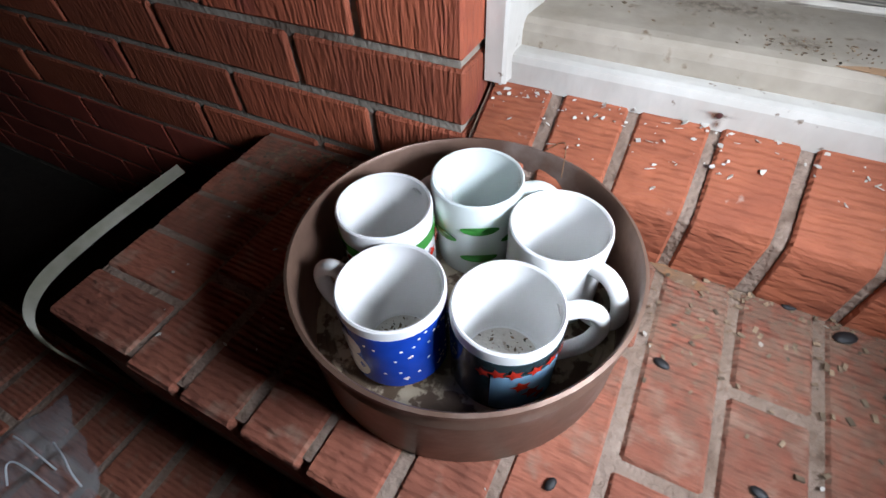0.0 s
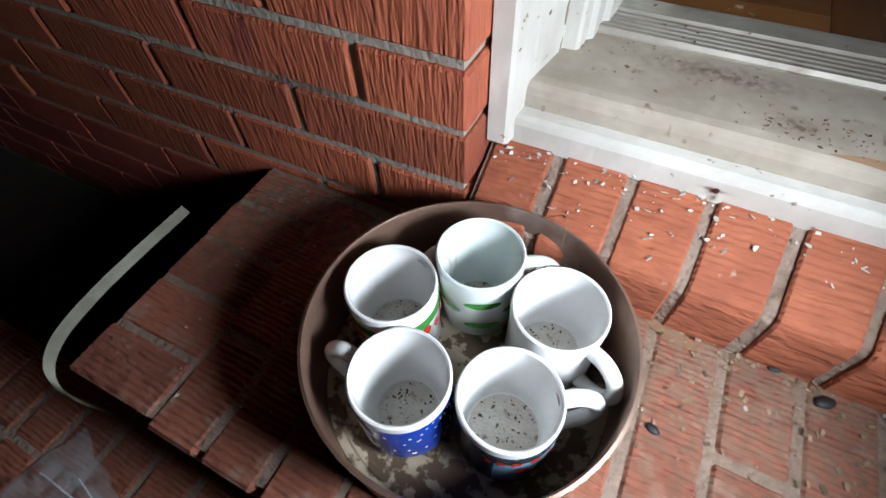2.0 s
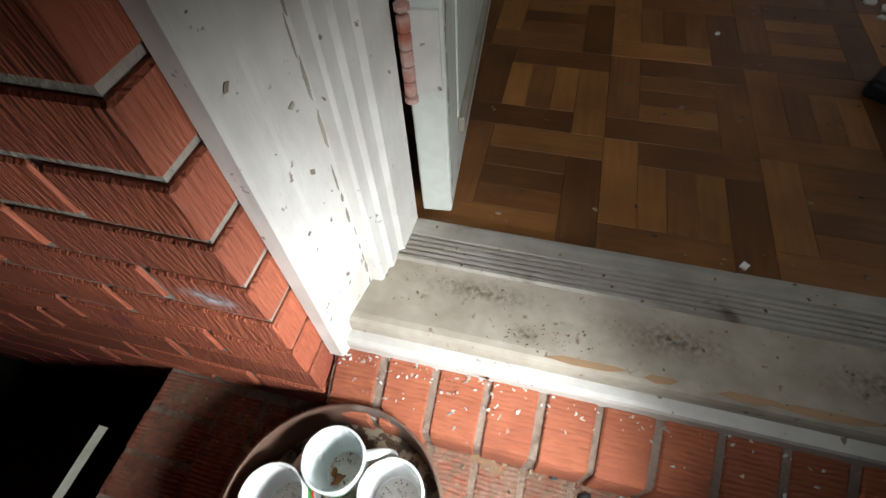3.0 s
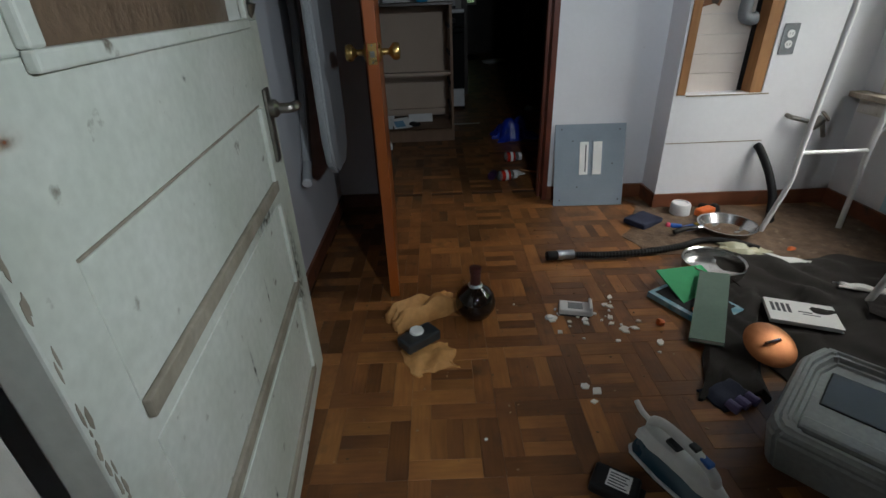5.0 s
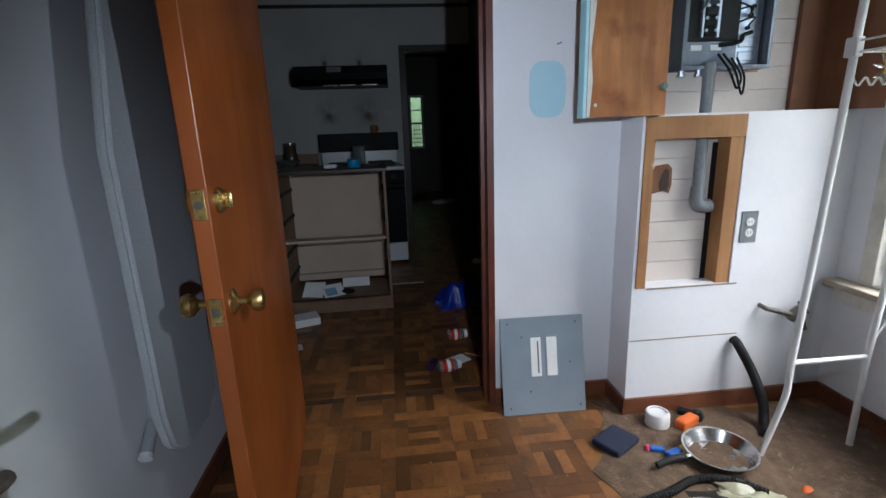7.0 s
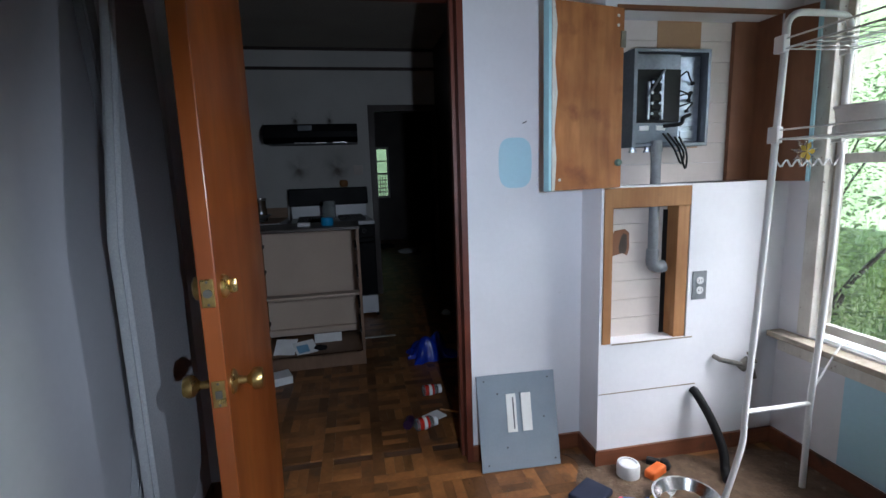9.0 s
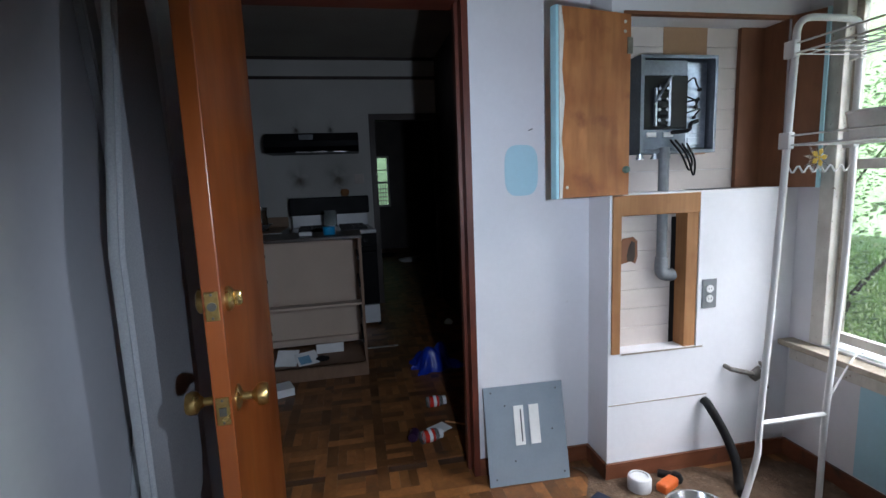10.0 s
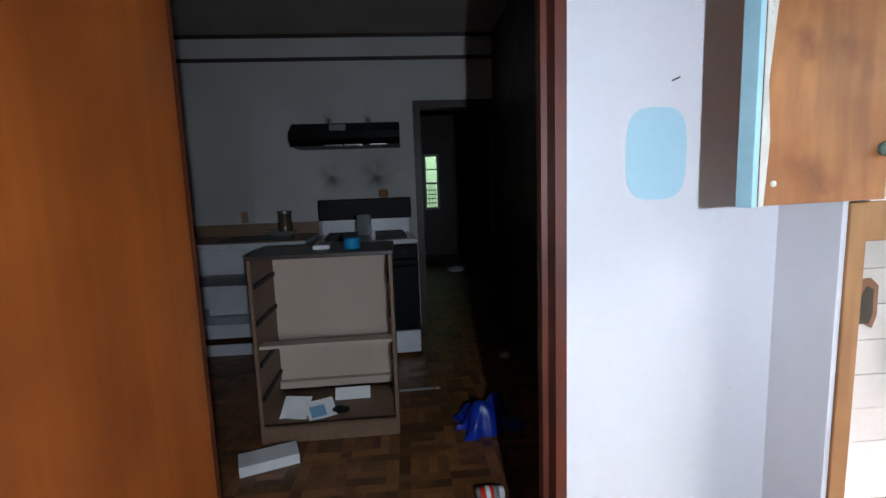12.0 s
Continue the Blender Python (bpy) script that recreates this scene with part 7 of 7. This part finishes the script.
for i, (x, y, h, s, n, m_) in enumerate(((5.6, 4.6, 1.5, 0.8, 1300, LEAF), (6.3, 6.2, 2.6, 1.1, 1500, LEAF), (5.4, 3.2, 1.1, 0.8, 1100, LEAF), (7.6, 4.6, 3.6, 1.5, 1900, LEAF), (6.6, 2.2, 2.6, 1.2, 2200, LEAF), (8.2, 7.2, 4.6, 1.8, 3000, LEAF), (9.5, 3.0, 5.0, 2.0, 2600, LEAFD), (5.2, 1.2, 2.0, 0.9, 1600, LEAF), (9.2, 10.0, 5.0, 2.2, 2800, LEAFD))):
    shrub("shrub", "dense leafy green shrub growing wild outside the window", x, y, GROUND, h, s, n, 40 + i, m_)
random.seed(77)
vs, fs = [], []
for i in range(9000):
    x, y = random.uniform(3.9, 12), random.uniform(-1, 12)
    h, a, k = random.uniform(0.15, 0.75), random.uniform(0, 6.28), len(vs)
    dx, dy, lx, ly = 0.012 * math.cos(a), 0.012 * math.sin(a), random.gauss(0, 0.12), random.gauss(0, 0.12)
    vs += [(x - dx, y - dy, GROUND), (x + dx, y + dy, GROUND), (x + lx, y + ly, GROUND + h)]
    fs.append((k, k + 1, k + 2))
me = bpy.data.meshes.new("grass")
me.from_pydata(vs, [], fs)
me.materials.append(LEAF)
tagged(new("grass", me), "tall uncut grass outside the window", "grass", kind="stuff")


# ---- bricks and parquet, piece by piece ----
def piece_mesh(name, w, d, h, material, bev=0.003):
    """A brick, finger or tile centred on the origin, with chipped-off long edges."""
    bm = bmesh.new()
    box(bm, -w / 2, -d / 2, -h / 2, w / 2, d / 2, h / 2)
    if bev:
        bmesh.ops.bevel(bm, geom=bm.edges[:], offset=bev, segments=1, affect="EDGES")
    me = bpy.data.meshes.new(name)
    bm.to_mesh(me)
    bm.free()
    me.materials.append(material)
    return me


def put(name, me, parent, m):
    ob = new(name, me)
    ob.parent = parent
    ob.matrix_basis = m
    return ob


random.seed(2)
COURSE, Z0 = 0.0690, -0.163
STRETCH, HEADER = 0.2005, 0.1100
me_s = piece_mesh("brick", STRETCH, 0.076, 0.0590, BRICK)
me_h = piece_mesh("brick", HEADER, 0.076, 0.0590, BRICK)
far_rows = []
for n in range(-5, 40):
    zc = Z0 + COURSE * n + 0.0345
    x = 0.992
    first = True
    while x > -2.4:
        w = HEADER if (first and n % 2 == 0) else STRETCH
        if -1 <= n < 12 and x > -0.75:
            put("brick", me_h if w == HEADER else me_s, wall_brick, pose(x - w / 2 + random.uniform(-0.0008, 0.0008), 0.7595 + random.uniform(-0.0012, 0.0012), zc, random.uniform(-0.4, 0.4), random.uniform(-0.25, 0.25), random.uniform(-0.3, 0.3)))
        else:
            far_rows.append((x - w, 0.7225, zc - 0.0295, x, 0.797, zc + 0.0295))
        x -= w + 0.0100
        first = False
    x = 2.07
    while x < 3.6:
        far_rows.append((x, 0.7225, zc - 0.0295, x + STRETCH, 0.797, zc + 0.0295))
        x += STRETCH + 0.01
me = pieces(far_rows)
me.materials.append(BRICKFAR)
ob = new("far_bricks", me)
ob.parent = wall_brick
tagged(ob, kind="stuff")

# landing: a border of bricks on the left end, then two rows running out from the wall
me_end = piece_mesh("brick", 0.112, 0.0565, 0.060, BRICKTOP)
for i in range(5):
    put("brick", me_end, landing, pose(0.759 + random.uniform(-0.002, 0.002), 0.435 + 0.0635 * i, LAND - 0.030 + random.uniform(-0.001, 0.001), random.uniform(-0.5, 0.5), random.uniform(-0.5, 0.5), random.uniform(-0.8, 0.8)))
me_l = piece_mesh("brick", 0.0575, 0.196, 0.060, BRICKTOP)
me_k = piece_mesh("brick", 0.0575, 0.102, 0.060, BRICKTOP)
for i in range(24):
    x = 0.847 + 0.0660 * i
    if i % 2:
        a, b = (me_l, 0.400 + 0.098), (me_k, 0.606 + 0.051)
    else:
        a, b = (me_k, 0.400 + 0.051), (me_l, 0.512 + 0.098)
    for me_, y in (a, b):
        put("brick", me_, landing, pose(x + random.uniform(-0.001, 0.001), y, LAND - 0.030 + random.uniform(-0.001, 0.001), random.uniform(-0.4, 0.4), random.uniform(-0.6, 0.6), random.uniform(-0.6, 0.6)))
me_st = piece_mesh("brick", 0.0575, 0.196, 0.060, BRICKTOP)
for i in range(16):
    put("brick", me_st, lower_step, pose(0.235 + 0.0665 * i, 0.205, STEP - 0.030 + random.uniform(-0.002, 0.002), random.uniform(-0.6, 0.6), random.uniform(-0.6, 0.6), random.uniform(-1, 1)))

me_st2 = piece_mesh("brick", 0.0575, 0.094, 0.060, BRICKTOP)
for i in range(16):
    put("brick", me_st2, lower_step, pose(0.238 + 0.0665 * i, 0.358, STEP - 0.030 + random.uniform(-0.002, 0.002), random.uniform(-0.6, 0.6), random.uniform(-0.6, 0.6), random.uniform(-1, 1)))

# sloping course of bricks on edge below the wooden sill
me = bpy.data.meshes.new("brick")
bm = bmesh.new()
SY, SZ = 0.745, -0.12
slab(bm, [(a - SY, b - SZ) for a, b in ((0.706, LAND - 0.01), (0.7035, -0.112), (0.7075, -0.103), (0.782, -0.0605), (0.790, LAND - 0.01))], -0.0305, 0.0305, Matrix(((0, 0, 1, 0), (1, 0, 0, 0), (0, 1, 0, 0), (0, 0, 0, 1))))
bmesh.ops.bevel(bm, geom=bm.edges[:], offset=0.0025, segments=1, affect="EDGES")
bmesh.ops.recalc_face_normals(bm, faces=bm.faces)
bm.to_mesh(me)
bm.free()
me.materials.append(SILLBRICK)
bm = bmesh.new()
slab(bm, [(0.7085, LAND - 0.01), (0.7070, -0.114), (0.711, -0.106), (0.781, -0.066), (0.781, LAND - 0.01)], 0.996, 2.07, Matrix(((0, 0, 1, 0), (1, 0, 0, 0), (0, 1, 0, 0), (0, 0, 0, 1))))
row_sill = structure("brick_sill", bm, DIRTYMORTAR, "sloping brick-on-edge sill course below the door", "brick sill")
for i in range(15):
    put("brick", me, row_sill, pose(1.0315 + 0.0716 * i + random.uniform(-0.0015, 0.0015), SY + random.uniform(-0.002, 0.001), SZ + random.uniform(-0.0015, 0.001), random.uniform(-0.7, 0.7), random.uniform(-0.7, 0.7), random.uniform(-0.8, 0.8)))

# mosaic parquet: three short fingers framed by four longer ones
floor_ob = bpy.data.objects["floor"]
P, W3, GAP, TH = 0.236, 0.0545, 0.0005, 0.008
CORE = P - 2 * W3
me_long = piece_mesh("parquet_finger", P - W3 - GAP, W3 - GAP, TH, OAK, 0.0003)
me_short = piece_mesh("parquet_finger", CORE - GAP, CORE / 3 - GAP, TH, OAK, 0.0003)
me_long_pale = piece_mesh("parquet_finger", P - W3 - GAP, W3 - GAP, TH, OAKPALE, 0.0003)
me_short_pale = piece_mesh("parquet_finger", CORE - GAP, CORE / 3 - GAP, TH, OAKPALE, 0.0003)


def tile(ix, iy):
    """Centres, sizes along the grain and turns of the seven fingers of one tile."""
    cx, cy = 1.20 + P * ix, 0.966 + P * (iy + 0.5)
    q = (P - W3) / 2
    rows = [(cx - W3 / 2, cy - P / 2 + W3 / 2, 0, 0), (cx + W3 / 2, cy + P / 2 - W3 / 2, 0, 0), (cx + P / 2 - W3 / 2, cy - W3 / 2, 0, 90), (cx - P / 2 + W3 / 2, cy + W3 / 2, 0, 90)]
    turn = 90 * ((ix + iy) % 2)
    for k in (-1, 0, 1):
        rows.append((cx + (k * CORE / 3 if turn else 0), cy + (0 if turn else k * CORE / 3), 1, turn))
    return rows


rest = []
for ix in range(-1, 10):
    for iy in range(0, 10):
        for n, (x, y, short, turn) in enumerate(tile(ix, iy)):
            if not (WEST < x < EAST and y < NORTH + 0.1):
                continue
            if 0 <= ix <= 5 and 0 <= iy <= 6:
                pale = random.random() < (0.30 if n < 4 else 0.12 if n == 5 else 0.72)
                put("parquet_finger", (me_short_pale if pale else me_short) if short else (me_long_pale if pale else me_long), floor_ob, pose(x, y, -TH / 2 + random.uniform(-0.0004, 0.0002), random.uniform(-0.15, 0.15), random.uniform(-0.15, 0.15), turn + 180 * random.randint(0, 1)))
            else:
                l, w = (CORE - GAP, CORE / 3 - GAP) if short else (P - W3 - GAP, W3 - GAP)
                l, w = (w, l) if turn else (l, w)
                rest.append((x - l / 2, y - w / 2, -TH, x + l / 2, y + w / 2, random.uniform(-0.0005, 0.0)))
for ix in range(-9, 10):
    for iy in range(10, 46):
        for x, y, short, turn in tile(ix, iy):
            if -1.2 < x < 3.3 and NORTH + 0.1 <= y < 11.0 and (y < 6.6 or x > 1.4):
                l, w = (CORE - GAP, CORE / 3 - GAP) if short else (P - W3 - GAP, W3 - GAP)
                l, w = (w, l) if turn else (l, w)
                rest.append((x - l / 2, y - w / 2, -TH, x + l / 2, y + w / 2, random.uniform(-0.0005, 0.0)))
me = pieces(rest)
me.materials.append(OAKFAR)
ob = new("parquet", me)
ob.parent = floor_ob
tagged(ob, kind="stuff")
